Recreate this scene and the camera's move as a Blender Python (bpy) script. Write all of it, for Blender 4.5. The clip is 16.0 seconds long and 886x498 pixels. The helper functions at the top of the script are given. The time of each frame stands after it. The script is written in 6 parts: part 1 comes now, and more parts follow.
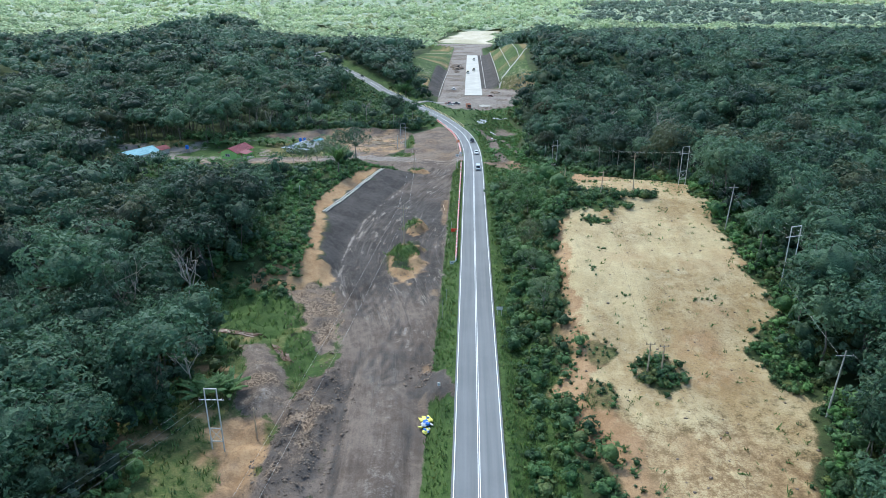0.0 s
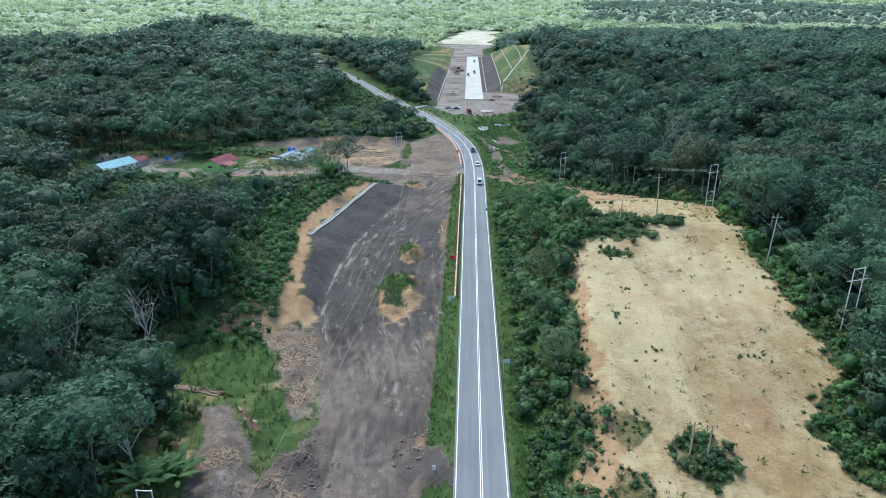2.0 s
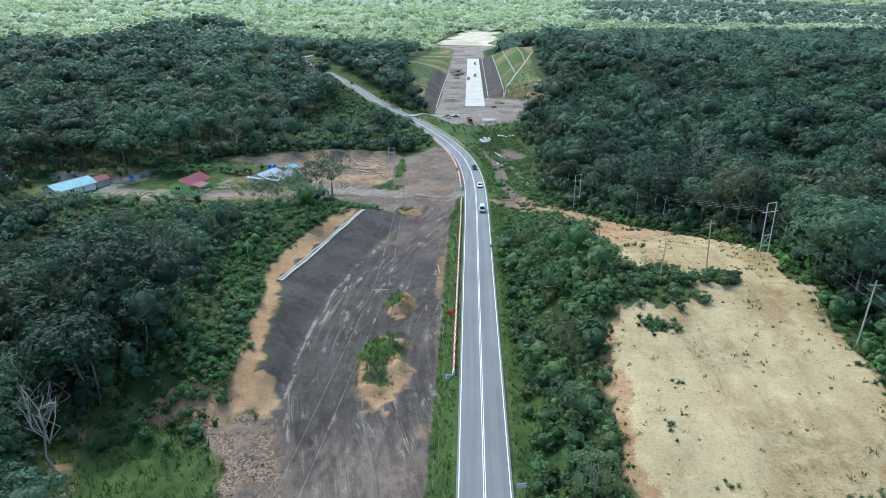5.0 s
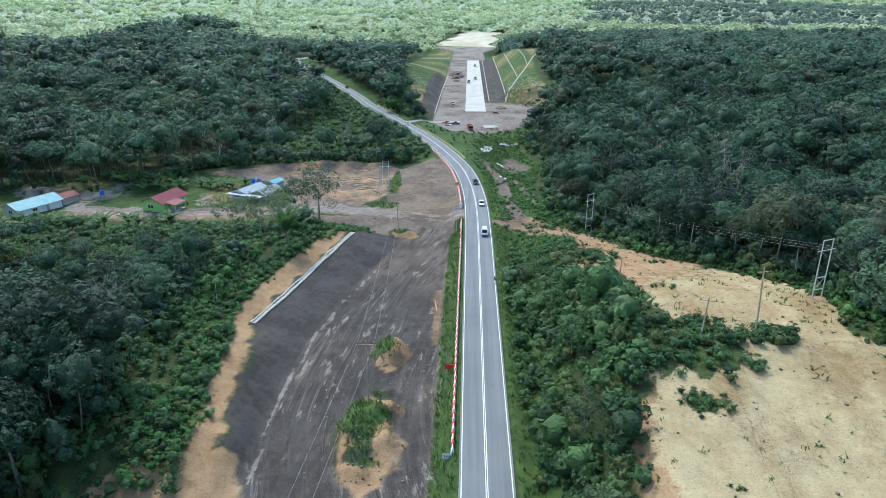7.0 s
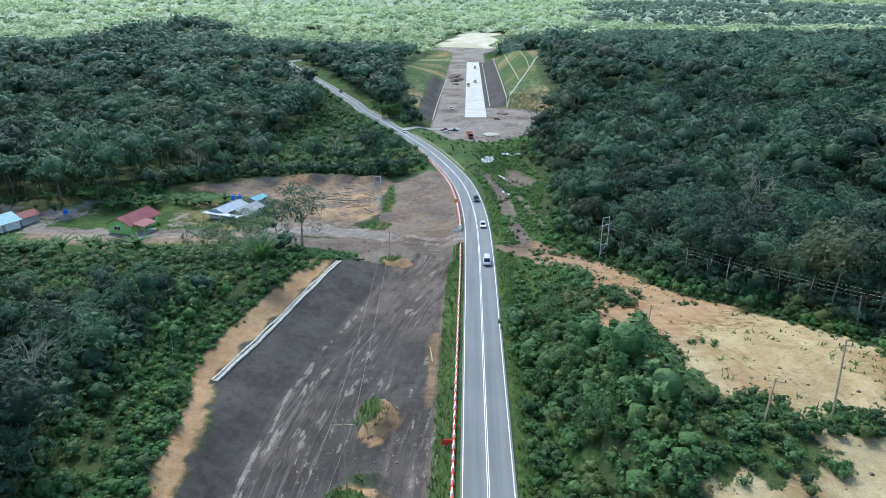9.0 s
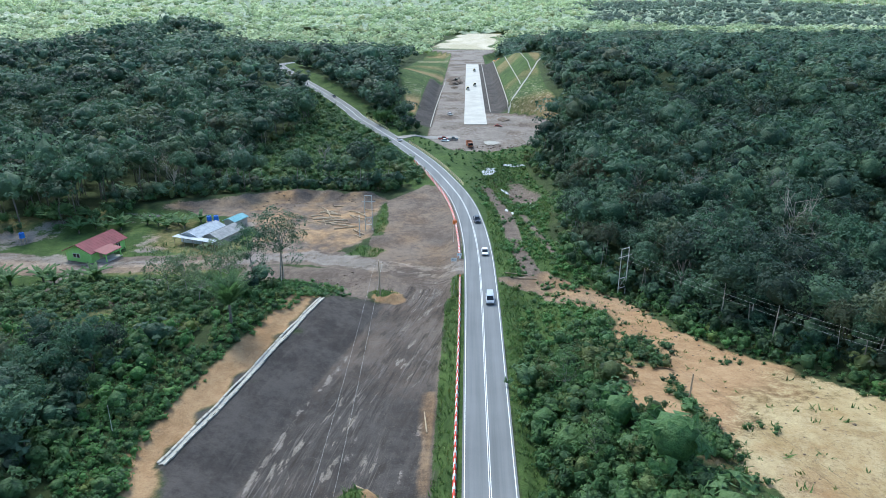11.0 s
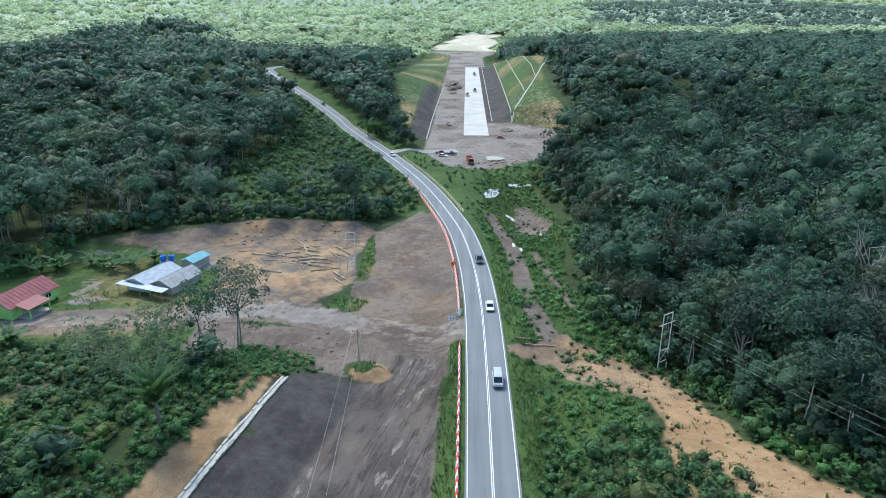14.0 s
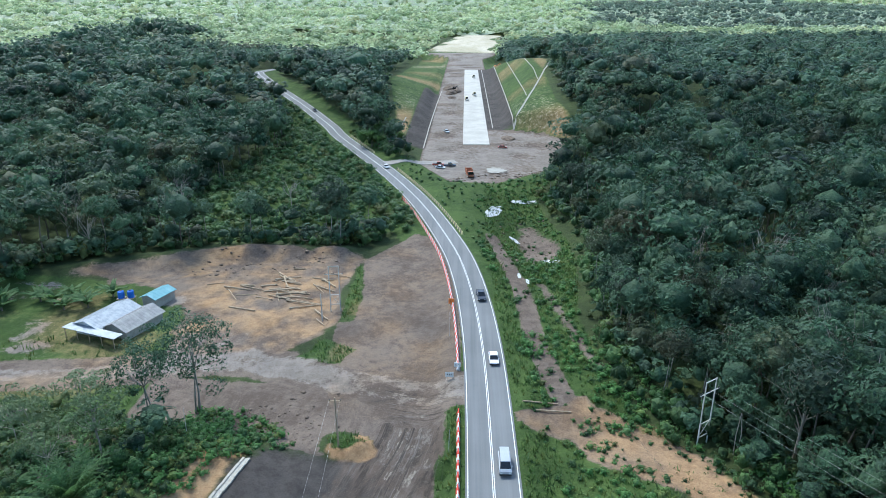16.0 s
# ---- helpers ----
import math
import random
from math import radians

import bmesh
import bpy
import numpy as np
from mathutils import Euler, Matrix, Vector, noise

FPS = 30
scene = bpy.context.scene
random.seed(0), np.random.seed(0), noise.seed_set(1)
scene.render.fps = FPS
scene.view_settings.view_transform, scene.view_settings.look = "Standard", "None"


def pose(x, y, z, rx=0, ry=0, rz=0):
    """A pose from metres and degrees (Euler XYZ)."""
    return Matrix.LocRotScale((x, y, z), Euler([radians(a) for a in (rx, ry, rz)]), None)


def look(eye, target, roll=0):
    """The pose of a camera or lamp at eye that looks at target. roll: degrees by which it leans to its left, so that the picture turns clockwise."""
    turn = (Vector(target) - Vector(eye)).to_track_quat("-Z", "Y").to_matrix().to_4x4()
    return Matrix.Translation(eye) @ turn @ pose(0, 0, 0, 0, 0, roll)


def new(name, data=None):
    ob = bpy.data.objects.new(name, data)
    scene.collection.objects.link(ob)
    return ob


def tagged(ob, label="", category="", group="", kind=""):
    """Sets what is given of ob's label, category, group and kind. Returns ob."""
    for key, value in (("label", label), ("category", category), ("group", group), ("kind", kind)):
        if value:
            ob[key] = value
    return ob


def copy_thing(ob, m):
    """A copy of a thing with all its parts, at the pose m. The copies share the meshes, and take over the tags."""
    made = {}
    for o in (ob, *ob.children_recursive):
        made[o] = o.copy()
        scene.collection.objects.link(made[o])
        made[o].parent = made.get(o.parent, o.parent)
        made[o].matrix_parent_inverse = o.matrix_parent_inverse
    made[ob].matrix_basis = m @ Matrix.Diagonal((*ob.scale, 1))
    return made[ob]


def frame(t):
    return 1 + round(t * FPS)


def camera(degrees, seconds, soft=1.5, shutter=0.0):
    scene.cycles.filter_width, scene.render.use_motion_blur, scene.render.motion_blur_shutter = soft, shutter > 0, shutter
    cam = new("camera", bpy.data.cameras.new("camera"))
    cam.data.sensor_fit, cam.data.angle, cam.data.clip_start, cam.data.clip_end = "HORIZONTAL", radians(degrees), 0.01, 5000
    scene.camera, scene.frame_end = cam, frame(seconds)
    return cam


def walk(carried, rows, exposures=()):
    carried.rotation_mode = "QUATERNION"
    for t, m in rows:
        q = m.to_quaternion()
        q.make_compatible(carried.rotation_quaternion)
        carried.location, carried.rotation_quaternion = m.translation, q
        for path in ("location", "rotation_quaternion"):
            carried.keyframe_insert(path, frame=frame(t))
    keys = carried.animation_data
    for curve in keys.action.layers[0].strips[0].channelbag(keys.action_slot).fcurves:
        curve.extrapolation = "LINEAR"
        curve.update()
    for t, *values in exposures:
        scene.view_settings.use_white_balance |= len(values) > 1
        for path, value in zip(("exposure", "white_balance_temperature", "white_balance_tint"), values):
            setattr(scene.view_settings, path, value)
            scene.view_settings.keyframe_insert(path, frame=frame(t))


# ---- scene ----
cam = camera(67.5, 16.0, soft=0.5)
METRES, EYE, TILT, LEAN, TURN = 135.0, 63.7, -20.7, 0.0, 2.2
ROWS = [
    (0.0, 0.0000, 0.0000, 0.0000, 0.0, 0.0, -0.0),
    (0.5, 0.0010, 0.0388, 0.0144, 0.01, 0.01, 0.01),
    (1.0, 0.0022, 0.0774, 0.0289, 0.01, -0.01, 0.01),
    (1.5, 0.0033, 0.1159, 0.0435, 0.0, -0.01, 0.0),
    (2.0, 0.0043, 0.1549, 0.0578, 0.01, 0.0, 0.01),
    (2.5, 0.0054, 0.1936, 0.0724, 0.0, -0.01, 0.01),
    (3.0, 0.0064, 0.2318, 0.0870, -0.0, -0.03, 0.0),
    (3.5, 0.0075, 0.2699, 0.1015, 0.02, -0.03, -0.0),
    (4.0, 0.0087, 0.3082, 0.1161, 0.02, -0.04, -0.01),
    (6.5, 0.0132, 0.5012, 0.1891, 0.0, -0.02, 0.0),
    (7.0, 0.0143, 0.5400, 0.2037, -0.01, -0.02, -0.0),
    (7.5, 0.0155, 0.5792, 0.2181, -0.02, -0.01, 0.0),
    (8.0, 0.0164, 0.6184, 0.2326, -0.03, -0.0, 0.01),
    (8.5, 0.0175, 0.6577, 0.2471, -0.04, -0.0, 0.01),
    (9.0, 0.0188, 0.6969, 0.2615, -0.06, -0.0, 0.02),
    (11.5, 0.0234, 0.8902, 0.3356, -0.16, 0.0, 0.06),
    (12.0, 0.0245, 0.9293, 0.3503, -0.17, 0.01, 0.06),
    (12.5, 0.0253, 0.9682, 0.3650, -0.19, 0.01, 0.06),
    (13.0, 0.0265, 1.0071, 0.3795, -0.2, 0.02, 0.08),
    (13.5, 0.0276, 1.0459, 0.3941, -0.2, 0.01, 0.09),
    (14.0, 0.0288, 1.0848, 0.4088, -0.21, 0.01, 0.11),
    (14.5, 0.0300, 1.1240, 0.4234, -0.24, 0.01, 0.12),
    (15.0, 0.0313, 1.1632, 0.4382, -0.25, 0.02, 0.13),
    (15.5, 0.0325, 1.2019, 0.4530, -0.27, 0.02, 0.15),
    (16.0, 0.0340, 1.2406, 0.4678, -0.28, 0.02, 0.16),
]
walk(cam, [(t, pose(0, 0, EYE, TILT, LEAN, TURN) @ pose(METRES * x, METRES * y, METRES * z, 90 + pitch, roll, yaw)) for t, x, y, z, yaw, pitch, roll in ROWS],
     [(0.0, 1.40, 5980, 1), (16.0, 1.40, 5980, 1)])

# ---- world, sun ----
SUN_EL, SUN_AZ = radians(52), radians(-35)
world = bpy.data.worlds.new("World")
scene.world = world
world.use_nodes = True
wn = world.node_tree
sky = wn.nodes.new("ShaderNodeTexSky")
sky.sky_type, sky.sun_disc = "NISHITA", False
sky.sun_elevation, sky.sun_rotation = SUN_EL, SUN_AZ
sky.air_density, sky.dust_density, sky.ozone_density = 1.0, 1.5, 1.0
wn.links.new(sky.outputs[0], wn.nodes["Background"].inputs[0])
wn.nodes["Background"].inputs[1].default_value = 0.125
sun = new("sun", bpy.data.lights.new("sun", "SUN"))
sun.data.energy, sun.data.angle, sun.data.color = 1.2, radians(11), (1.0, 0.97, 0.93)
sun.matrix_world = look((math.sin(SUN_AZ) * math.cos(SUN_EL) * 100, math.cos(SUN_AZ) * math.cos(SUN_EL) * 100, math.sin(SUN_EL) * 100), (0, 0, 0))


# ---- materials ----
class Mat:
    """A node material with short ways to add nodes."""

    def __init__(self, name, rough=0.8, metal=0.0, spec=0.3):
        self.m = bpy.data.materials.new(name)
        self.m.use_nodes = True
        self.nt = self.m.node_tree
        self.b = self.nt.nodes["Principled BSDF"]
        self.b.inputs["Roughness"].default_value = rough
        self.b.inputs["Metallic"].default_value = metal
        self.b.inputs["Specular IOR Level"].default_value = spec

    def n(self, kind, **kw):
        nd = self.nt.nodes.new(kind)
        for k, v in kw.items():
            if k == "operation":
                nd.operation = v
            elif k == "data_type":
                nd.data_type = v
            elif k == "attribute_name":
                nd.attribute_name = v
            elif k == "blend_type":
                nd.blend_type = v
        return nd

    def put(self, sock, v):
        if isinstance(v, (int, float)):
            sock.default_value = v
        elif isinstance(v, tuple):
            sock.default_value = (*v, 1.0) if len(v) == 3 and sock.type == "RGBA" else v
        else:
            self.nt.links.new(v, sock)

    def pos(self, scale=(1, 1, 1), obj=False):
        if obj:
            src = self.n("ShaderNodeTexCoord").outputs["Object"]
        else:
            src = self.n("ShaderNodeNewGeometry").outputs["Position"]
        mp = self.n("ShaderNodeMapping")
        self.put(mp.inputs["Vector"], src)
        mp.inputs["Scale"].default_value = scale
        return mp.outputs[0]

    def noise(self, scale, vec, detail=4.0, rough=0.6):
        nd = self.n("ShaderNodeTexNoise")
        self.put(nd.inputs["Vector"], vec)
        nd.inputs["Scale"].default_value = scale
        nd.inputs["Detail"].default_value = detail
        nd.inputs["Roughness"].default_value = rough
        return nd.outputs["Fac"]

    def math(self, op, a, b=0.0, c=0.0, clamp=False):
        nd = self.n("ShaderNodeMath", operation=op)
        nd.use_clamp = clamp
        for i, v in enumerate((a, b, c)):
            self.put(nd.inputs[i], v)
        return nd.outputs[0]

    def span(self, v, a, b, lo=0.0, hi=1.0):
        nd = self.n("ShaderNodeMapRange")
        nd.interpolation_type = "SMOOTHSTEP"
        for i, q in enumerate((v, a, b, lo, hi)):
            self.put(nd.inputs[i], q)
        return nd.outputs[0]

    def mix(self, f, a, b):
        nd = self.n("ShaderNodeMix", data_type="RGBA")
        self.put(nd.inputs[0], f)
        self.put(nd.inputs[6], a)
        self.put(nd.inputs[7], b)
        return nd.outputs[2]

    def bump(self, h, strength=0.5, dist=0.1):
        nd = self.n("ShaderNodeBump")
        nd.inputs["Strength"].default_value = strength
        nd.inputs["Distance"].default_value = dist
        self.put(nd.inputs["Height"], h)
        self.put(self.b.inputs["Normal"], nd.outputs[0])

    def color(self, c):
        self.put(self.b.inputs["Base Color"], c)
        return self


def plain(name, a, b, scale=2.0, rough=0.7, metal=0.0, bump=0.2, spec=0.3):
    """Two tones mixed by noise at two scales, with fine relief."""
    k = Mat(name, rough, metal, spec)
    v = k.pos(obj=True)
    f = k.math("ADD", k.math("MULTIPLY", k.noise(scale, v), 0.6), k.math("MULTIPLY", k.noise(scale * 9, v), 0.4))
    k.color(k.mix(k.span(f, 0.35, 0.65), a, b))
    if bump:
        k.bump(k.noise(scale * 6, v), bump, 0.02)
    return k.m


def leaf_mat(name, dark, light, warm, grain=2.2):
    k = Mat(name, 0.52, 0, 0.28)
    tint = k.n("ShaderNodeAttribute", attribute_name="tint").outputs["Fac"]
    isl = k.n("ShaderNodeNewGeometry").outputs["Random Per Island"]
    rnd = k.n("ShaderNodeObjectInfo").outputs["Random"]
    v = k.pos()
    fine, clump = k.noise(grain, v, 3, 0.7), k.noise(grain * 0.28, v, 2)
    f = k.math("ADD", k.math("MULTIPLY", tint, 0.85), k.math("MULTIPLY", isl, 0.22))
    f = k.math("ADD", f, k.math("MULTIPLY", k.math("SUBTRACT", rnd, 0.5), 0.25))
    # fine noise paints the shade of gaps between leaves into the colour
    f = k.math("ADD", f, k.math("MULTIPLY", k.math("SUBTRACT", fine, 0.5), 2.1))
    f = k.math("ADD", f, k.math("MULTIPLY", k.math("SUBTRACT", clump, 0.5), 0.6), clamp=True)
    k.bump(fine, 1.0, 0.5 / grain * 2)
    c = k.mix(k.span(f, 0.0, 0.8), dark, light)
    kind = k.math("FRACT", k.math("MULTIPLY", tint, 9.7))
    grey = tuple(0.55 * q + 0.45 * w for q, w in zip(light, (light[1] * 0.62, light[1] * 0.74, light[1] * 0.58)))
    olive = (light[1] * 0.80, light[1] * 0.76, light[2] * 0.75)
    c = k.mix(k.span(kind, 0.30, 0.20, 0.0, 0.55), c, grey)
    c = k.mix(k.span(kind, 0.84, 0.90, 0.0, 0.60), c, olive)
    c = k.mix(k.span(f, 0.78, 1.15, 0.0, 0.8), c, warm)
    crown = k.math("FRACT", k.math("MULTIPLY", tint, 23.3))
    c = k.mix(k.span(crown, 0.40, 0.0, 0.0, 0.58), c, tuple(q * 0.55 for q in dark))
    c = k.mix(k.span(crown, 0.66, 1.0, 0.0, 0.62), c, tuple(0.6 * q + 0.4 * w for q, w in zip(warm, light)))
    k.color(c)
    tr = k.n("ShaderNodeBsdfTranslucent")
    k.put(tr.inputs[0], c)
    mx = k.n("ShaderNodeMixShader")
    mx.inputs[0].default_value = 0.32
    k.nt.links.new(k.b.outputs[0], mx.inputs[1])
    k.nt.links.new(tr.outputs[0], mx.inputs[2])
    k.nt.links.new(mx.outputs[0], k.nt.nodes["Material Output"].inputs["Surface"])
    return k.m


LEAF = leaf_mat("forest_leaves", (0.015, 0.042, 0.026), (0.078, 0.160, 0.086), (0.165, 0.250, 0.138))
# forest leaves again, lighter and bluer: distance haze put into the colour
HAZYLEAF = leaf_mat("haze_tinted_forest_leaves", (0.026, 0.063, 0.043), (0.122, 0.222, 0.136), (0.225, 0.325, 0.190), 1.2)
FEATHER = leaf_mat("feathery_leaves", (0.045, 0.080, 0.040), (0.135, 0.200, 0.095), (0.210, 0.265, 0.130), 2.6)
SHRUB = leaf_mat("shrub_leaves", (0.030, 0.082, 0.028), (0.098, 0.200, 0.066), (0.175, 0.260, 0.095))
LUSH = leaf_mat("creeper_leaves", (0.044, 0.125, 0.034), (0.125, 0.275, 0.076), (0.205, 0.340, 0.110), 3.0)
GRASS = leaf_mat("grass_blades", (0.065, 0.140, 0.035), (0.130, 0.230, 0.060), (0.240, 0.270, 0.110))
# sunlight and haze are put into this very pale leaf colour
SUNLITLEAF = leaf_mat("sun_tinted_far_leaves", (0.300, 0.420, 0.200), (0.680, 0.780, 0.440), (0.800, 0.840, 0.560), 0.22)
# distance haze and sun are mixed into the woods' base colour
HAZYWOOD = leaf_mat("haze_tinted_woods", (0.260, 0.360, 0.220), (0.520, 0.620, 0.380), (0.700, 0.760, 0.540), 0.07)
# cloud shade and blue haze are painted into this dimmer leaf colour
CLOUDLEAF = leaf_mat("cloud_shade_tinted_leaves", (0.095, 0.150, 0.120), (0.200, 0.280, 0.200), (0.30, 0.38, 0.26), 0.22)
PALEBARK = plain("light_grey_bark", (0.20, 0.18, 0.15), (0.42, 0.39, 0.34), 1.5, 0.9)
BARK = plain("pale_bark", (0.10, 0.085, 0.07), (0.22, 0.20, 0.17), 1.5, 0.9)
DEADWOOD = plain("bare_branches", (0.27, 0.24, 0.20), (0.46, 0.42, 0.36), 1.5, 0.9)
CONC = plain("concrete", (0.31, 0.295, 0.255), (0.44, 0.42, 0.37), 0.6, 0.85)
WHITE = plain("white_paint", (0.62, 0.62, 0.60), (0.80, 0.80, 0.78), 2.0, 0.6)
REDP = plain("red_plastic", (0.62, 0.04, 0.025), (0.74, 0.07, 0.04), 2.0, 0.5)
STEEL = plain("galvanised_steel", (0.46, 0.46, 0.43), (0.62, 0.61, 0.57), 3.0, 0.55, 0.1)


def asphalt():
    k = Mat("asphalt", 0.82)
    v = k.pos()
    lane = k.noise(0.35, k.pos((2.2, 0.05, 1)), 3)
    fine = k.noise(9.0, v, 5)
    big = k.noise(0.08, v, 4)
    f = k.math("ADD", k.math("MULTIPLY", lane, 0.5), k.math("ADD", k.math("MULTIPLY", fine, 0.2), k.math("MULTIPLY", big, 0.3)))
    k.color(k.mix(k.span(f, 0.3, 0.7), (0.128, 0.134, 0.137), (0.205, 0.212, 0.214)))
    k.bump(k.noise(30, v), 0.3, 0.01)
    return k.m


ASPHALT = asphalt()


def ground_mat():
    """Earth, sand, grass and litter, spread by the cover weights of the ground sheet."""
    k = Mat("ground_cover", 0.95, 0, 0.15)
    v = k.pos()
    a = k.n("ShaderNodeAttribute", attribute_name="cover_a")
    b = k.n("ShaderNodeAttribute", attribute_name="cover_b")
    sa, sb = k.n("ShaderNodeSeparateColor"), k.n("ShaderNodeSeparateColor")
    k.put(sa.inputs[0], a.outputs["Color"])
    k.put(sb.inputs[0], b.outputs["Color"])
    n1, n2, n3 = k.noise(0.09, v, 6, 0.65), k.noise(0.55, v, 6, 0.7), k.noise(3.5, v, 4, 0.7)
    edge = k.math("ADD", k.math("MULTIPLY", k.math("SUBTRACT", n2, 0.5), 0.9), k.math("MULTIPLY", k.math("SUBTRACT", n3, 0.5), 0.5))

    def tone(d, l, f=n2, lo=0.32, hi=0.68):
        return k.mix(k.span(f, lo, hi), d, l)

    def lay(c, w, over, soft=0.12, rag=1.0):
        t = k.math("ADD", w, k.math("MULTIPLY", edge, rag))
        return k.mix(k.span(t, 0.5 - soft, 0.5 + soft), c, over)

    mixed = k.math("ADD", k.math("MULTIPLY", n1, 0.45), k.math("ADD", k.math("MULTIPLY", n2, 0.35), k.math("MULTIPLY", n3, 0.2)))
    # forest floor and low creepers
    c = tone((0.030, 0.045, 0.018), (0.060, 0.085, 0.030), mixed, 0.4, 0.6)
    grass = tone((0.034, 0.066, 0.018), (0.082, 0.130, 0.036), mixed, 0.38, 0.62)
    c = lay(c, sb.outputs[0], grass)
    # grey-brown road base with wheel tracks along its run
    lie = k.n("ShaderNodeAttribute", attribute_name="track").outputs["Vector"]
    m1, m2 = k.n("ShaderNodeMapping"), k.n("ShaderNodeMapping")
    for mp, sc in ((m1, (0.75, 0.05, 1)), (m2, (3.2, 0.09, 1))):
        k.put(mp.inputs["Vector"], lie)
        mp.inputs["Scale"].default_value = sc
    tr1, tr2 = k.noise(1.0, m1.outputs[0], 4, 0.65), k.noise(1.0, m2.outputs[0], 3, 0.65)
    streak = k.math("ADD", k.math("MULTIPLY", tr1, 0.72), k.math("MULTIPLY", tr2, 0.28))
    dirt = tone((0.108, 0.083, 0.067), (0.205, 0.163, 0.132), k.math("ADD", k.math("MULTIPLY", streak, 0.20), k.math("MULTIPLY", mixed, 0.80)), 0.42, 0.58)
    c = lay(c, sa.outputs[0], dirt)
    dark = tone((0.048, 0.042, 0.039), (0.092, 0.082, 0.075), mixed, 0.4, 0.6)
    dark = k.mix(k.span(streak, 0.54, 0.66, 0.0, 0.45), dark, (0.112, 0.098, 0.088))
    c = lay(c, sa.outputs[1], dark, 0.3)
    pale = tone((0.190, 0.163, 0.140), (0.285, 0.250, 0.217), mixed, 0.4, 0.6)
    c = lay(c, sb.outputs[2], pale, 0.10)
    # mud: wet dark pools, pale scraped crust and fine wheel marks along the run
    mud = k.n("ShaderNodeAttribute", attribute_name="mud").outputs["Fac"]
    m3, m4, m5 = k.n("ShaderNodeMapping"), k.n("ShaderNodeMapping"), k.n("ShaderNodeMapping")
    for mp, sc in ((m3, (0.50, 0.13, 1)), (m4, (1.5, 0.10, 1)), (m5, (0.11, 0.035, 1))):
        k.put(mp.inputs["Vector"], lie)
        mp.inputs["Scale"].default_value = sc
    crust = k.noise(1.0, m3.outputs[0], 7, 0.68)
    wheel = k.noise(1.0, m4.outputs[0], 5, 0.65)
    where = k.noise(1.0, m5.outputs[0], 3, 0.6)
    pools = k.math("MULTIPLY", k.span(crust, 0.50, 0.36), mud)
    c = k.mix(k.math("MULTIPLY", pools, 0.7), c, (0.044, 0.037, 0.031))
    c = k.mix(k.math("MULTIPLY", k.math("MULTIPLY", k.span(wheel, 0.56, 0.63), k.span(where, 0.50, 0.66)), k.math("MULTIPLY", mud, 0.55)), c, (0.175, 0.155, 0.138))
    c = k.mix(k.math("MULTIPLY", k.math("MULTIPLY", k.span(crust, 0.570, 0.605), k.span(where, 0.44, 0.56)), mud), c, tone((0.165, 0.140, 0.115), (0.320, 0.280, 0.232), n3, 0.35, 0.65))
    # ruts: thin lines along the run, some wet and dark, some dry and pale
    for sc, wide, amt, tint in (((0.30, 0.012, 1), 0.016, 0.75, (0.040, 0.034, 0.030)), ((0.55, 0.020, 1), 0.014, 0.55, (0.215, 0.190, 0.168)), ((0.95, 0.030, 1), 0.016, 0.45, (0.050, 0.043, 0.038))):
        mp = k.n("ShaderNodeMapping")
        k.put(mp.inputs["Vector"], lie)
        mp.inputs["Scale"].default_value = sc
        rut = k.math("ABSOLUTE", k.math("SUBTRACT", k.noise(1.0, mp.outputs[0], 3, 0.5), 0.5))
        c = k.mix(k.math("MULTIPLY", k.span(rut, wide, 0.0, 0.0, amt), k.math("MULTIPLY", mud, k.span(where, 0.38, 0.58))), c, tint)
    orange = tone((0.285, 0.170, 0.086), (0.435, 0.288, 0.160), mixed, 0.38, 0.62)
    c = lay(c, sa.outputs[2], orange, 0.34, 0.55)
    sand = tone((0.300, 0.205, 0.092), (0.450, 0.350, 0.195), mixed, 0.40, 0.60)
    sand = k.mix(k.span(n1, 0.50, 0.72, 0, 0.5), sand, (0.540, 0.450, 0.265))
    sand = k.mix(k.span(k.noise(0.05, v, 3), 0.52, 0.70, 0, 0.7), sand, (0.310, 0.170, 0.080))
    sand = k.mix(k.span(k.noise(0.16, v, 4, 0.7), 0.54, 0.70, 0, 0.40), sand, (0.580, 0.500, 0.320))
    sand = k.mix(k.span(k.noise(1.3, v, 9, 0.85), 0.545, 0.61, 0, 0.9), sand, (0.160, 0.108, 0.058))
    sand = k.mix(k.span(k.noise(2.6, v, 6, 0.8), 0.60, 0.68, 0, 0.7), sand, (0.600, 0.545, 0.440))
    sand = k.mix(k.span(k.noise(0.35, k.pos((1.0, 0.35, 1)), 6, 0.75), 0.56, 0.66, 0, 0.5), sand, (0.24, 0.165, 0.085))
    # thin rills and dry cracks
    for sc, vec, wide, amt in ((0.22, (1.0, 0.45, 1), 0.010, 0.55), (0.7, (0.8, 0.6, 1), 0.014, 0.40), (1.9, (1, 1, 1), 0.016, 0.35)):
        crack = k.math("ABSOLUTE", k.math("SUBTRACT", k.noise(sc, k.pos(vec), 5, 0.6), 0.5))
        sand = k.mix(k.math("MULTIPLY", k.span(crack, wide, 0.0, 0.0, amt), k.span(n1, 0.40, 0.60)), sand, (0.150, 0.098, 0.050))
    sand = k.mix(k.span(k.noise(7.0, v, 3, 0.7), 0.36, 0.60, 0.16, 0.0), sand, (0.210, 0.150, 0.080))
    wash = k.noise(0.045, k.pos((1.4, 0.5, 1)), 6, 0.62)
    sand = k.mix(k.span(wash, 0.44, 0.60, 0.0, 0.50), sand, (0.610, 0.505, 0.290))
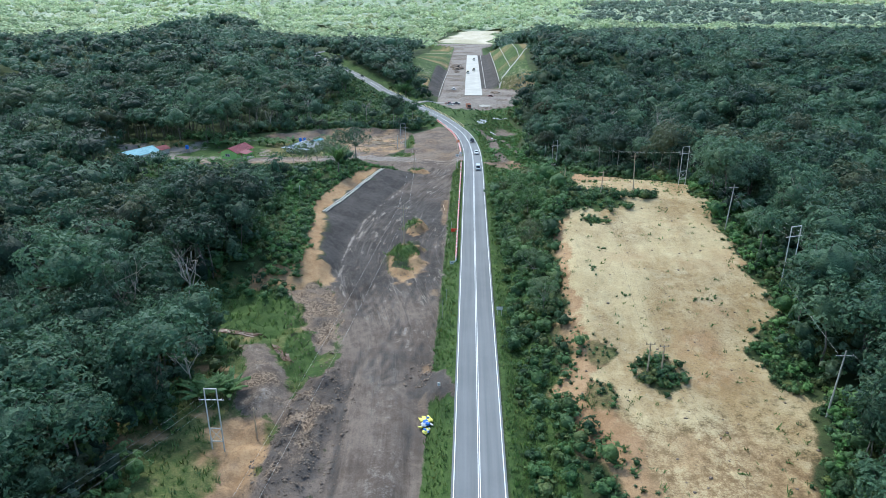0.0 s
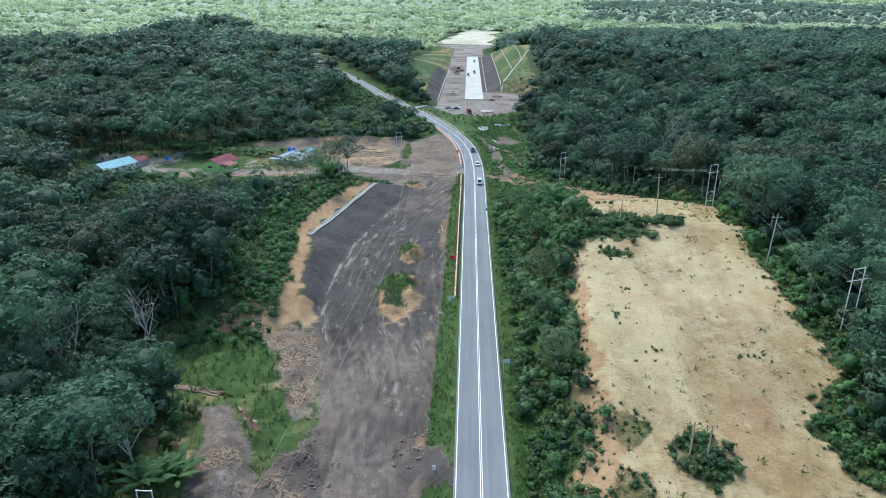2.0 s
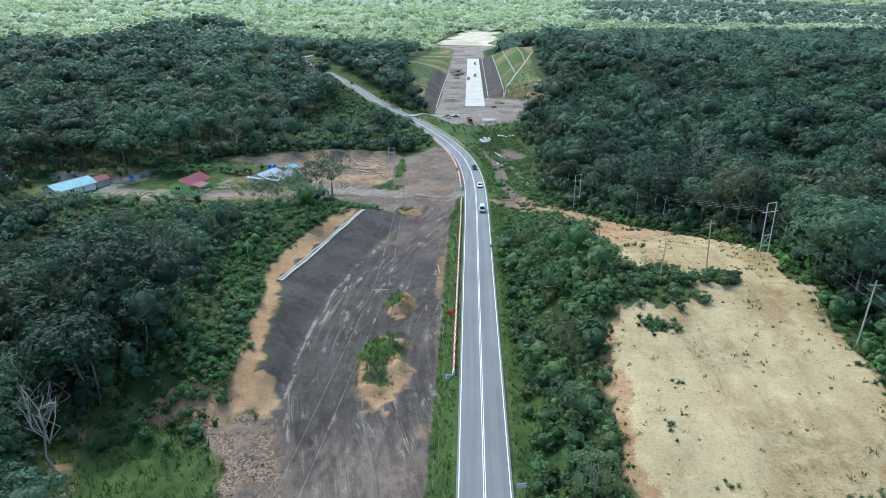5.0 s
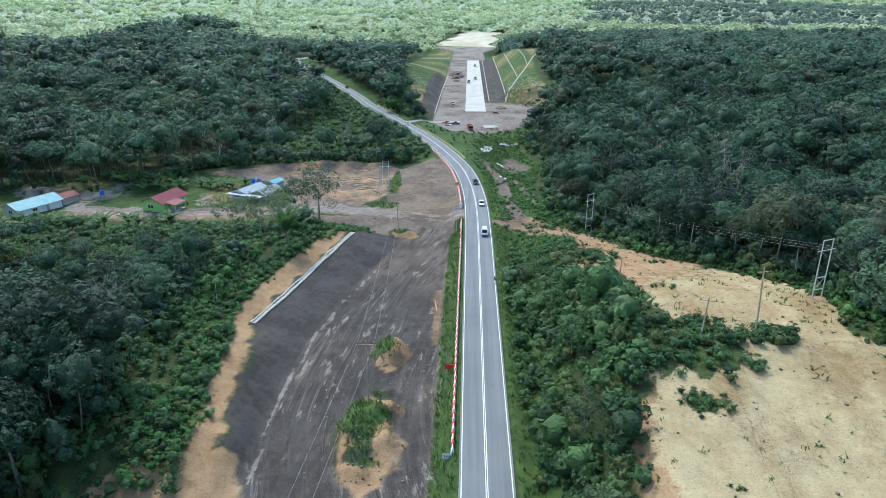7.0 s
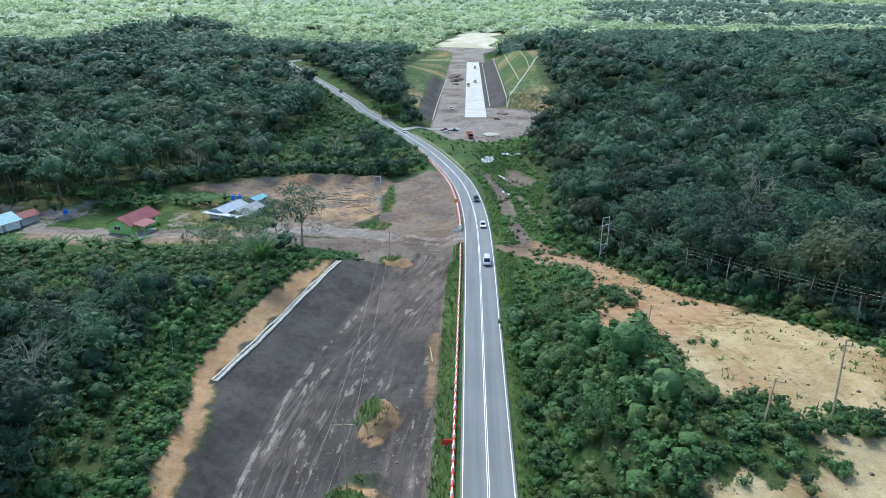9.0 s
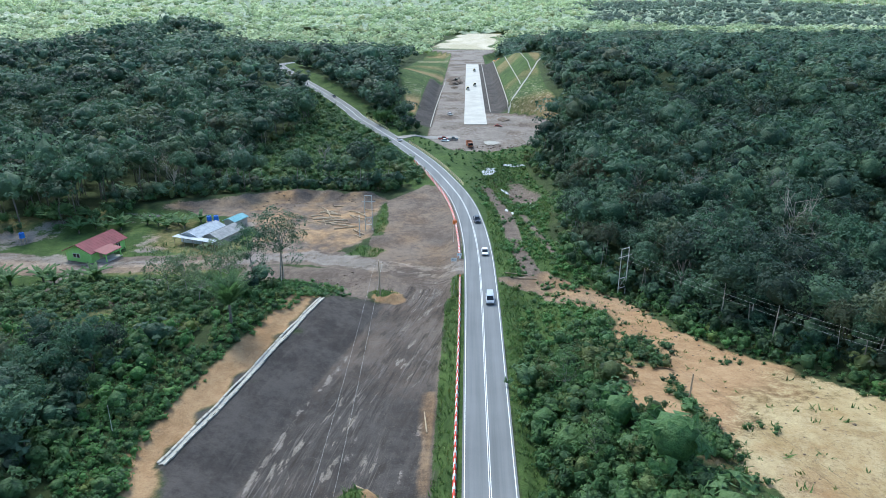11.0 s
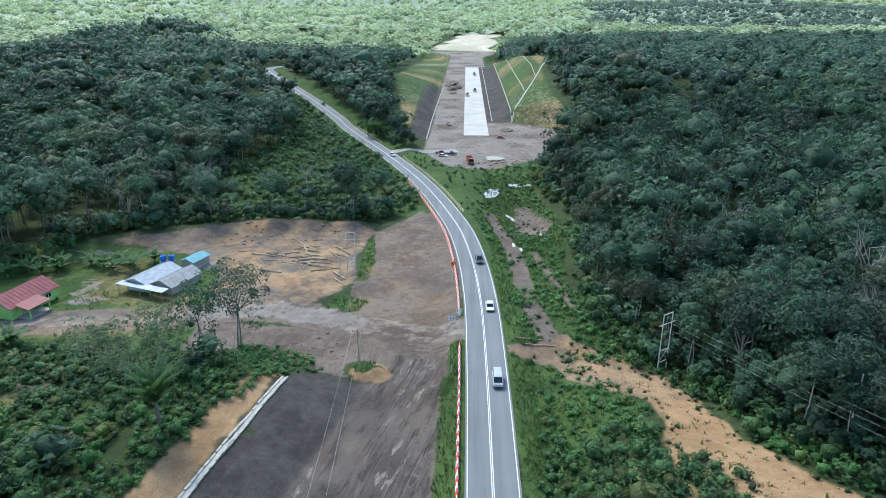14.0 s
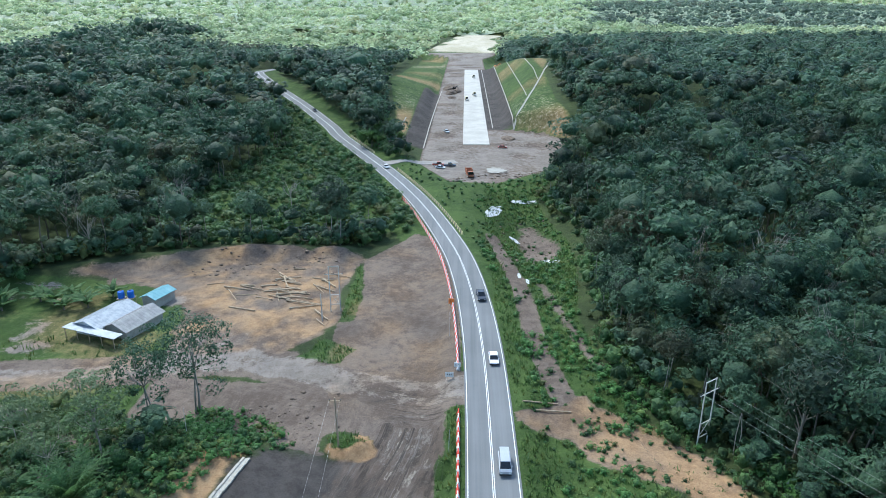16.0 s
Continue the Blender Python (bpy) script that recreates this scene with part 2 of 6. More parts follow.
    sand = k.mix(k.span(wash, 0.44, 0.30, 0.0, 0.45), sand, (0.370, 0.245, 0.110))
    c = lay(c, a.outputs["Alpha"], sand)
    stones = k.n("ShaderNodeTexVoronoi")
    k.put(stones.inputs["Vector"], v)
    stones.inputs["Scale"].default_value = 3.2
    rub = k.mix(k.span(stones.outputs["Color"], 0.2, 0.8), (0.095, 0.066, 0.046), (0.300, 0.225, 0.160))
    c = lay(c, sb.outputs[1], rub)
    bright = tone((0.440, 0.390, 0.270), (0.600, 0.540, 0.420), k.noise(0.02, k.pos((1, 0.25, 1)), 6, 0.7), 0.35, 0.65)
    c = lay(c, b.outputs["Alpha"], bright)
    # grit at two sizes
    grit, lump = k.noise(6.5, v, 5, 0.8), k.noise(1.9, v, 5, 0.75)
    c = k.mix(k.span(grit, 0.50, 0.30, 0.0, 0.50), c, (0.040, 0.032, 0.024))
    c = k.mix(k.span(lump, 0.46, 0.34, 0.0, 0.30), c, (0.050, 0.040, 0.030))
    bare = k.math("ADD", k.math("MAXIMUM", sa.outputs[0], sb.outputs[1]), a.outputs["Alpha"], clamp=True)
    c = k.mix(k.math("MULTIPLY", bare, k.span(grit, 0.56, 0.68, 0.0, 0.40)), c, (0.340, 0.290, 0.230))
    k.color(c)
    h = k.math("ADD", k.math("MULTIPLY", n2, 0.6), k.math("MULTIPLY", n3, 0.4))
    k.bump(h, 0.9, 0.45)
    return k.m


GROUND = ground_mat()


# ---- the lie of the land ----
def smooth(a, b, x):
    t = np.clip((np.asarray(x, float) - a) / (b - a), 0, 1)
    return t * t * (3 - 2 * t)


def vnoise(x, y, size, seed=0):
    """Smooth random heights from -1 to 1 on a lattice of the given size."""
    x, y = np.asarray(x, float) / size, np.asarray(y, float) / size
    i, j = np.floor(x), np.floor(y)
    u, v = x - i, y - j
    u, v = u * u * (3 - 2 * u), v * v * (3 - 2 * v)

    def at(p, q):
        s = np.sin(p * 127.1 + q * 311.7 + seed * 74.7) * 43758.5453
        return (s - np.floor(s)) * 2 - 1

    return (at(i, j) * (1 - u) + at(i + 1, j) * u) * (1 - v) + (at(i, j + 1) * (1 - u) + at(i + 1, j + 1) * u) * v


def inside(poly, x, y):
    """Distance to a polygon's outline in metres, positive inside."""
    x, y = np.asarray(x, float), np.asarray(y, float)
    d = np.full(x.shape, 1e9)
    odd = np.zeros(x.shape, bool)
    for (ax, ay), (bx, by) in zip(poly, poly[1:] + poly[:1]):
        ex, ey = bx - ax, by - ay
        t = np.clip(((x - ax) * ex + (y - ay) * ey) / (ex * ex + ey * ey), 0, 1)
        d = np.minimum(d, np.hypot(x - ax - t * ex, y - ay - t * ey))
        if ay != by:
            odd ^= ((ay > y) != (by > y)) & (x < ax + (y - ay) * ex / (by - ay))
    return np.where(odd, d, -d)


def run(points, step=3.0):
    """A smooth line through points (any number of coordinates), in even steps."""
    p = np.array(points, float)
    p = np.vstack([2 * p[0] - p[1], p, 2 * p[-1] - p[-2]])
    out = []
    for a, b, c, d in zip(p, p[1:], p[2:], p[3:]):
        n = max(1, int(np.linalg.norm(c - b) / step))
        for t in np.arange(n) / n:
            out.append(0.5 * (2 * b + (c - a) * t + (2 * a - 5 * b + 4 * c - d) * t ** 2 + (3 * b - a - 3 * c + d) * t ** 3))
    out.append(p[-2])
    return np.array(out)


# x, y, z of the road's middle
ROAD = run([(2.2, -300, 0), (2.2, 0, 0), (2.2, 200, 0), (2.2, 265, 0), (1.4, 300, -0.8), (-1.3, 332, -1.7), (-6.2, 360, -2.4), (-18.2, 404, -3.1), (-35.6, 450, -3.4),
            (-64, 507, -1.0), (-73, 527, 0.6), (-97.5, 574, 4.2), (-126, 624, 8), (-152, 672, 11.6), (-157, 690, 12), (-150, 712, 12), (-130, 735, 12)], 4.0)


def line_dist(line, x, y):
    """Distance to a line, and the height and the side (positive to its right) at the nearest place."""
    x, y = np.asarray(x, float), np.asarray(y, float)
    d, z, s = np.full(x.shape, 1e9), np.zeros(x.shape), np.zeros(x.shape)
    for a, b in zip(line, line[1:]):
        e = b - a
        t = np.clip(((x - a[0]) * e[0] + (y - a[1]) * e[1]) / (e[0] ** 2 + e[1] ** 2), 0, 1)
        q = np.hypot(x - a[0] - t * e[0], y - a[1] - t * e[1])
        near = q < d
        d = np.where(near, q, d)
        z = np.where(near, a[2] + t * e[2], z)
        s = np.where(near, np.sign((x - a[0]) * e[1] - (y - a[1]) * e[0]), s)
    return d, z, s


DOME_Y = ([40, 60, 80, 105, 130, 150, 168, 190, 215, 240, 262, 285], [0, 1, 2.5, 4.8, 10, 12.6, 15.2, 13, 8, 3.5, -1, -3])
FOOT = ([60, 150, 176, 202, 218, 243, 262, 272], [-34, -34, -35, -34, -31, -25, -20, -16])
DRAIN = ([60, 145, 195, 201, 259, 275], [-36, -36, -43, -46, -34, -30])


def natural(x, y):
    """The land before any digging."""
    n = -1.5 + 1.6 * vnoise(x, y, 70, 3) + 0.7 * vnoise(x, y, 23, 4) + 4 * smooth(150, 900, np.hypot(x, y - 150)) * vnoise(x, y, 150, 5)
    n = n + 23 * np.exp(-((x + 298) / 62) ** 2 - ((y - 850) / 120) ** 2) + 3 * np.exp(-((x + 250) / 120) ** 2 - ((y - 700) / 150) ** 2)
    n = n + smooth(480, 535, y) * smooth(4, 10, x) * np.clip((x - 8) * 0.25 + (y - 520) * 0.09, 0, 21) * (1 - 0.55 * smooth(70, 160, x)) * (1 - smooth(720, 880, y))
    n = n + 11 * smooth(490, 650, y) * smooth(-15, -60, x) * (1 - smooth(640, 880, y))
    n = n + 4 * smooth(300, 600, y) * smooth(120, 260, np.abs(x)) - 7 * smooth(800, 1000, y)
    far = np.clip((y - 1500) / 3000, 0, 1)
    n = n + 14 * far + 62 * far * (0.6 + 0.7 * vnoise(x, y, 620, 8)) * (1 + 0.6 * smooth(200, -900, x))
    return n


def height(x, y, road=True):
    x, y = np.asarray(x, float), np.asarray(y, float)
    z = natural(x, y)
    # sand hill beside the road
    top = np.interp(y, *DOME_Y)
    ramp = smooth(9, 24, x) * (1 - 0.75 * smooth(62, 95, x))
    w = smooth(4, 10, x) * (1 - smooth(85, 120, x)) * (1 - smooth(262, 290, y)) * smooth(20, 50, y)
    z = z + w * (np.where(x > 4, top * ramp - 1.2 * (1 - ramp), z) - z)
    hump = smooth(-1, 3, inside(SAND, x, y))
    z = z + hump * (0.16 * vnoise(x, y, 2.2, 35) + 0.30 * vnoise(x, y * 0.6, 6, 36) + 0.35 * np.minimum(0, vnoise(x * 0.8 + y * 0.3, y * 0.2, 3.2, 37)))
    # lowland and the road base beside the road
    low = inside(WORK, x, y)
    z = z + smooth(-7, 3, low) * (-3.3 - z)
    pad = smooth(-6, 2, inside(PADS, x, y))
    z = z + pad * (-2.6 - z)
    # cut bank with its bench
    foot, drain = np.interp(y, *FOOT), np.interp(y, *DRAIN)
    up = foot - x
    wid = np.maximum(foot - drain, 2.0)
    bank = -3.3 + 3.4 * np.clip(up / wid, 0, 1) + 2.4 * smooth(0.5, 11, up - wid)
    keep = smooth(146, 163, y) * (1 - smooth(256, 274, y)) * (up > 0) * (1 - smooth(24, 60, up))
    z = z + keep * (bank - z)
    # spoil bank behind the cleared ground
    db = line_dist(SPOIL, x, y)[0]
    z = z + (2.4 + 0.9 * vnoise(x, y, 5, 17)) * np.exp(-(db / 4.2) ** 2) + 0.25 * smooth(-2, 2, inside(PADS, x, y)) * vnoise(x, y, 7, 18)
    # wet hollows
    z = z - 8.0 * np.exp(-((x - 20) / 16) ** 2 - ((y - 378) / 40) ** 2)
    z = z - 4.5 * np.exp(-((x + 46) / 20) ** 2 - ((y - 374) / 14) ** 2)
    # new carriageway: fill, floor and cut
    f = inside(SITE, x, y)
    floor = -4.0 + 0.8 * smooth(520, 860, y)
    right, left = 17 + 0 * y, -22 + 0 * y
    cut = floor + np.maximum(0, np.maximum((x - right) * 0.85, (left - x) * 0.8))
    hill = smooth(470, 520, y) * (1 - smooth(1000, 1300, y))
    z = np.where(hill > 0, z + hill * (np.minimum(z, cut) - z), z)
    z = z + smooth(-9, 1.0, f) * (floor - z)
    # scarp, rubble heap, mound and ramp beside the haul track
    step_x = np.interp(y, [55, 76, 86, 99, 113, 125], [-18.4, -18.6, -19.6, -21.0, -20.8, -20.0]) + 0.6 * vnoise(x, y, 3, 22)
    z = z + 1.1 * smooth(-0.6, 0.6, x - step_x) * (1 - smooth(108, 126, y)) * smooth(-7.5, -11, x) * smooth(30, 50, y)
    z = z + 1.3 * smooth(-1.0, 2.5, inside(HEAP, x, y)) * (0.8 + 0.6 * vnoise(x, y, 3.0, 23) + 0.4 * vnoise(x, y, 1.3, 24))
    z = z + 1.2 * smooth(-1.0, 3.0, inside(MOUND, x, y)) * (0.9 + 0.4 * vnoise(x, y, 4.0, 25))
    k = smooth(-0.6, 0.6, inside(RAMP, x, y))
    z = z + k * (np.clip(-3.3 + (x + 10) * 0.45, -3.3, -0.15) - z)
    # islands left standing in the road base
    for cx, cy, rx, ry, h in ISLES:
        q = np.hypot((x - cx) / rx, (y - cy) / ry) + 0.20 * vnoise(x, y, 5, 9) + 0.14 * vnoise(x, y, 2, 19)
        z = z + h * (1 - smooth(0.45, 1.05, q)) * (0.8 + 0.35 * vnoise(x, y, 2.6, 29))
    rough = smooth(-4, 4, low) * (1 - pad)
    z = z + rough * (0.22 * vnoise(x * 2.2, y * 0.35, 3, 11) + 0.12 * vnoise(x, y, 1.7, 12))
    z = z + 0.62 * rough * smooth(-22, -27, x) * (y < 150) * (vnoise(x, y, 1.6, 13) + vnoise(x, y, 3.4, 14))
    if road:
        d, rz, s = line_dist(ROAD, x, y)
        wide = np.where((s > 0) & (y < 240), 6.5, 9.0) + np.where((s < 0) & (y < 260), -1.5, 2.0) + 5 * smooth(330, 400, y)
        k = 1 - smooth(4.9, wide, d)
        z = z + k * (rz - 0.10 - z)
    return z


WORK = [(-34, 30), (-35, 75), (-40, 92), (-36, 105), (-47, 124), (-63, 133), (-60, 150), (-50, 155), (-48, 172), (-49, 200), (-50, 225), (-47, 245), (-40, 266), (-62, 272), (-95, 268),
        (-120, 270), (-165, 272), (-165, 300), (-120, 310), (-105, 338), (-88, 345), (-68, 352), (-34, 353), (-23, 367), (-10, 366), (-3, 340), (-4, 30)]
PADS = [(-25, 270), (-30, 292), (-29, 345), (-17, 368), (-9, 362), (-3, 325), (-2, 274)]
SITE = [(-22, 463), (-8, 433), (10, 431), (38, 458), (50, 512), (40, 530), (17, 545), (17, 990), (34, 1050), (44, 1200), (66, 1560), (-16, 1540), (-44, 1250), (-58, 1095), (-24, 1030), (-22, 990)]
SAND = [(30, 55), (25, 72), (22, 79), (20, 84), (17, 98), (22, 106), (19, 117), (20, 129), (21, 145), (22, 155), (25, 162), (29, 165), (30, 172), (32, 182), (27, 186), (24, 200), (21, 203), (22, 215), (26, 230), (29, 243), (29, 252), (27, 258), (20, 265),
        (20, 268), (30, 266), (35, 257), (37, 248), (39, 238), (46, 225), (56, 212), (64, 197), (61, 178), (60, 158), (60, 144), (59, 131), (61, 119), (50, 106), (54, 96), (57, 92), (52, 80), (46, 70), (44, 55)]
CLEARING = [(-62, 141), (-56, 148), (-45, 147), (-38.5, 137), (-37, 129), (-41, 123), (-46, 123.5), (-53, 125.5)]
STONY = [(-47, 149), (-38, 152), (-30, 141), (-27.5, 128), (-26, 117), (-31, 117), (-35, 128), (-38, 138), (-46, 145)]
TONGUE = [(-38, 123), (-33, 125), (-30, 115), (-27.5, 109), (-31.5, 107.5), (-37, 115)]
MOUND = [(-47.5, 119), (-41, 119.5), (-35, 110), (-31.5, 102.6), (-31, 97), (-36, 94), (-40, 97), (-41, 106)]
NEAR_EARTH = [(-40.5, 95), (-33, 94.3), (-31.2, 85), (-30.5, 75), (-30.5, 50), (-38, 50), (-36, 78), (-39.5, 84)]
HEAP = [(-31, 103), (-25, 112), (-21.5, 102), (-22.3, 86), (-22.3, 75), (-22, 50), (-31, 50), (-31, 85), (-31.5, 97)]
RAMP = [(-9.2, 109.0), (-5.5, 108.5), (-2.2, 106.5), (-2.0, 97.5), (-5.5, 99.5), (-9.8, 101.5)]
LEFT_SIDE = [(-75, 40), (-75, 155), (-47, 151), (-37, 153), (-29, 141), (-26, 126), (-24.5, 112), (-21.5, 102), (-21.5, 40)]
SCRUB = [(33, 168, 8.5, 8.5, 130, 0.8, 2.6), (46, 170.5, 3.6, 2.6, 34, 1.0, 2.6), (29, 192, 2.2, 8.5, 46, 0.8, 2.2), (28.5, 225, 5.0, 6.5, 80, 0.8, 2.4), (30, 205, 1.6, 8, 34, 0.6, 1.8), (31, 154.5, 3.2, 2.6, 26, 0.6, 1.6),
         (42, 221, 2.2, 1.4, 10, 0.5, 1.2), (32.5, 99, 3.6, 5.2, 60, 0.8, 2.4), (20, 186, 3.5, 9, 40, 1.0, 2.6), (55, 103, 5, 8, 80, 0.7, 2.4), (22, 94, 2.5, 4, 18, 0.6, 1.4), (24, 105, 2.6, 4, 18, 0.5, 1.2), (24, 178, 4, 8, 40, 1.0, 2.6)]
ISLES = [(-16.9, 167.5, 5.8, 13.8, 2.4), (-16.4, 194, 3.9, 5.6, 2.4), (-20.5, 266, 4.2, 3.8, 1.5)]
SLOPE_SHRUB = [(-10, 368), (-28, 372), (-72, 358), (-98, 366), (-96, 420), (-84, 478), (-108, 560), (-158, 655), (-162, 690), (-126, 624), (-73, 527), (-36, 450)]
SPOIL = run([(-104, 336, 0), (-86, 343, 0), (-66, 350, 0), (-36, 351, 0)], 6.0)
VILLAGE_SHRUB = [(-175, 274), (-120, 273), (-62, 276), (-50, 264), (-50, 240), (-62, 230), (-110, 236), (-160, 250)]
CREEK = [(6, 240), (24, 240), (30, 262), (24, 288), (23, 310), (28, 345), (30, 372), (24, 410), (34, 440), (56, 500), (50, 560), (52, 640), (62, 700), (48, 850), (30, 915), (34, 1000), (48, 1200), (70, 1565), (-20, 1545),
         (-60, 1180), (-60, 1000), (-62, 820), (-58, 664), (-36, 500), (-26, 462), (-34, 452), (-6, 366), (2, 300)]


# ---- ground sheet ----
def steps(parts):
    out = [parts[0][0]]
    for a, b, s in parts:
        n = max(1, int(round((b - a) / s)))
        out += [a + (b - a) * (i + 1) / n for i in range(n)]
    return np.array(out)


def sheet(name, xs, ys, zf, mat):
    X, Y = np.meshgrid(xs, ys)
    X, Y = X.ravel(), Y.ravel()
    Z = zf(X, Y)
    nx, ny = len(xs), len(ys)
    i = (np.arange(ny - 1)[:, None] * nx + np.arange(nx - 1)[None, :]).ravel()
    me = mesh_np(name, np.stack([X, Y, Z], 1), np.stack([i, i + 1, i + nx + 1, i + nx], 1), [mat])
    me.polygons.foreach_set("use_smooth", np.ones(len(me.polygons), bool))
    return me, X, Y, Z


def mesh_np(name, v, quads, mats, mi=None, tint=None):
    """A mesh from arrays of corners and faces that all have the same number of corners."""
    me = bpy.data.meshes.new(name)
    k = quads.shape[1]
    me.vertices.add(len(v))
    me.vertices.foreach_set("co", v.astype(np.float32).ravel())
    me.loops.add(quads.size)
    me.loops.foreach_set("vertex_index", quads.astype(np.int32).ravel())
    me.polygons.add(len(quads))
    me.polygons.foreach_set("loop_start", np.arange(len(quads), dtype=np.int32) * k)
    me.polygons.foreach_set("loop_total", np.full(len(quads), k, np.int32))
    for m in mats:
        me.materials.append(m)
    if mi is not None:
        me.polygons.foreach_set("material_index", mi.astype(np.int32))
    if tint is not None:
        me.attributes.new("tint", "FLOAT", "POINT").data.foreach_set("value", tint.astype(np.float32))
    me.update(calc_edges=True)
    return me


XS = steps([(-4900, -1500, 170), (-1500, -500, 40), (-500, -160, 10), (-160, -64, 3), (-64, 72, 1.0), (72, 160, 3), (160, 500, 10), (500, 1500, 40), (1500, 4900, 170)])
YS = steps([(-1200, -200, 100), (-200, 50, 10), (50, 300, 1.0), (300, 460, 1.8), (460, 900, 3.5), (900, 1600, 14), (1600, 4900, 60)])
gme, GX, GY, GZ = sheet("ground", XS, YS, height, GROUND)
ground = tagged(new("ground", gme), "earth, sand and grass over rolling forest land", "ground", kind="structure")


# how the wheel tracks run over the bare ground
HAUL = run([(-11.5, 40, 0), (-12, 76, 0), (-14, 102, 0), (-16, 120, 0), (-19, 135, 0), (-24, 152, 0), (-28, 175, 0), (-26, 205, 0), (-20, 235, 0), (-12, 268, 0), (-11, 276, 0)])
HAUL2 = run([(-14, 108, 0), (-11, 125, 0), (-9.2, 150, 0), (-9, 200, 0), (-9.5, 250, 0), (-9, 272, 0)])
LANE = run([(-3, 279.5, 0), (-12, 281, 0), (-22, 284, 0), (-33, 289, 0), (-45, 292.5, 0), (-56, 291.5, 0), (-68, 288, 0), (-93, 285, 0), (-112, 282, 0), (-130, 287, 0)])


def covers(X, Y):
    """Weights of each kind of ground."""
    low, pad, sand = inside(WORK, X, Y), inside(PADS, X, Y), inside(SAND, X, Y) + 1.5 * vnoise(X, Y, 4.5, 127) + 0.8 * vnoise(X, Y, 1.7, 128)
    rd, rz, rs = line_dist(ROAD, X, Y)
    foot, drain = np.interp(Y, *FOOT), np.interp(Y, *DRAIN)
    up = foot - X
    wid = np.maximum(foot - drain, 2.0)
    onbank = smooth(144, 158, Y + 4 * vnoise(X, Y, 6, 56)) * (1 - smooth(258, 268, Y))
    corridor = smooth(-3.0, -0.5, X - np.where(Y < 130, -30 + 0 * Y, foot)) * smooth(-5.5, -7.0, X) * (1 - smooth(268, 276, Y)) * smooth(20, 60, Y)
    dirt = np.maximum(corridor, smooth(-1, 1.5, pad))
    dl = line_dist(LANE, X, Y)[0]
    dirt = np.maximum(dirt, 1 - smooth(4.0, 7.5, dl))
    work2 = inside([(-60, 273), (-42, 267), (-22, 262), (-5, 262), (-5, 282), (-60, 286)], X, Y)
    dirt = np.maximum(dirt, smooth(-1, 1, work2))
    wet = 1 - smooth(0.6, 1.2, np.hypot((X - 20) / 8, (Y - 372) / 20) + 0.3 * vnoise(X, Y, 6, 74))
    dirt = np.maximum(dirt, 0.75 * wet)
    trackr = run([(6.5, 374, 0), (8.5, 356, 0), (11.5, 326, 0), (12.4, 300, 0), (13.5, 288, 0), (15.5, 276, 0), (18, 268, 0)])
    dt = line_dist(trackr, X, Y)[0]
    dirt = np.maximum(dirt, 0.95 * (1 - smooth(1.5, 3.0, dt)))
    dt2 = line_dist(run([(17, 330, 0), (19.5, 310, 0), (23, 288, 0)]), X, Y)[0]
    dirt = np.maximum(dirt, 0.62 * (1 - smooth(0.8, 2.0, dt2)))
    fringe = 1.6 * vnoise(X, Y, 3, 91) + 1.0 * vnoise(X, Y, 1.3, 92)
    dark = onbank * smooth(-1.0, 1.0, up) * smooth(2.2, -2.2, up - wid + fringe)
    dark = np.maximum(dark, (0.76 + 0.16 * vnoise(X, Y, 11, 121)) * corridor * smooth(128, 158, Y) * (1 - 0.50 * smooth(205, 255, Y)))
    orange = onbank * smooth(-0.6, 2.0, up - wid + 0.7 * fringe) * (1 - smooth(4.0, 6.0, up - wid - 1.2 * smooth(195, 225, Y)))
    bare = inside([(-104, 334), (-88, 342), (-68, 351), (-34, 352), (-30, 345), (-31, 303), (-36, 297), (-50, 295), (-62, 296), (-65, 310), (-72, 322), (-80, 328)], X, Y)
    orange = np.maximum(orange, smooth(-3.5, 2.5, bare + 2.5 * vnoise(X, Y, 5, 93)) * (0.44 + 0.30 * vnoise(X, Y, 6, 71) + 0.22 * vnoise(X, Y, 2.2, 94)))
    dirt = np.maximum(dirt, smooth(-3.5, 2.5, bare + 2.5 * vnoise(X, Y, 5, 93)))
    isle_grass = np.zeros(X.shape)
    for cx, cy, rx, ry, h in ISLES:
        q = np.hypot((X - cx) / rx, (Y - cy) / ry) + 0.20 * vnoise(X, Y, 5, 9) + 0.14 * vnoise(X, Y, 2, 19)
        face = np.hypot((X - cx - 0.18 * rx) / rx, (Y - cy + 0.20 * ry) / ry) + 0.13 * vnoise(X, Y, 5, 9) + 0.16 * vnoise(X, Y, 2, 19)
        orange = np.maximum(orange, 1 - smooth(0.70, 1.0, face))
        lean = np.hypot((X - cx + 0.16 * rx) / rx, (Y - cy - 0.14 * ry) / ry) + 0.30 * vnoise(X, Y, 4, 70)
        top = 1 - smooth(0.58, 0.74, lean)
        orange, isle_grass = orange * (1 - top), np.maximum(isle_grass, top)
        dirt = dirt * smooth(0.75, 1.1, q)
        dark = dark * smooth(0.75, 1.1, q)
    tip = inside([(-56, 149), (-45, 155), (-36, 160), (-34, 150), (-44, 147)], X, Y)
    orange = np.maximum(orange, smooth(-1.5, 1.5, tip))
    near = inside([(-42, 40), (-41, 78), (-38, 95), (-30, 100), (-30, 40)], X, Y)
    orange = np.maximum(orange, 0.62 * smooth(-2, 2, near))
    orange = np.maximum(orange, 0.6 * (1 - smooth(0.7, 2.0, np.hypot((X - 24) / 5, (Y - 268) / 3))))
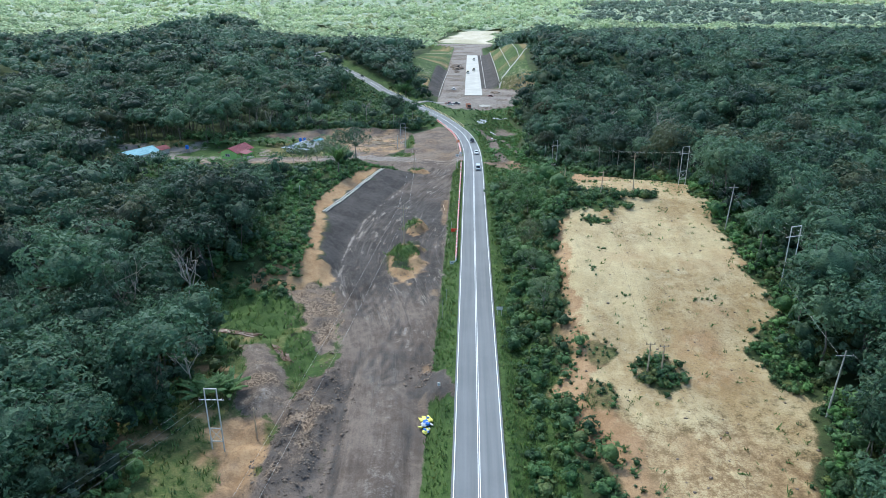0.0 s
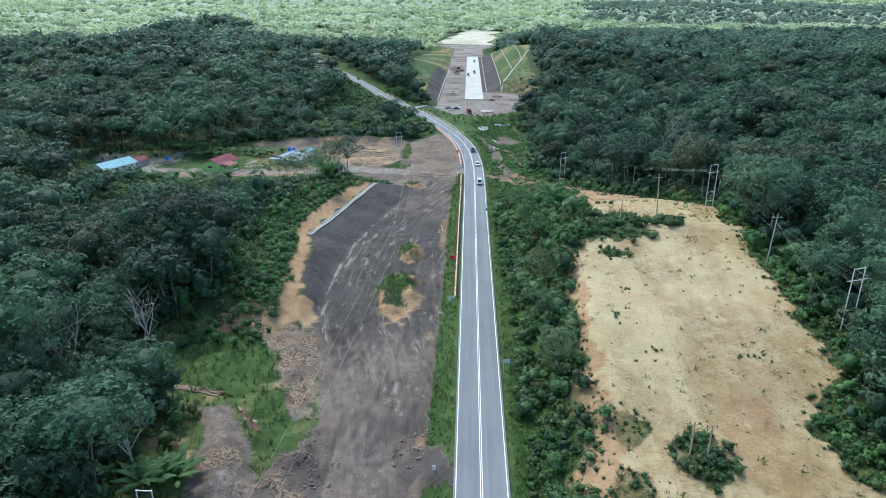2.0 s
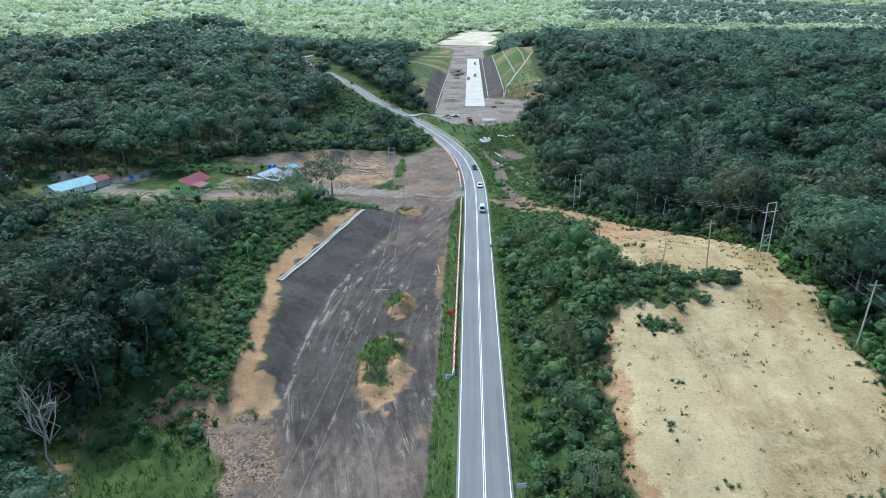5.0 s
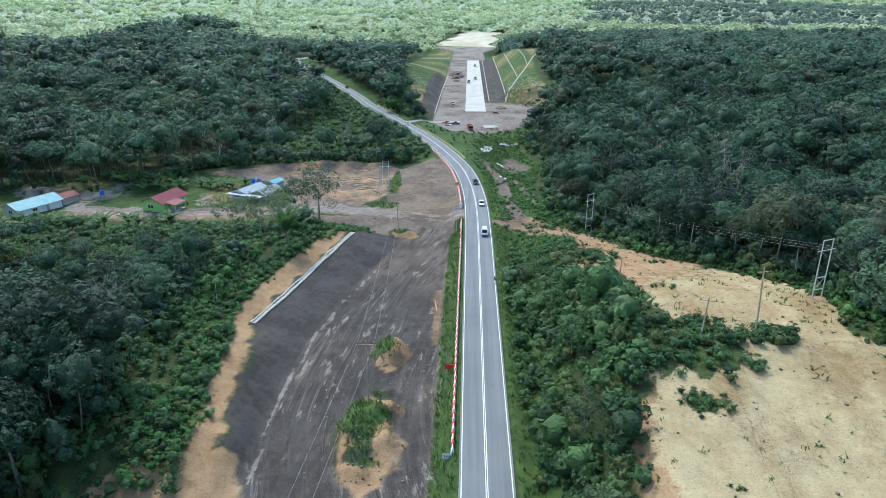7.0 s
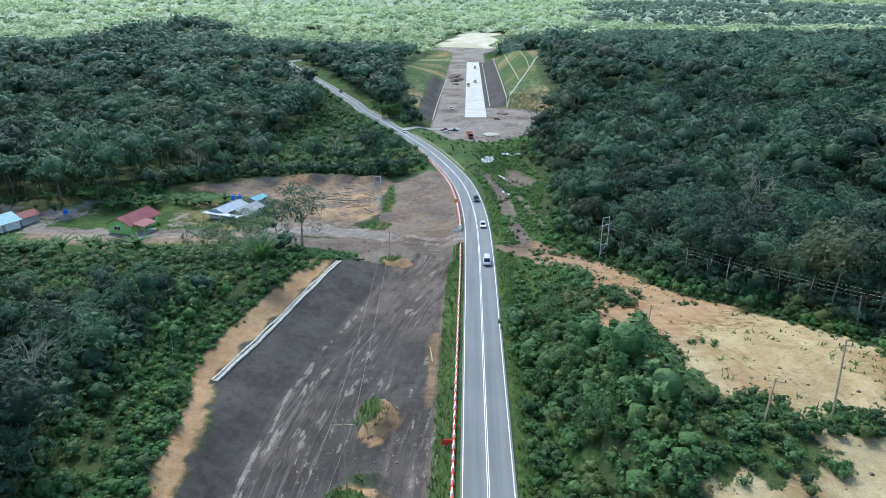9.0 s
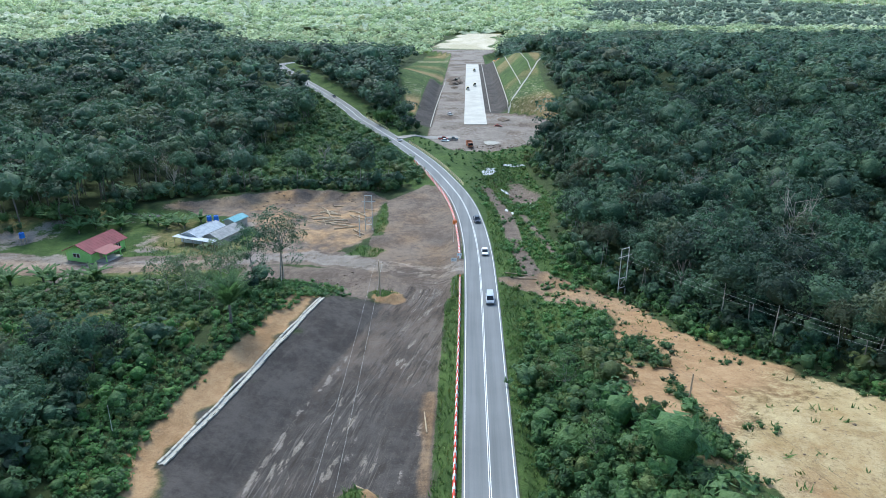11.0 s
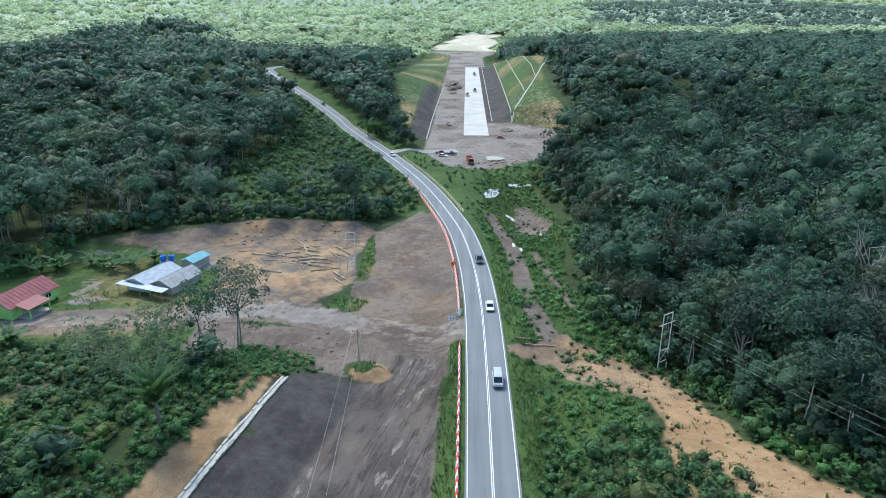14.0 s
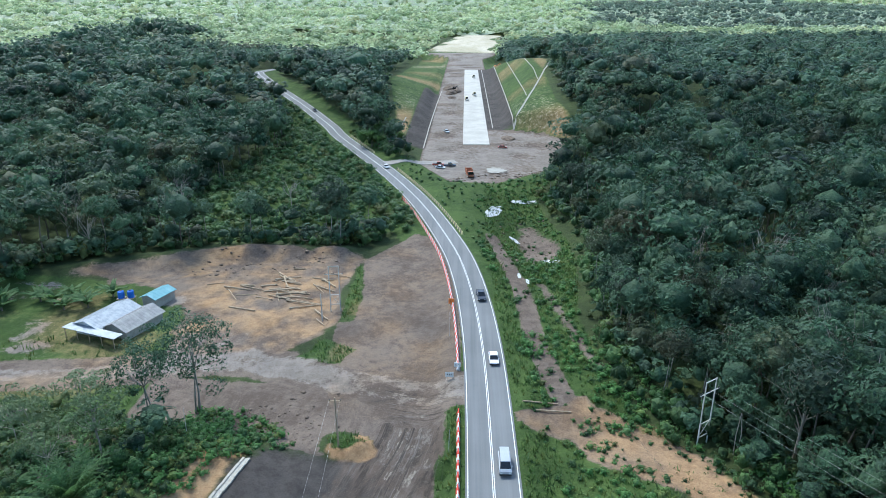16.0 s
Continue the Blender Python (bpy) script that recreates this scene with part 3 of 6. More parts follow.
    rub = smooth(-2.5, 2.5, 4.5 * vnoise(X, Y, 7, 81) + 2.5 * vnoise(X, Y, 2.5, 57) - 0.6 + inside([(-31, 40), (-32, 85), (-33, 112), (-42, 135), (-38, 150), (-33, 150), (-27, 120), (-25, 95), (-25, 40)], X, Y))
    dirt = np.maximum(dirt, smooth(0.05, 0.6, rub))
    grass = isle_grass
    strip_in = np.maximum(inside([(-29.5, 308), (-30, 340), (-28.5, 341), (-26.5, 322), (-26, 308)], X, Y), inside([(-35, 294), (-26, 290), (-24.5, 296), (-31, 301)], X, Y)) + 0.9 * vnoise(X, Y, 4, 95)
    orange, dirt = orange * (1 - smooth(-1, 1, strip_in)), dirt * (1 - smooth(-1, 1, strip_in))
    grass = np.maximum(grass, smooth(-1, 1, strip_in))
    grass = np.maximum(grass, (rd < 14) * (rd > 3.5) * 0.8 * smooth(0.1, 1.0, (np.abs(X - 2.2) - 3.4) * (Y < 260) + (Y >= 260)))
    grass = np.maximum(grass, smooth(-2, 2, inside([(-64, 133), (-47, 124), (-36, 120), (-36, 140), (-45, 150), (-60, 151)], X, Y)))
    grass = np.maximum(grass, smooth(-2, 2, inside([(-48, 40), (-48, 118), (-40, 118), (-36, 100), (-40, 40)], X, Y)))
    orange = np.maximum(orange, 0.5 * smooth(0.15, 0.6, vnoise(X, Y, 5, 84)) * (X < -30) * (X > -50) * (Y < 120))
    dirt = np.maximum(dirt, smooth(-3, 3, inside(VILLAGE_SHRUB, X, Y)) * (0.30 + 0.42 * vnoise(X, Y, 6, 85)))
    grass = np.maximum(grass, smooth(-3, 3, inside(VILLAGE_SHRUB, X, Y)) * (0.36 + 0.4 * vnoise(X, Y, 5, 122)))
    orange = np.maximum(orange, smooth(-3, 3, inside(VILLAGE_SHRUB, X, Y)) * (0.10 + 0.30 * vnoise(X, Y, 9, 73)))
    grass = np.maximum(grass, 0.9 * smooth(-2, 2, inside(CREEK, X, Y)) * (Y < 470))
    grass = np.maximum(grass, 0.9 * smooth(-3, 3, inside(SLOPE_SHRUB, X, Y)))
    grass = np.maximum(grass, 0.75 * smooth(-2, 2, inside([(-165, 268), (-120, 262), (-62, 268), (-50, 300), (-70, 330), (-110, 332), (-170, 300)], X, Y)))
    orange = np.maximum(orange, 0.40 * smooth(-0.2, 0.5, vnoise(X, Y, 10, 82)) * smooth(-2, 2, inside([(-165, 276), (-120, 276), (-62, 278), (-55, 300), (-72, 328), (-110, 330), (-170, 304)], X, Y)))
    # haul tracks, scrapes and dust on the road base
    haul = line_dist(HAUL, X, Y)[0]
    haul2 = line_dist(HAUL2, X, Y)[0]
    dust = 0.30 * (1 - smooth(3.0, 6.5, haul)) * (1 - 0.55 * smooth(120, 170, Y)) * (0.45 + 0.55 * smooth(85, 125, Y)) + 0.22 * (1 - smooth(1.5, 3.5, haul2))
    lanes = vnoise(dl * 1.0, X * 0.05, 0.8, 69) * (1 - smooth(4, 7, dl))
    ruts = vnoise(haul * 1.0, Y * 0.06, 0.9, 63) * (1 - smooth(4, 7, haul))
    side_h = haul * line_dist(HAUL, X, Y)[2]
    scrape = smooth(0.25, 0.7, vnoise(side_h, Y * 0.20, 1.5, 64) * 0.8 + 0.4 * vnoise(X, Y, 3, 62)) * (0.25 + 0.75 * smooth(-0.1, 0.4, vnoise(X, Y, 14, 65)))
    footline = np.exp(-((up + 1.1 + 0.5 * vnoise(X, Y, 6, 97)) / 0.55) ** 2) * (0.55 + 0.4 * vnoise(X, Y, 7, 98)) * smooth(150, 160, Y) * (1 - smooth(250, 262, Y))
    pale = corridor * smooth(92, 145, Y) * np.clip(footline + dust + 0.22 * ruts + 0.42 * scrape * smooth(125, 150, Y), 0, 0.8)
    lane_w = 2.2 + 2.0 * smooth(-75, -50, X)
    pale = np.maximum(pale, (0.56 + 0.12 * lanes + 0.12 * vnoise(X, Y, 4, 101)) * (1 - smooth(0.6, 1.7, (dl + 1.2 * vnoise(X, Y, 5, 96)) / lane_w)))
    pale = np.maximum(pale, 0.42 * smooth(-2, 2, inside([(-62, 294), (-50, 296), (-46, 304), (-56, 312), (-66, 306)], X, Y)))
    pale = np.maximum(pale, (0.36 + 0.12 * vnoise(X, Y, 6, 102)) * smooth(244, 262, Y) * (1 - smooth(276, 284, Y)) * smooth(-20, -14, X) * corridor)
    pale = np.maximum(pale, (0.40 + 0.10 * vnoise(X, Y, 7, 103)) * (1 - smooth(2.0, 4.2, haul)) * (1 - smooth(118, 140, Y)))
    dark = np.maximum(dark, np.clip(-0.7 * lanes, 0, 0.6))
    dark = np.maximum(dark, corridor * np.clip(0.5 * smooth(0.0, 0.5, vnoise(X, Y, 9, 66)) + 0.3 * np.abs(ruts), 0, 0.62) * (1 - dust))
    soil = smooth(0.25, 0.6, vnoise(X, Y, 7, 67)) * smooth(-10.5, -8, X) * corridor
    orange = np.maximum(orange, 0.5 * soil)
    site = inside(SITE, X, Y)
    floor = smooth(-2, 1.5, site) * (Y < 1090)
    pale = np.maximum(pale, (0.58 + 0.30 * vnoise(X, Y, 12, 68)) * floor)
    dirt = np.maximum(dirt, floor)
    cutr = smooth(7.5, 8.5, X) * smooth(25.5, 24, X) * smooth(538, 550, Y) * smooth(880, 850, Y)
    cutl = smooth(-20.5, -22, X) * smooth(-34, -31, X) * smooth(488, 498, Y) * smooth(700, 670, Y)
    char = np.maximum(cutr, cutl)
    dark, pale = np.maximum(dark, char), pale * (1 - char)
    side = smooth(0, 4, inside(CREEK, X, Y)) * (Y > 500) * (Y < 1600) * (1 - floor)
    grass = np.maximum(grass, side)
    orange = np.maximum(orange, 0.62 * side * smooth(575, 520, Y) * (X > 0))
    orange = np.maximum(orange, side * (0.10 + 0.45 * vnoise(X, Y, 34, 99)) * (X > 0))
    orange = np.maximum(orange, side * (0.22 + 0.40 * vnoise(X, Y, 40, 72)) * (X < 0))
    orange = np.maximum(orange, side * 0.5 * smooth(46, 52, X)) * (1 - char)
    yard = inside([(-165, 272), (-120, 270), (-62, 272), (-52, 298), (-72, 328), (-110, 330), (-170, 304)], X, Y)
    pale = np.maximum(pale, smooth(-2, 2, yard) * (0.22 + 0.5 * vnoise(X, Y, 8, 87) + 0.25 * vnoise(X, Y, 2.5, 88)))
    bright = smooth(-10, 14, site + 16 * vnoise(X, Y, 50, 86)) * smooth(1010, 1150, Y + 0.5 * X) * (0.80 + 0.30 * vnoise(X, Y, 150, 75))
    dirt, orange = dirt * (1 - bright), orange * (1 - bright)
    bright = np.maximum(bright, side * (1 - char) * np.where(X < 0, 0.36 + 0.15 * vnoise(X, Y, 50, 58), 0.20 + 0.18 * smooth(640, 560, Y)))
    lip = (1 - smooth(1.0, 4.0, -sand)) * (sand < 0.5) * smooth(125, 105, Y) * (X < 40) * (X > 12)
    orange = np.maximum(orange, 0.85 * lip)
    left = smooth(30, 22.5, X + 2.5 * vnoise(X, Y, 7, 118)) * smooth(180, 150, Y)
    orange = np.maximum(orange, left * smooth(-1.0, 1.0, sand))
    endo = np.maximum(smooth(168, 222, Y - 0.9 * (X - 35) + 6 * vnoise(X, Y, 8, 119)), 0.62 * smooth(112, 78, Y + 8 * vnoise(X, Y, 10, 120)))
    orange = np.maximum(orange, endo * smooth(-1.0, 1.0, sand))
    sandw = smooth(-1.5, 1.5 + 5.5 * left, sand) * (1 - 0.85 * endo)
    dark = np.maximum(dark, 0.36 * smooth(-1, 2, pad) * smooth(345, 325, Y) * (0.9 + 0.6 * vnoise(X, Y, 8, 76)))
    orange = np.maximum(orange, smooth(-1, 2, pad) * (0.26 + 0.16 * vnoise(X, Y, 9, 77)))
    A, B = np.stack([dirt, dark, orange, sandw], 1), np.stack([grass, rub, pale, bright], 1)

    def patch(w, da, db):
        w = np.clip(w, 0, 1)[:, None]
        A[:] = A * (1 - w) + w * np.stack([np.broadcast_to(q, X.shape) for q in da], 1)
        B[:] = B * (1 - w) + w * np.stack([np.broadcast_to(q, X.shape) for q in db], 1)

    def area(poly, soft=1.2):
        return smooth(-soft, soft, inside(poly, X, Y) + 1.1 * vnoise(X, Y, 3.5, 111) + 0.6 * vnoise(X, Y, 1.4, 112))

    blot = vnoise(X, Y, 4.5, 113) + 0.5 * vnoise(X, Y, 1.6, 114)
    # rough ground beside the haul track
    patch(area(LEFT_SIDE), (0.15, 0, 0.30 + 0.42 * smooth(0.35, 0.9, blot), 0), (0.85, 0, 0, 0))
    patch(area(HEAP), (1, 0.55 + 0.30 * blot, 0.0, 0), (0, 0.42 + 0.30 * vnoise(X, Y, 3.2, 115), 0.15, 0))
    patch(area(MOUND), (0.85, 0.20, 0.15, 0), (0.55, 0.30 + 0.30 * blot, 0.42, 0))
    patch(area(NEAR_EARTH), (0.7, 0, 0.62 + 0.30 * blot, 0), (0.6, 0, 0.25, 0))
    patch(area(STONY), (1, 0.10, 0.25 + 0.25 * blot, 0), (0, 0.62 + 0.30 * vnoise(X, Y, 3, 116), 0.2, 0))
    patch(area(CLEARING), (0, 0, 0, 0), (1, 0, 0, 0))
    patch(area(TONGUE), (0, 0, 0, 0), (1, 0, 0, 0))
    patch(area([(-58, 150.5), (-46, 156), (-36, 161), (-33.5, 153), (-44, 147.5), (-52, 148)]), (0.3, 0, 0.92 + 0.1 * blot, 0), (0, 0, 0, 0))
    # wheel ruts worn into the two ways round the island
    for path, d in ((HAUL, haul), (HAUL2, haul2)):
        at = d * line_dist(path, X, Y)[2] + 0.9 * vnoise(Y, X * 0, 17, 123)
        for off, wide in ((-4.6, 0.55), (-2.6, 0.45), (-0.8, 0.5), (1.3, 0.45), (3.4, 0.6)):
            groove = np.exp(-((at - off + 0.5 * vnoise(Y + 31 * off, X * 0, 9, 124)) / wide) ** 2) * (0.55 + 0.45 * vnoise(X, Y, 8, 125)) * corridor * smooth(84, 100, Y) * (1 - smooth(185, 215, Y))
            patch(0.8 * groove, (1, 0.95, 0, 0), (0, 0, 0, 0))
            groove = np.exp(-((at - off - 0.9 + 0.5 * vnoise(Y + 31 * off, X * 0, 9, 124)) / 0.4) ** 2) * (0.4 + 0.5 * vnoise(X, Y, 6, 126)) * corridor * smooth(100, 118, Y) * (1 - smooth(185, 215, Y))
            patch(0.7 * groove, (1, 0, 0, 0), (0, 0.1, 0.75, 0))
    patch(0.9 * area(RAMP, 0.6), (1, 0.80, 0, 0), (0, 0, 0, 0))
    # scarp of dark broken soil beside the track
    scarp = np.exp(-((X - np.interp(Y, [55, 76, 86, 99, 113, 125], [-18.4, -18.6, -19.6, -21.0, -20.8, -20.0]) + 0.5) / 0.9) ** 2) * (1 - smooth(110, 124, Y)) * smooth(46, 58, Y)
    patch(0.9 * scarp, (1, 0.9, 0, 0), (0, 0.2, 0, 0))
    # green under the scrub on the sand
    for cx, cy, rx, ry, *_ in SCRUB:
        q = np.hypot((X - cx) / rx, (Y - cy) / ry) + 0.35 * vnoise(X, Y, 2.5, 117)
        patch(0.75 * (1 - smooth(0.75, 1.15, q)), (0.1, 0, 0.30, 0), (0.75, 0, 0, 0))
    # earth track and clearing beside the road where the sand ends
    spill = area([(5.8, 272.5), (15, 276), (19, 278), (26, 270), (35, 261), (38, 252), (30, 250), (22, 256), (15, 265), (6, 269)], 1.0)
    patch(0.9 * spill, (0.95, 0, 0.45 + 0.16 * smooth(12, 22, X) + 0.15 * blot, 0), (0.3, 0, 0.30, 0))
    return A, B


CA, CB = covers(GX, GY)
for key, val in (("cover_a", CA), ("cover_b", CB)):
    gme.attributes.new(key, "FLOAT_COLOR", "POINT").data.foreach_set("color", val.astype(np.float32).ravel())


hd, _, hs = line_dist(HAUL, GX, GY)
ld, _, ls = line_dist(LANE, GX, GY)
use = (ld < 9) & (GY > 262)
low3, isl = inside(WORK, GX, GY), np.ones(len(GX))
for cx, cy, rx, ry, h in ISLES:
    isl *= smooth(0.8, 1.1, np.hypot((GX - cx) / rx, (GY - cy) / ry))
MUD = isl * (1 - smooth(-1, 1, inside(LEFT_SIDE, GX, GY))) * smooth(-0.5, 1.5, GX - np.interp(GY, *FOOT)) * smooth(-4.8, -6.0, GX) * (0.35 + 0.65 * smooth(112, 150, GY)) * (1 - 0.75 * smooth(282, 296, GY)) * (1 - smooth(340, 362, GY))
gme.attributes.new("mud", "FLOAT", "POINT").data.foreach_set("value", MUD.astype(np.float32))
TRACK = np.stack([np.where(use, ld * ls + 40, np.where(GY > 285, GX * 0.2, hd * hs)), np.where(use, GX, np.where(GY > 285, GY * 2.5, GY)), np.zeros(len(GX))], 1)
gme.attributes.new("track", "FLOAT_VECTOR", "POINT").data.foreach_set("vector", TRACK.astype(np.float32).ravel())


# ---- road ----
def part(name, bm, material, parent=None, label=""):
    me = bpy.data.meshes.new(name)
    bm.to_mesh(me)
    bm.free()
    me.materials.append(material)
    ob = new(name, me)
    if parent is not None:
        ob.parent = parent
    if label:
        ob["label"] = label
    return ob


def ribbon(line, a, b, top, thick=0.0):
    """A strip along a line from a to b metres to its right, at top above the line's height."""
    bm = bmesh.new()
    rows = []
    for i, p in enumerate(line):
        q, r = line[max(0, i - 1)], line[min(len(line) - 1, i + 1)]
        e = Vector((r[0] - q[0], r[1] - q[1])).normalized()
        rt = Vector((e.y, -e.x))
        row = [bm.verts.new((p[0] + rt.x * o, p[1] + rt.y * o, p[2] + top)) for o in (a, b)]
        if thick:
            row += [bm.verts.new((p[0] + rt.x * o, p[1] + rt.y * o, p[2] + top - thick)) for o in (a, b)]
        rows.append(row)
    for u, v in zip(rows, rows[1:]):
        bm.faces.new((u[0], u[1], v[1], v[0]))
        if thick:
            bm.faces.new((u[2], u[0], v[0], v[2]))
            bm.faces.new((u[1], u[3], v[3], v[1]))
    return bm


road = tagged(part("road", ribbon(ROAD, -3.95, 3.95, 0.06, 0.4), ASPHALT), "grey two-lane asphalt road with white lines", "road", kind="structure")
for nm, a, b in (("edge_line", -3.66, -3.52), ("edge_line", 3.52, 3.66), ("centre_line", -0.19, -0.07), ("centre_line", 0.07, 0.19)):
    part(nm, ribbon(ROAD, a, b, 0.066), WHITE, road)


# ---- trees ----
def icos():
    bm = bmesh.new()
    bmesh.ops.create_icosphere(bm, subdivisions=1, radius=1)
    v = np.array([p.co[:] for p in bm.verts])
    f = np.array([[p.index for p in q.verts] for q in bm.faces])
    bm.free()
    return v, f


ICO_V, ICO_F = icos()


def limb(rng, a, b, r0, r1, sides=5, bend=0.0):
    """A tapered, slightly bent branch as triangles."""
    a, b = np.array(a, float), np.array(b, float)
    mid = (a + b) / 2 + rng.normal(0, bend, 3) * np.linalg.norm(b - a)
    ring = np.arange(sides) * 2 * np.pi / sides
    w = (b - a) / np.linalg.norm(b - a)
    u = np.cross(w, (0.3, 0.9, 0.1))
    u /= np.linalg.norm(u)
    s = np.cross(w, u)
    v = np.vstack([c + r * (np.cos(ring)[:, None] * u + np.sin(ring)[:, None] * s) for c, r in ((a, r0), (mid, (r0 + r1) / 2), (b, r1))])
    f = []
    for k in range(2):
        for i in range(sides):
            p, q = k * sides + i, k * sides + (i + 1) % sides
            f += [(p, q, q + sides), (p, q + sides, p + sides)]
    return v, np.array(f)


def glue(parts):
    vs, fs, n = [], [], 0
    for v, f in parts:
        vs.append(v)
        fs.append(f + n)
        n += len(v)
    return np.vstack(vs), np.vstack(fs)


def bare_template(seed):
    """A leafless grey tree one unit high."""
    rng = np.random.default_rng(seed)
    out = [limb(rng, (0, 0, -0.05), (0.02, 0, 0.5), 0.017, 0.010, 5, 0.05)]
    for k in range(8):
        a, h = rng.random() * 6.28, 0.3 + 0.2 * rng.random()
        e = np.array([math.cos(a) * 0.17, math.sin(a) * 0.2, h + 0.25 + 0.25 * rng.random()])
        out.append(limb(rng, (0.01, 0, h), e, 0.0075, 0.0035, 4, 0.16))
        for j in range(4):
            o = e + rng.normal(0, 0.1, 3) + (0, 0, 0.08)
            out.append(limb(rng, e * (0.7 + 0.3 * rng.random()), o, 0.0025, 0.001, 3, 0.2))
    return glue(out)


def scatter(tpls, places, leafmat, woodmat, name):
    """Joins many copies of the templates: places holds x, y, z, size, width, turn, template number, tint."""
    V, F, M, T, n = [], [], [], [], 0
    for k, (wd, cr) in enumerate(tpls):
        P = places[places[:, 6] == k]
        if not len(P):
            continue
        for m, sub in ((1, wd), (0, cr)):
            if sub is None:
                continue
            v, f = sub
            c, s = np.cos(P[:, 5])[:, None], np.sin(P[:, 5])[:, None]
            sx = (P[:, 3] * P[:, 4])[:, None]
            x = (v[:, 0] * c - v[:, 1] * s) * sx + P[:, :1]
            y = (v[:, 0] * s + v[:, 1] * c) * sx + P[:, 1:2]
            z = v[:, 2] * P[:, 3:4] + P[:, 2:3]
            V.append(np.stack([x, y, z], 2).reshape(-1, 3))
            F.append((f[None] + (np.arange(len(P)) * len(v))[:, None, None]).reshape(-1, 3) + n)
            M.append(np.full(len(f) * len(P), m))
            T.append(np.repeat(P[:, 7], len(v)))
            n += len(v) * len(P)
    me = mesh_np(name, np.vstack(V), np.vstack(F), [leafmat, woodmat], np.concatenate(M), np.concatenate(T))
    return new(name, me)


def dome_tree(seed, lobes, per, size, spread=0.27, low=0.42, tall=0.29, trunk=0.0105, stems=1, branches=True, loose=0.0):
    """A forest tree one unit high with a domed crown built of many small leafy lobes: (wood, crown)."""
    rng = np.random.default_rng(seed)
    wd, cr = [], []
    up = 0.35 if per > 9 else 0.9
    mid = np.array([rng.normal(0, 0.025), rng.normal(0, 0.025), 1 - tall])
    skew = 0.82 + 0.36 * rng.random(2)
    for k in range(stems if trunk else 0):
        foot = np.array([rng.normal(0, 0.02), rng.normal(0, 0.02), -0.06]) if k else np.array([0, 0, -0.06])
        wd.append(limb(rng, foot, mid - (0, 0, tall * 0.5), trunk, trunk * 0.6, 5, 0.03))
    bv = ICO_V * (1 + rng.normal(0, 0.12, (len(ICO_V), 1)))
    if not loose:
        cr.append((bv * (spread * 0.60 * skew[0], spread * 0.60 * skew[1], tall * 0.62) + mid, ICO_F))
    for k in range(lobes):
        a = k * 2.39996 + rng.random() * 0.5
        th = math.acos(1 - (k + 0.5) / lobes * (1.0 + low))
        d = np.array([math.sin(th) * math.cos(a), math.sin(th) * math.sin(a), math.cos(th)])
        grow = 0.66 - 0.25 * loose + (0.26 + 0.45 * loose) * rng.random()
        c = mid + d * (spread * skew[0], spread * skew[1], tall) * grow
        rad = spread * (0.26 + 0.20 * rng.random())
        if branches and k % 2 == 0:
            wd.append(limb(rng, mid - (0, 0, tall * 0.5), c, trunk * 0.6, trunk * 0.2, 3, 0.06))
        q = rng.normal(0, 1, (per, 3)) + d * 0.9 + (0, 0, 0.35)
        q /= np.linalg.norm(q, axis=1)[:, None]
        p = c + q * (rad * (0.55 + 0.50 * rng.random(per) ** 0.6))[:, None] * (1, 1, 0.8)
        nrm = q + d * 0.35 + rng.normal(0, 0.42, (per, 3)) + (0, 0, up - 0.35)
        nrm /= np.linalg.norm(nrm, axis=1)[:, None]
        t = np.cross(nrm, rng.normal(0, 1, (per, 3)))
        t /= np.linalg.norm(t, axis=1)[:, None]
        b = np.cross(nrm, t)
        w = size * (0.55 + 0.9 * rng.random(per))[:, None]
        v = np.stack([p + t * w * 1.15 - nrm * w * 0.25, p - t * w * 0.6 + b * w * 0.62, p - t * w * 0.6 - b * w * 0.62], 1)
        cr.append((v.reshape(-1, 3), np.arange(per * 3).reshape(-1, 3)))
    return (glue(wd) if wd else None), glue(cr)


NEAR = [dome_tree(10 + i, 17 + 3 * (i % 3), 41, 0.0232, 0.26 + 0.035 * (i % 3), (0.55, 0.7, 0.40)[i % 3], (0.32, 0.38, 0.26)[i % 3], stems=1 + i % 2) for i in range(7)]
EDGE = [dome_tree(20 + i, 15 + 2 * (i % 3), 48, 0.0215, 0.22 + 0.03 * (i % 3), 0.25, (0.24, 0.30, 0.20)[i % 3], 0.0080, 1 + i % 2, False) for i in range(5)]
MID = [dome_tree(30 + i, 11 + i % 3, 23, 0.033, 0.25 + 0.04 * (i % 3), (0.35, 0.55, 0.2)[i % 3], (0.26, 0.34, 0.21)[i % 3], branches=False) for i in range(6)]
UNDER = [dome_tree(60 + i, 6, 9, 0.075, 0.34, 0.5, 0.42, 0.0, branches=False) for i in range(4)]
FAR = [dome_tree(50 + i, 7, 8, 0.060, 0.29, 0.2, 0.30, 0.0, branches=False) for i in range(4)]
DOT = [dome_tree(70 + i, 6, 6, 0.11, 0.46, 0.05, 0.36, 0.0, branches=False) for i in range(3)]


def jitter(x0, x1, y0, y1, cell, rng):
    gx, gy = np.meshgrid(np.arange(x0, x1, cell), np.arange(y0, y1, cell))
    n = gx.size
    return gx.ravel() + rng.random(n) * cell, gy.ravel() + rng.random(n) * cell


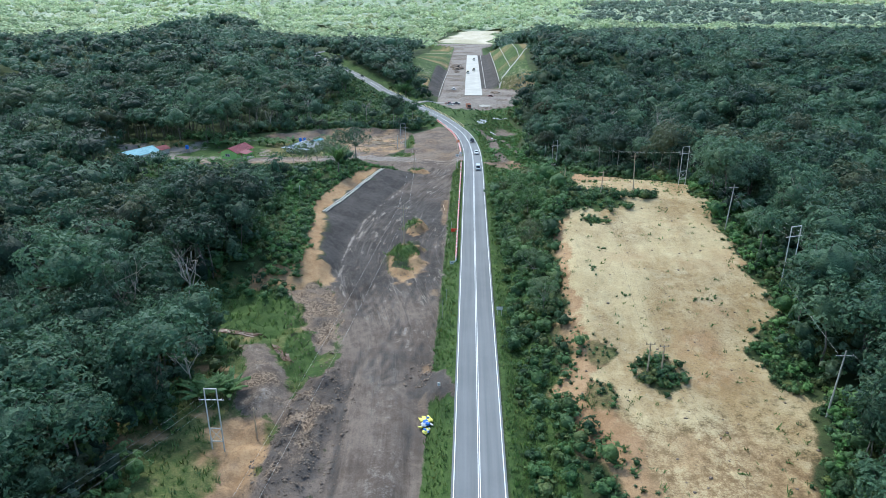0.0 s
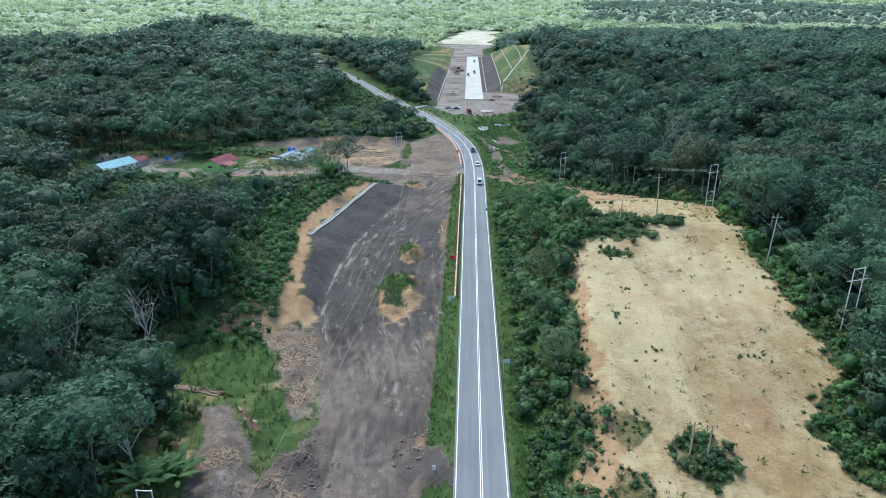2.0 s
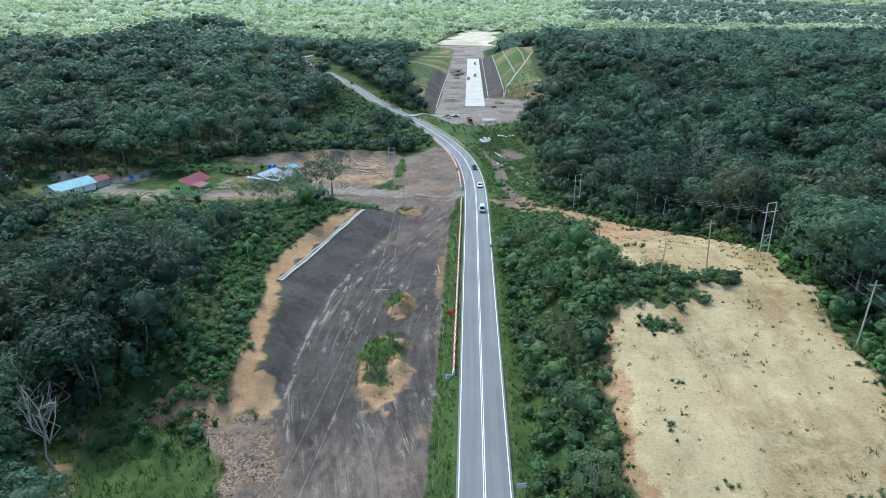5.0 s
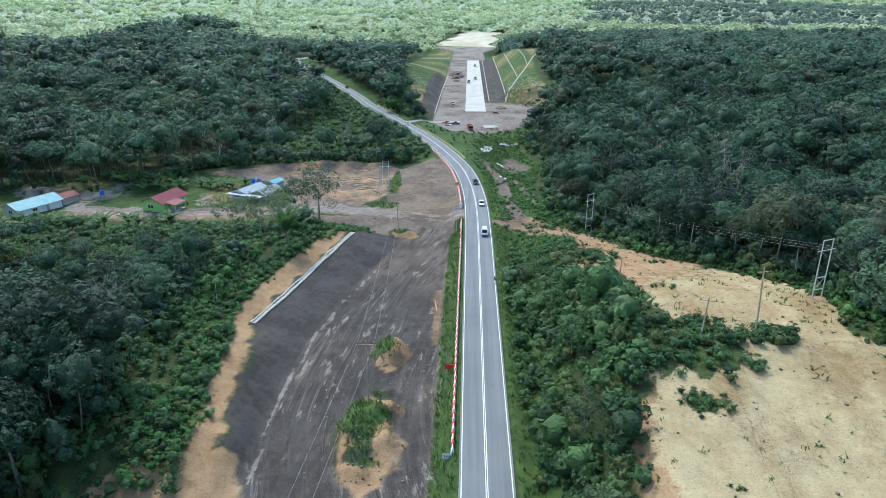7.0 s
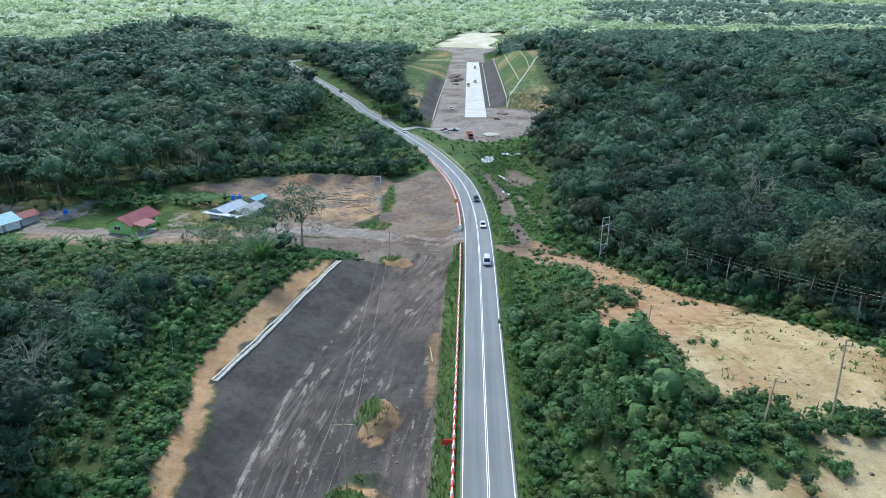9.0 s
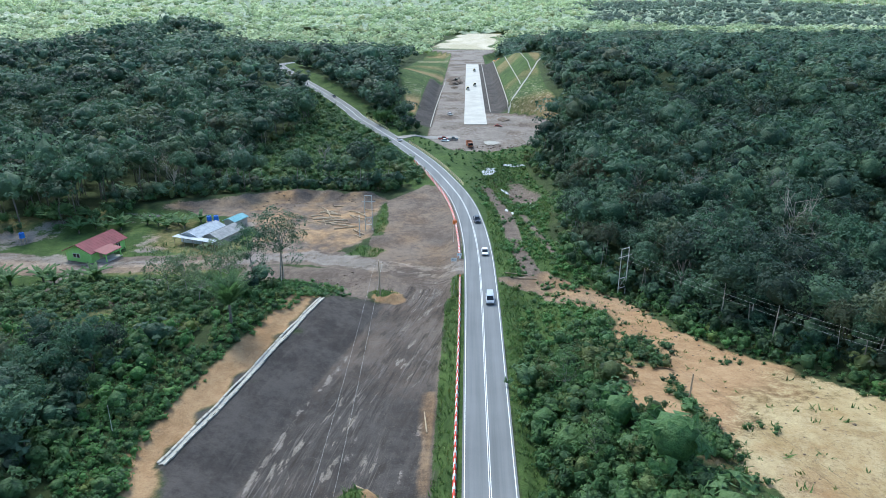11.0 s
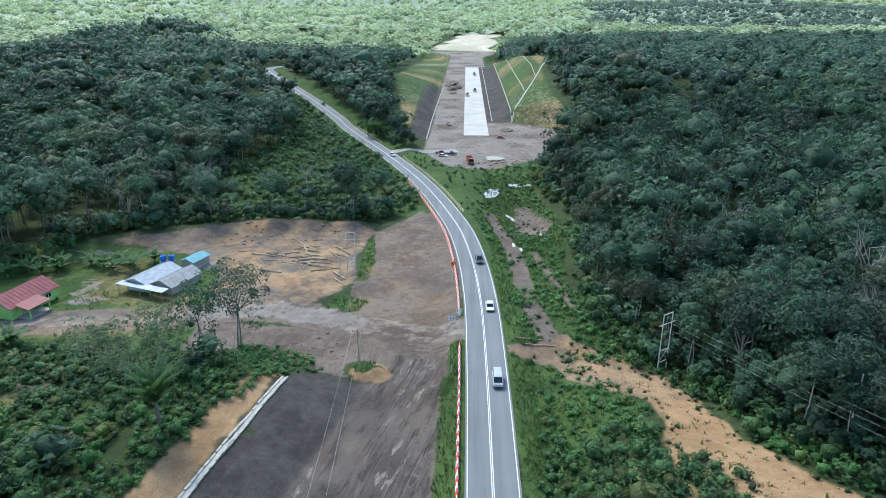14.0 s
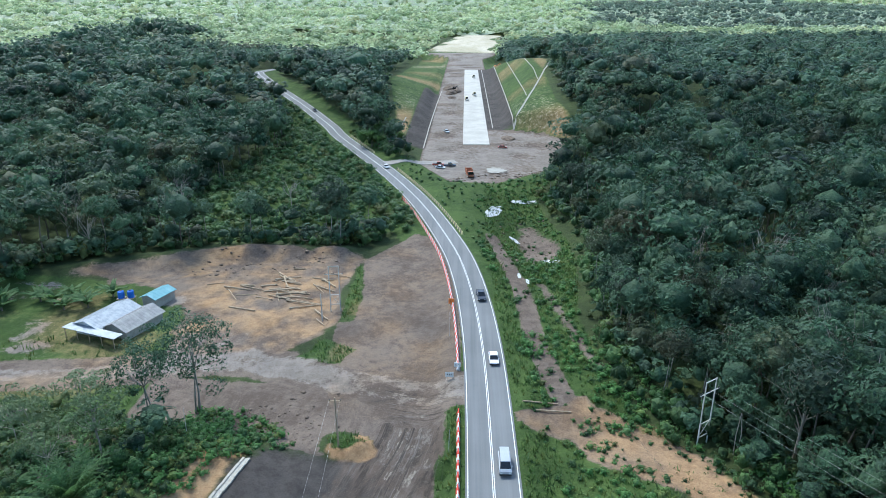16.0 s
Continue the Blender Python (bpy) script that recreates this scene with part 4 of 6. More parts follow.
def wooded(x, y):
    """1 where tall forest stands."""
    ok = (inside(WORK, x, y) < -3) & (inside(SAND, x, y) < -4) & (inside(CREEK, x, y) < np.where((x > 0) & (y < 440), -4.5, -2)) & (inside(SLOPE_SHRUB, x, y) < 0) & (inside(VILLAGE_SHRUB, x, y) < 0)
    d, _, s = line_dist(ROAD, x, y)
    ok &= d > np.where((y > 470) & (y < 620) & (s > 0), 9, 14)
    foot = np.interp(y, *FOOT)
    ok &= ~((y > 140) & (y < 275) & (x > foot - 21 - 6 * smooth(160, 195, y) - 4 * vnoise(x, y, 12, 21)) & (x < 0))
    ok &= ~((x > 0) & (x < 30) & (y < 240)) & ~((x > 0) & (x < 42) & (y < 80))
    ok &= ~((x < -30) & (x > -50) & (y < 122))
    ok &= (inside(CLEARING, x, y) < -5) & ~((x > -46) & (x < -20) & (y < 122))
    ok &= y < np.interp(x, [-700, -420, -340, -275, -258, -235, -215, -60, 40, 60, 150, 900], [800, 820, 860, 940, 770, 770, 950, 980, 980, 1200, 1300, 1350]) + 26 * vnoise(x, y * 0, 60, 33) + 14 * vnoise(x, y * 0, 17, 34)
    return ok & (np.abs(x - 4) < 0.72 * np.maximum(y, 0) + 45)


def plant(rng, x, y, lo, hi, kinds, wlo=0.8, whi=1.35, sink=0.2):
    n = len(x)
    big = 0.5 + 0.5 * vnoise(x, y, 38, 31)
    size = lo + (hi - lo) * (0.62 * rng.random(n) ** 1.5 + 0.38 * big) * np.where(rng.random(n) < 0.12, 1.3, 1.0)
    tint = np.clip(0.38 + 0.22 * vnoise(x, y, 60, 32) + rng.normal(0, 0.27, n), 0, 1)
    return np.stack([x, y, height(x, y) - sink, size, wlo + (whi - wlo) * rng.random(n), rng.random(n) * 6.28, rng.integers(0, kinds, n), tint], 1)


rng = np.random.default_rng(5)
x, y = jitter(-230, 230, 40, 330, 6.5, rng)
ok = wooded(x, y)
rim = ok & ~(wooded(x + 9, y) & wooded(x - 9, y) & wooded(x, y - 11)) & (x > 25) & (x < 140) & (y > 170) & (rng.random(len(x)) < 0.6)
near = ok & (y < 312) & (np.abs(x) < 112) & ~rim
P_near = plant(rng, x[near], y[near], 8, 21, len(NEAR), 0.85, 1.35)
P_near[:, 3] *= np.where((P_near[:, 0] < -45) & (P_near[:, 1] > 180), 0.62, 1.0) * np.where((P_near[:, 0] < -40) & (P_near[:, 1] < 150) & (inside(CLEARING, P_near[:, 0], P_near[:, 1]) > -16), 0.72, 1.0)
P_rim = plant(rng, x[rim], y[rim], 9, 19, len(EDGE), 0.8, 1.25)
own = (P_near[:, 1] < 150) & (np.abs(P_near[:, 0]) < 78)
P_own, P_near = P_near[own], P_near[~own]
mid = ok & ~near & ~rim
P_mid = plant(rng, x[mid], y[mid], 8, 23, len(MID))
x, y = jitter(-110, 110, 40, 330, 3.9, rng)
ok = wooded(x, y) & (np.abs(x) < 100)
P_under = plant(rng, x[ok], y[ok], 3.0, 8.0, 4, 0.9, 1.5)
x, y = jitter(-200, 160, 330, 430, 3.6, rng)
ok = wooded(x, y) & ~(wooded(x, y - 14) & wooded(x - 12, y) & wooded(x + 12, y))
P_under = np.vstack([P_under, plant(rng, x[ok], y[ok], 3.0, 9.0, 4, 0.9, 1.5)])
x, y = jitter(-180, -20, 465, 760, 5.0, rng)
ok = wooded(x, y) & (line_dist(ROAD, x, y)[0] > 13) & (line_dist(ROAD, x, y)[0] < 75) & (line_dist(ROAD, x, y)[2] > 0)
P_under = np.vstack([P_under, plant(rng, x[ok], y[ok], 4.0, 10.0, 4, 0.9, 1.5)])
x, y = jitter(40, 130, 500, 740, 5.0, rng)
ok = wooded(x, y) & ~(wooded(x - 25, y) & wooded(x, y - 30))
P_under = np.vstack([P_under, plant(rng, x[ok], y[ok], 4.0, 10.0, 4, 0.9, 1.5)])
x, y = jitter(-300, 300, 330, 520, 7.4, rng)
ok = wooded(x, y)
rim = ok & ~(wooded(x + 9, y) & wooded(x - 9, y) & wooded(x, y - 11)) & (y < 430) & (rng.random(len(x)) < 0.6)
P_rim = np.vstack([P_rim, plant(rng, x[rim], y[rim], 9, 19, len(EDGE), 0.8, 1.25)])
ok &= ~rim
P_mid = np.vstack([P_mid, plant(rng, x[ok], y[ok], 8, 24, len(MID))])
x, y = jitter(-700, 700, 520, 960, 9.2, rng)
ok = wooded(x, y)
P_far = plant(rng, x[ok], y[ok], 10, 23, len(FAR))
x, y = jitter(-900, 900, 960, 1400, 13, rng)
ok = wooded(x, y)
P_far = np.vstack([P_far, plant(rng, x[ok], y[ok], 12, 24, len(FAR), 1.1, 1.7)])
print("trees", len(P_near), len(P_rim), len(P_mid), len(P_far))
for tp, P, bark, lm in ((NEAR, P_near, BARK, LEAF), (EDGE, P_rim, PALEBARK, LEAF), (UNDER, P_under, BARK, LEAF), (MID, P_mid, BARK, LEAF), (FAR, P_far, BARK, HAZYLEAF)):
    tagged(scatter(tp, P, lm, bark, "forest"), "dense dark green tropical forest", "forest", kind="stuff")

# plantation and woods beyond the forest, sunlight painted in, thinning out with distance
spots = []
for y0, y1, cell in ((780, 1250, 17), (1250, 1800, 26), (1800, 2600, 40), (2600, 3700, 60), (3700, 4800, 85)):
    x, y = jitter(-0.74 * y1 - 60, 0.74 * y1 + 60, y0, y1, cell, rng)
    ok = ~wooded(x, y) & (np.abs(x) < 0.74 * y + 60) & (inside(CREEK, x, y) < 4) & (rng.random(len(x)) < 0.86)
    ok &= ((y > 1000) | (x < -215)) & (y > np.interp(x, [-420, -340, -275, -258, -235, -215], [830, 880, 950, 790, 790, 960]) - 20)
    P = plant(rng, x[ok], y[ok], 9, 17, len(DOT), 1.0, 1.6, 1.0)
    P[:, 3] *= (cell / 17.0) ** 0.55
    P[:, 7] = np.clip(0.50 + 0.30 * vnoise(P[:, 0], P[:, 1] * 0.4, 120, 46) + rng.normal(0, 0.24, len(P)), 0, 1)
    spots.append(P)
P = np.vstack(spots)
# far right-hand trees that get the cloud-shaded leaf colour
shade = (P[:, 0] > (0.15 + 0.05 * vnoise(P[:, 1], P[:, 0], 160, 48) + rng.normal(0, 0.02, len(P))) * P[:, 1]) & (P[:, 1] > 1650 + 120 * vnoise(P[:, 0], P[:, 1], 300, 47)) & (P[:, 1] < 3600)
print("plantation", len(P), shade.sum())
tagged(scatter(DOT, P[~shade], SUNLITLEAF, BARK, "plantation"), "plantation trees with sunlight put into their pale green", "forest", kind="stuff")
tagged(scatter(DOT, P[shade], CLOUDLEAF, BARK, "far_forest"), "far wooded hills with cloud shade put into their colour", "forest", kind="stuff")

# the floor of the far woods, rolling to the horizon
bxs, bys = np.linspace(-1, 1, 150), steps([(1560, 2400, 24), (2400, 4850, 50)])
U, FY = np.meshgrid(bxs, bys)
FX, FY = (U * (FY * 0.8 + 150)).ravel(), FY.ravel()
FZ = natural(FX, FY) + 5 + 4.5 * vnoise(FX, FY, 33, 41) + 5 * vnoise(FX, FY, 75, 42)
nx = len(bxs)
ij = (np.arange(len(bys) - 1)[:, None] * nx + np.arange(nx - 1)[None, :]).ravel()
fme = mesh_np("far_woods", np.stack([FX, FY, FZ], 1), np.stack([ij, ij + 1, ij + nx + 1, ij + nx], 1), [HAZYWOOD])
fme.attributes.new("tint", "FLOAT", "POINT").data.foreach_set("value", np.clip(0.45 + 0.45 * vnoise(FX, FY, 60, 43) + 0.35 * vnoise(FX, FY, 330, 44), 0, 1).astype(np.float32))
tagged(new("far_woods", fme), "distant wooded hills with haze put into their pale colour", "woods", kind="stuff")

# shrubs and creepers
BUSH = [dome_tree(90 + i, 6 + i % 3, 14, 0.078, 0.50, 0.45, 0.52, 0.0, branches=False) for i in range(4)]
sets = []
for poly, cell, lo, hi, keep in ((VILLAGE_SHRUB, 1.7, 0.5, 3.4, 0.75), (SLOPE_SHRUB, 3.2, 1.4, 5.0, 0.9), (CREEK, 2.4, 0.5, 1.7, 0.45)):
    px, py = np.array(poly).T
    x, y = jitter(px.min(), px.max(), py.min(), min(py.max(), 720), cell, rng)
    d = line_dist(ROAD, x, y)[0]
    ok = (inside(poly, x, y) > 0) & (np.hypot((x + 45) / 17, (y - 370) / 10) > 1) & (d > 6.5) & (rng.random(len(x)) < keep) & (vnoise(x, y, 14, 61) > np.where(keep < 0.5, -0.25, np.where(keep < 0.8, -0.35 + 0.5 * vnoise(x, y, 4.5, 62), -2))) & (y < 470 + 400 * (keep > 0.5)) & (inside(SITE, x, y) < -3)
    P = plant(rng, x[ok], y[ok], lo, hi, 4, 0.9, 1.6, 0.3)
    P[:, 7] = np.clip(P[:, 7] + 0.18, 0, 1)
    sets.append(P)
x, y = jitter(7, 25, 45, 240, 2.0, rng)
ok = (inside(SAND, x, y) < -0.5) & (x > 9.3 + 1.2 * vnoise(x, y, 9, 51)) & (rng.random(len(x)) < 0.9)
tall = smooth(90, 135, y[ok]) * (1 - smooth(205, 240, y[ok]))
P = plant(rng, x[ok], y[ok], 1.2, 3.0, 4, 0.9, 1.3, 0.3)
P[:, 3] *= (1 + 0.7 * tall) * np.where(rng.random(len(P)) < 0.13, 1.75, 1.0)
sets.append(P)
x, y = jitter(-125, -50, 200, 248, 4.2, rng)
ok = (rng.random(len(x)) < 0.8) & (x < np.interp(y, *DRAIN) - 13) & (y < 244 + 5 * vnoise(x, y, 10, 63))
sets.append(plant(rng, x[ok], y[ok], 2.2, 5.0, 4, 0.7, 1.1, 0.3))
x, y = jitter(-66, -30, 140, 275, 2.8, rng)
foot, drain = np.interp(y, *FOOT), np.interp(y, *DRAIN)
ok = ((drain - x > 5 + 1.2 * smooth(195, 225, y)) & (drain - x < 24) & (y < 262)) | (inside([(-66, 270), (-44, 268), (-27, 264), (-38, 258), (-60, 256)], x, y) > 0)
sets.append(plant(rng, x[ok], y[ok], 1.0, 3.2, 4, 0.9, 1.4, 0.3))
belt, sets = [sets.pop(-2)], sets
x, y = jitter(-66, -24, 140, 274, 1.35, rng)
drain = np.interp(y, *DRAIN)
far = drain - x - 4.6 - 1.2 * smooth(195, 225, y) - 1.2 * vnoise(x, y, 5, 52)
ok = ((far > 0) & (far < 9 + 4 * vnoise(x, y, 14, 53)) & (y > 152) & (y < 264)) | (inside([(-66, 272), (-46, 269), (-28, 265), (-36, 259), (-60, 256)], x, y) > 0) | (inside([(-60, 156), (-47, 160), (-41, 166), (-45, 174), (-60, 170)], x, y) > 0) & (rng.random(len(x)) < 0.7)
belt.append(plant(rng, x[ok], y[ok], 0.6, 2.0, 4, 1.0, 1.6, 0.3))
x, y = jitter(7, 34, 236, 300, 1.8, rng)
ok = (inside(SAND, x, y) < -1.0) & (line_dist(ROAD, x, y)[0] > 7.5) & (vnoise(x, y, 9, 54) > 0.05) & (x < 27 + 8 * smooth(262, 280, y)) & (rng.random(len(x)) < 0.8)
belt.append(plant(rng, x[ok], y[ok], 0.6, 2.2, 4, 0.9, 1.5, 0.3))
x, y = jitter(40, 76, 60, 262, 1.9, rng)
far = -inside(SAND, x, y)
ok = (far > 0.3) & (far < 7.5 + 3 * vnoise(x, y, 12, 58)) & (x > np.interp(y, [60, 215, 262], [42, 44, 30])) & (rng.random(len(x)) < 0.85)
belt.append(plant(rng, x[ok], y[ok], 0.7, 2.8, 4, 0.9, 1.5, 0.3))
x, y = jitter(-54, -28, 248, 278, 1.25, rng)
ok = (inside([(-53, 262), (-47, 276.5), (-38, 275), (-30.5, 267), (-36, 261), (-40, 250), (-50, 250)], x, y) > 0)
belt.append(plant(rng, x[ok], y[ok], 0.8, 2.2, 4, 1.0, 1.5, 0.3))
x, y = jitter(18, 34, 256, 300, 1.7, rng)
ok = (inside([(20, 276), (29, 268), (36, 262), (34, 280), (27, 296), (22, 292)], x, y) > 0)
belt.append(plant(rng, x[ok], y[ok], 0.7, 2.4, 4, 0.9, 1.5, 0.3))
x, y = jitter(2, 60, 285, 445, 2.1, rng)
rut = line_dist(run([(6.5, 374, 0), (8.5, 356, 0), (11.5, 326, 0), (12.4, 300, 0), (13.5, 288, 0), (15.5, 276, 0)]), x, y)[0]
ok = (inside(CREEK, x, y) > 0) & (line_dist(ROAD, x, y)[0] > 7) & (rut > 2.6) & (inside(SITE, x, y) < -2) & (np.hypot((x - 20) / 7, (y - 372) / 18) > 1) & (np.hypot((x - 8) / 4, (y - 398) / 8) > 1) & (vnoise(x, y, 6, 64) > -0.30) & (rng.random(len(x)) < 0.75)
belt.append(plant(rng, x[ok], y[ok], 0.5, 1.9, 4, 0.9, 1.6, 0.3))
belt = np.vstack(belt)
belt[:, 7] = np.clip(0.62 + 0.16 * vnoise(belt[:, 0], belt[:, 1], 6, 55) + rng.normal(0, 0.10, len(belt)), 0, 1)
tagged(scatter(BUSH, belt, LUSH, BARK, "creepers"), "lush bright green creepers and low shrubs", "shrubs", kind="stuff")
# undergrowth along the forest's edge
x, y = jitter(-200, 200, 45, 520, 3.6, rng)
w = wooded(x, y)
edge = w & ~(wooded(x + 7, y) & wooded(x - 7, y) & wooded(x, y + 7) & wooded(x, y - 9))
edge |= ~w & (wooded(x + 4, y) | wooded(x - 4, y) | wooded(x, y + 4)) & (rng.random(len(x)) < 0.6) & (inside(WORK, x, y) < 0) & (inside(SAND, x, y) < -0.5) & (inside(SITE, x, y) < -2)
sets.append(plant(rng, x[edge], y[edge], 1.6, 6.5, 4, 0.7, 1.2, 0.3))
P_bush = np.vstack(sets)
print("bushes", len(P_bush))
tagged(scatter(BUSH, P_bush, SHRUB, BARK, "shrubs"), "bright green shrubs and creepers on rough ground", "shrubs", kind="stuff")

# single trees nearest the flight
def tri_mesh(name, vf, mat, tint):
    return mesh_np(name, vf[0], vf[1], [mat], None, np.full(len(vf[0]), tint))


OWN = []
for i, (wd, cr) in enumerate(NEAR):
    root = tagged(new("tree"), "tall broad-leaved forest tree with dark green crown", "tree", "forest trees")
    for nm, vf, mt in (("trunk", wd, BARK), ("crown", cr, LEAF)):
        ob = new(nm, tri_mesh(nm, vf, mt, 0.25 + 0.1 * i))
        ob.parent = root
    OWN.append([root, False])
for x, y, z, size, wide, turn, kind, tint in P_own:
    m = pose(x, y, z, 0, 0, math.degrees(turn)) @ Matrix.Diagonal((size * wide, size * wide, size, 1))
    slot = OWN[int(kind)]
    if slot[1]:
        copy_thing(slot[0], m @ Matrix.Diagonal((*(1 / q for q in slot[0].scale), 1)))
    else:
        slot[0].matrix_basis, slot[1] = m, True
print("own trees", len(P_own))

# leafless trees
DEAD = [bare_template(200 + i) for i in range(3)]
first = []
for x, y, h, k in ((-58, 78, 13, 0), (-66, 92, 15, 1), (-49, 100, 12, 2), (62, 268, 15, 0), (52, 300, 16, 1), (70, 305, 14, 2), (45, 284, 13, 1), (66, 250, 13, 0), (-104, 345, 14, 2), (40, 330, 15, 0), (-75, 150, 14, 1),
                   (-92, 380, 15, 0), (-60, 390, 13, 1), (47, 262, 17, 0), (60, 280, 18, 1), (75, 270, 18, 2), (84, 290, 19, 0), (66, 320, 18, 1), (48, 318, 17, 2), (92, 320, 19, 1), (-70, 120, 17, 0), (-82, 110, 16, 1), (-62, 135, 16, 2), (-90, 150, 18, 0), (-70, 190, 15, 1), (-112, 350, 18, 2), (-85, 356, 17, 1), (-130, 345, 17, 0), (80, 200, 17, 1), (76, 150, 17, 2), (72, 100, 16, 0), (88, 240, 15, 2), (58, 340, 15, 2)):
    if len(first) <= k:
        k = len(first)
        v, f = DEAD[k]
        ob = tagged(new("bare_tree", mesh_np("bare_tree", v, f, [DEADWOOD])), "leafless pale grey tree at the forest edge", "tree", "bare trees")
        first.append(ob)
    else:
        ob = copy_thing(first[k], Matrix())
    ob.matrix_basis = pose(x, y, float(height(x, y)) - 0.2, 0, 0, x * 37 % 360) @ Matrix.Diagonal((h, h, h, 1))

# grass on verges and clearings
def tuft(seed):
    r = np.random.default_rng(seed)
    v, f = [], []
    for i in range(7):
        a, o = r.random() * 6.28, r.normal(0, 0.22, 2)
        w, e = 0.09, r.normal(0, 0.35, 2)
        h = 0.6 + 0.5 * r.random()
        n = len(v)
        v += [(o[0] - w * math.cos(a), o[1] - w * math.sin(a), -0.1), (o[0] + w * math.cos(a), o[1] + w * math.sin(a), -0.1), (o[0] + e[0], o[1] + e[1], h)]
        f.append((n, n + 1, n + 2))
    return None, (np.array(v), np.array(f))


TUFT = [tuft(i) for i in range(4)]
spots = []
for x0, x1, y0, y1, cell in ((-6.5, -2.6, 60, 275, 0.9), (6.6, 21, 60, 128, 0.8), (6.6, 11, 128, 270, 1.1), (5, 30, 235, 420, 1.15), (-66, -30, 60, 152, 1.5), (-22, -9, 150, 205, 0.9), (-26, -16, 262, 270, 0.8), (-110, -52, 205, 300, 2.4), (-36, -24, 290, 342, 1.0)):
    x, y = jitter(x0, x1, y0, y1, cell, rng)
    a, b = covers(x, y)
    isle = np.zeros(len(x), bool)
    for cx, cy, rx, ry, h in ISLES:
        isle |= np.hypot((x - cx) / rx, (y - cy) / ry) + 0.35 * vnoise(x, y, 5, 77) < 0.62
    d = line_dist(ROAD, x, y)[0]
    ok = (d > 4.6) & (isle | ((b[:, 0] > 0.45) & (a[:, 0] < 0.4) & (a[:, 2] < 0.5) & (a[:, 3] < 0.3))) & (rng.random(len(x)) < 0.85)
    x, y = x[ok], y[ok]
    spots.append(plant(rng, x, y, 0.5, 1.3, 4, 0.9, 1.6, 0.0))
P = np.vstack(spots)
print("tufts", len(P))
tagged(scatter(TUFT, P, GRASS, BARK, "grass"), "rough green grass on verges and clearings", "grass", kind="stuff")

# bushes and weeds on the sand
spots = []
for cx, cy, rx, ry, n, lo, hi in (*SCRUB, (37, 196, 2, 1.6, 7, 0.6, 1.4), (32, 122, 2.0, 1.2, 6, 0.5, 1.0), (27, 131, 1, 2.5, 6, 0.5, 1.0), (48, 120, 3, 0.8, 8, 0.5, 0.9), (59, 86, 4, 7, 30, 0.6, 2.0), (62, 122, 3, 8, 30, 0.6, 2.0), (30, 140, 1.5, 1, 5, 0.4, 0.9)):
    a, q = rng.random(n) * 6.28, 1.2 * rng.random(n) ** 0.7
    spots.append(plant(rng, cx + rx * q * np.cos(a), cy + ry * q * np.sin(a), lo, hi, 4, 0.9, 1.3, 0.2))
x, y = jitter(14, 70, 60, 275, 1.6, rng)
ok = (np.abs(inside(SAND, x, y) + 0.6) < 2.2) & (rng.random(len(x)) < 0.55)
spots.append(plant(rng, x[ok], y[ok], 0.4, 1.3, 4, 1.0, 1.6, 0.2))
x, y = jitter(18, 64, 60, 262, 1.7, rng)
ok = (inside(SAND, x, y) > 0.5) & (rng.random(len(x)) < 0.09 + 0.25 * (inside(SAND, x, y) < 4) + 0.45 * (vnoise(x, y, 7, 83) > 0.45))
weeds = plant(rng, x[ok], y[ok], 0.2, 0.75, 4, 1.6, 3.0, 0.0)
tagged(scatter(TUFT, weeds, GRASS, BARK, "weeds"), "sparse low weeds on bare sand", "weeds", kind="stuff")
tagged(scatter(BUSH, np.vstack(spots), SHRUB, BARK, "bushes"), "scattered low bushes on bare sand", "bushes", kind="stuff")


# ---- things ----
def box(bm, c, s, bevel=0.0, turn=0.0):
    m = pose(*c, 0, 0, turn) @ Matrix.Diagonal((*s, 1))
    r = bmesh.ops.create_cube(bm, size=1, matrix=m)
    if bevel:
        edges = list({e for v in r["verts"] for e in v.link_edges})
        bmesh.ops.bevel(bm, geom=edges, offset=bevel, segments=1, affect="EDGES")
    return bm


def rod(bm, a, b, r, r2=None, sides=7):
    a, b = Vector(a), Vector(b)
    d = b - a
    m = Matrix.Translation((a + b) / 2) @ d.to_track_quat("Z", "Y").to_matrix().to_4x4()
    bmesh.ops.create_cone(bm, cap_ends=True, segments=sides, radius1=r, radius2=r if r2 is None else r2, depth=d.length, matrix=m)
    return bm


def prism(bm, poly, axis, a, b):
    """A flat outline drawn out from a to b along an axis ('x' or 'y'); outline in the other axis and z."""
    ends = []
    for t in (a, b):
        ends.append([bm.verts.new((t, p, q) if axis == "x" else (p, t, q)) for p, q in poly])
    bm.faces.new(ends[0])
    bm.faces.new(ends[1][::-1])
    for i in range(len(poly)):
        j = (i + 1) % len(poly)
        bm.faces.new((ends[0][i], ends[1][i], ends[1][j], ends[0][j]))
    bmesh.ops.recalc_face_normals(bm, faces=bm.faces)
    return bm


def root(name, label, category, group="", at=(0, 0, 0), turn=0.0):
    ob = tagged(new(name), label, category, group)
    ob.matrix_basis = pose(*at, 0, 0, turn)
    return ob


def zg(x, y):
    """The height of the ground sheet at a place."""
    i = min(max(int(np.searchsorted(XS, x)) - 1, 0), len(XS) - 2)
    j = min(max(int(np.searchsorted(YS, y)) - 1, 0), len(YS) - 2)
    u, v = (x - XS[i]) / (XS[i + 1] - XS[i]), (y - YS[j]) / (YS[j + 1] - YS[j])
    g = GZ.reshape(len(YS), len(XS))
    return float((g[j, i] * (1 - u) + g[j, i + 1] * u) * (1 - v) + (g[j + 1, i] * (1 - u) + g[j + 1, i + 1] * u) * v)


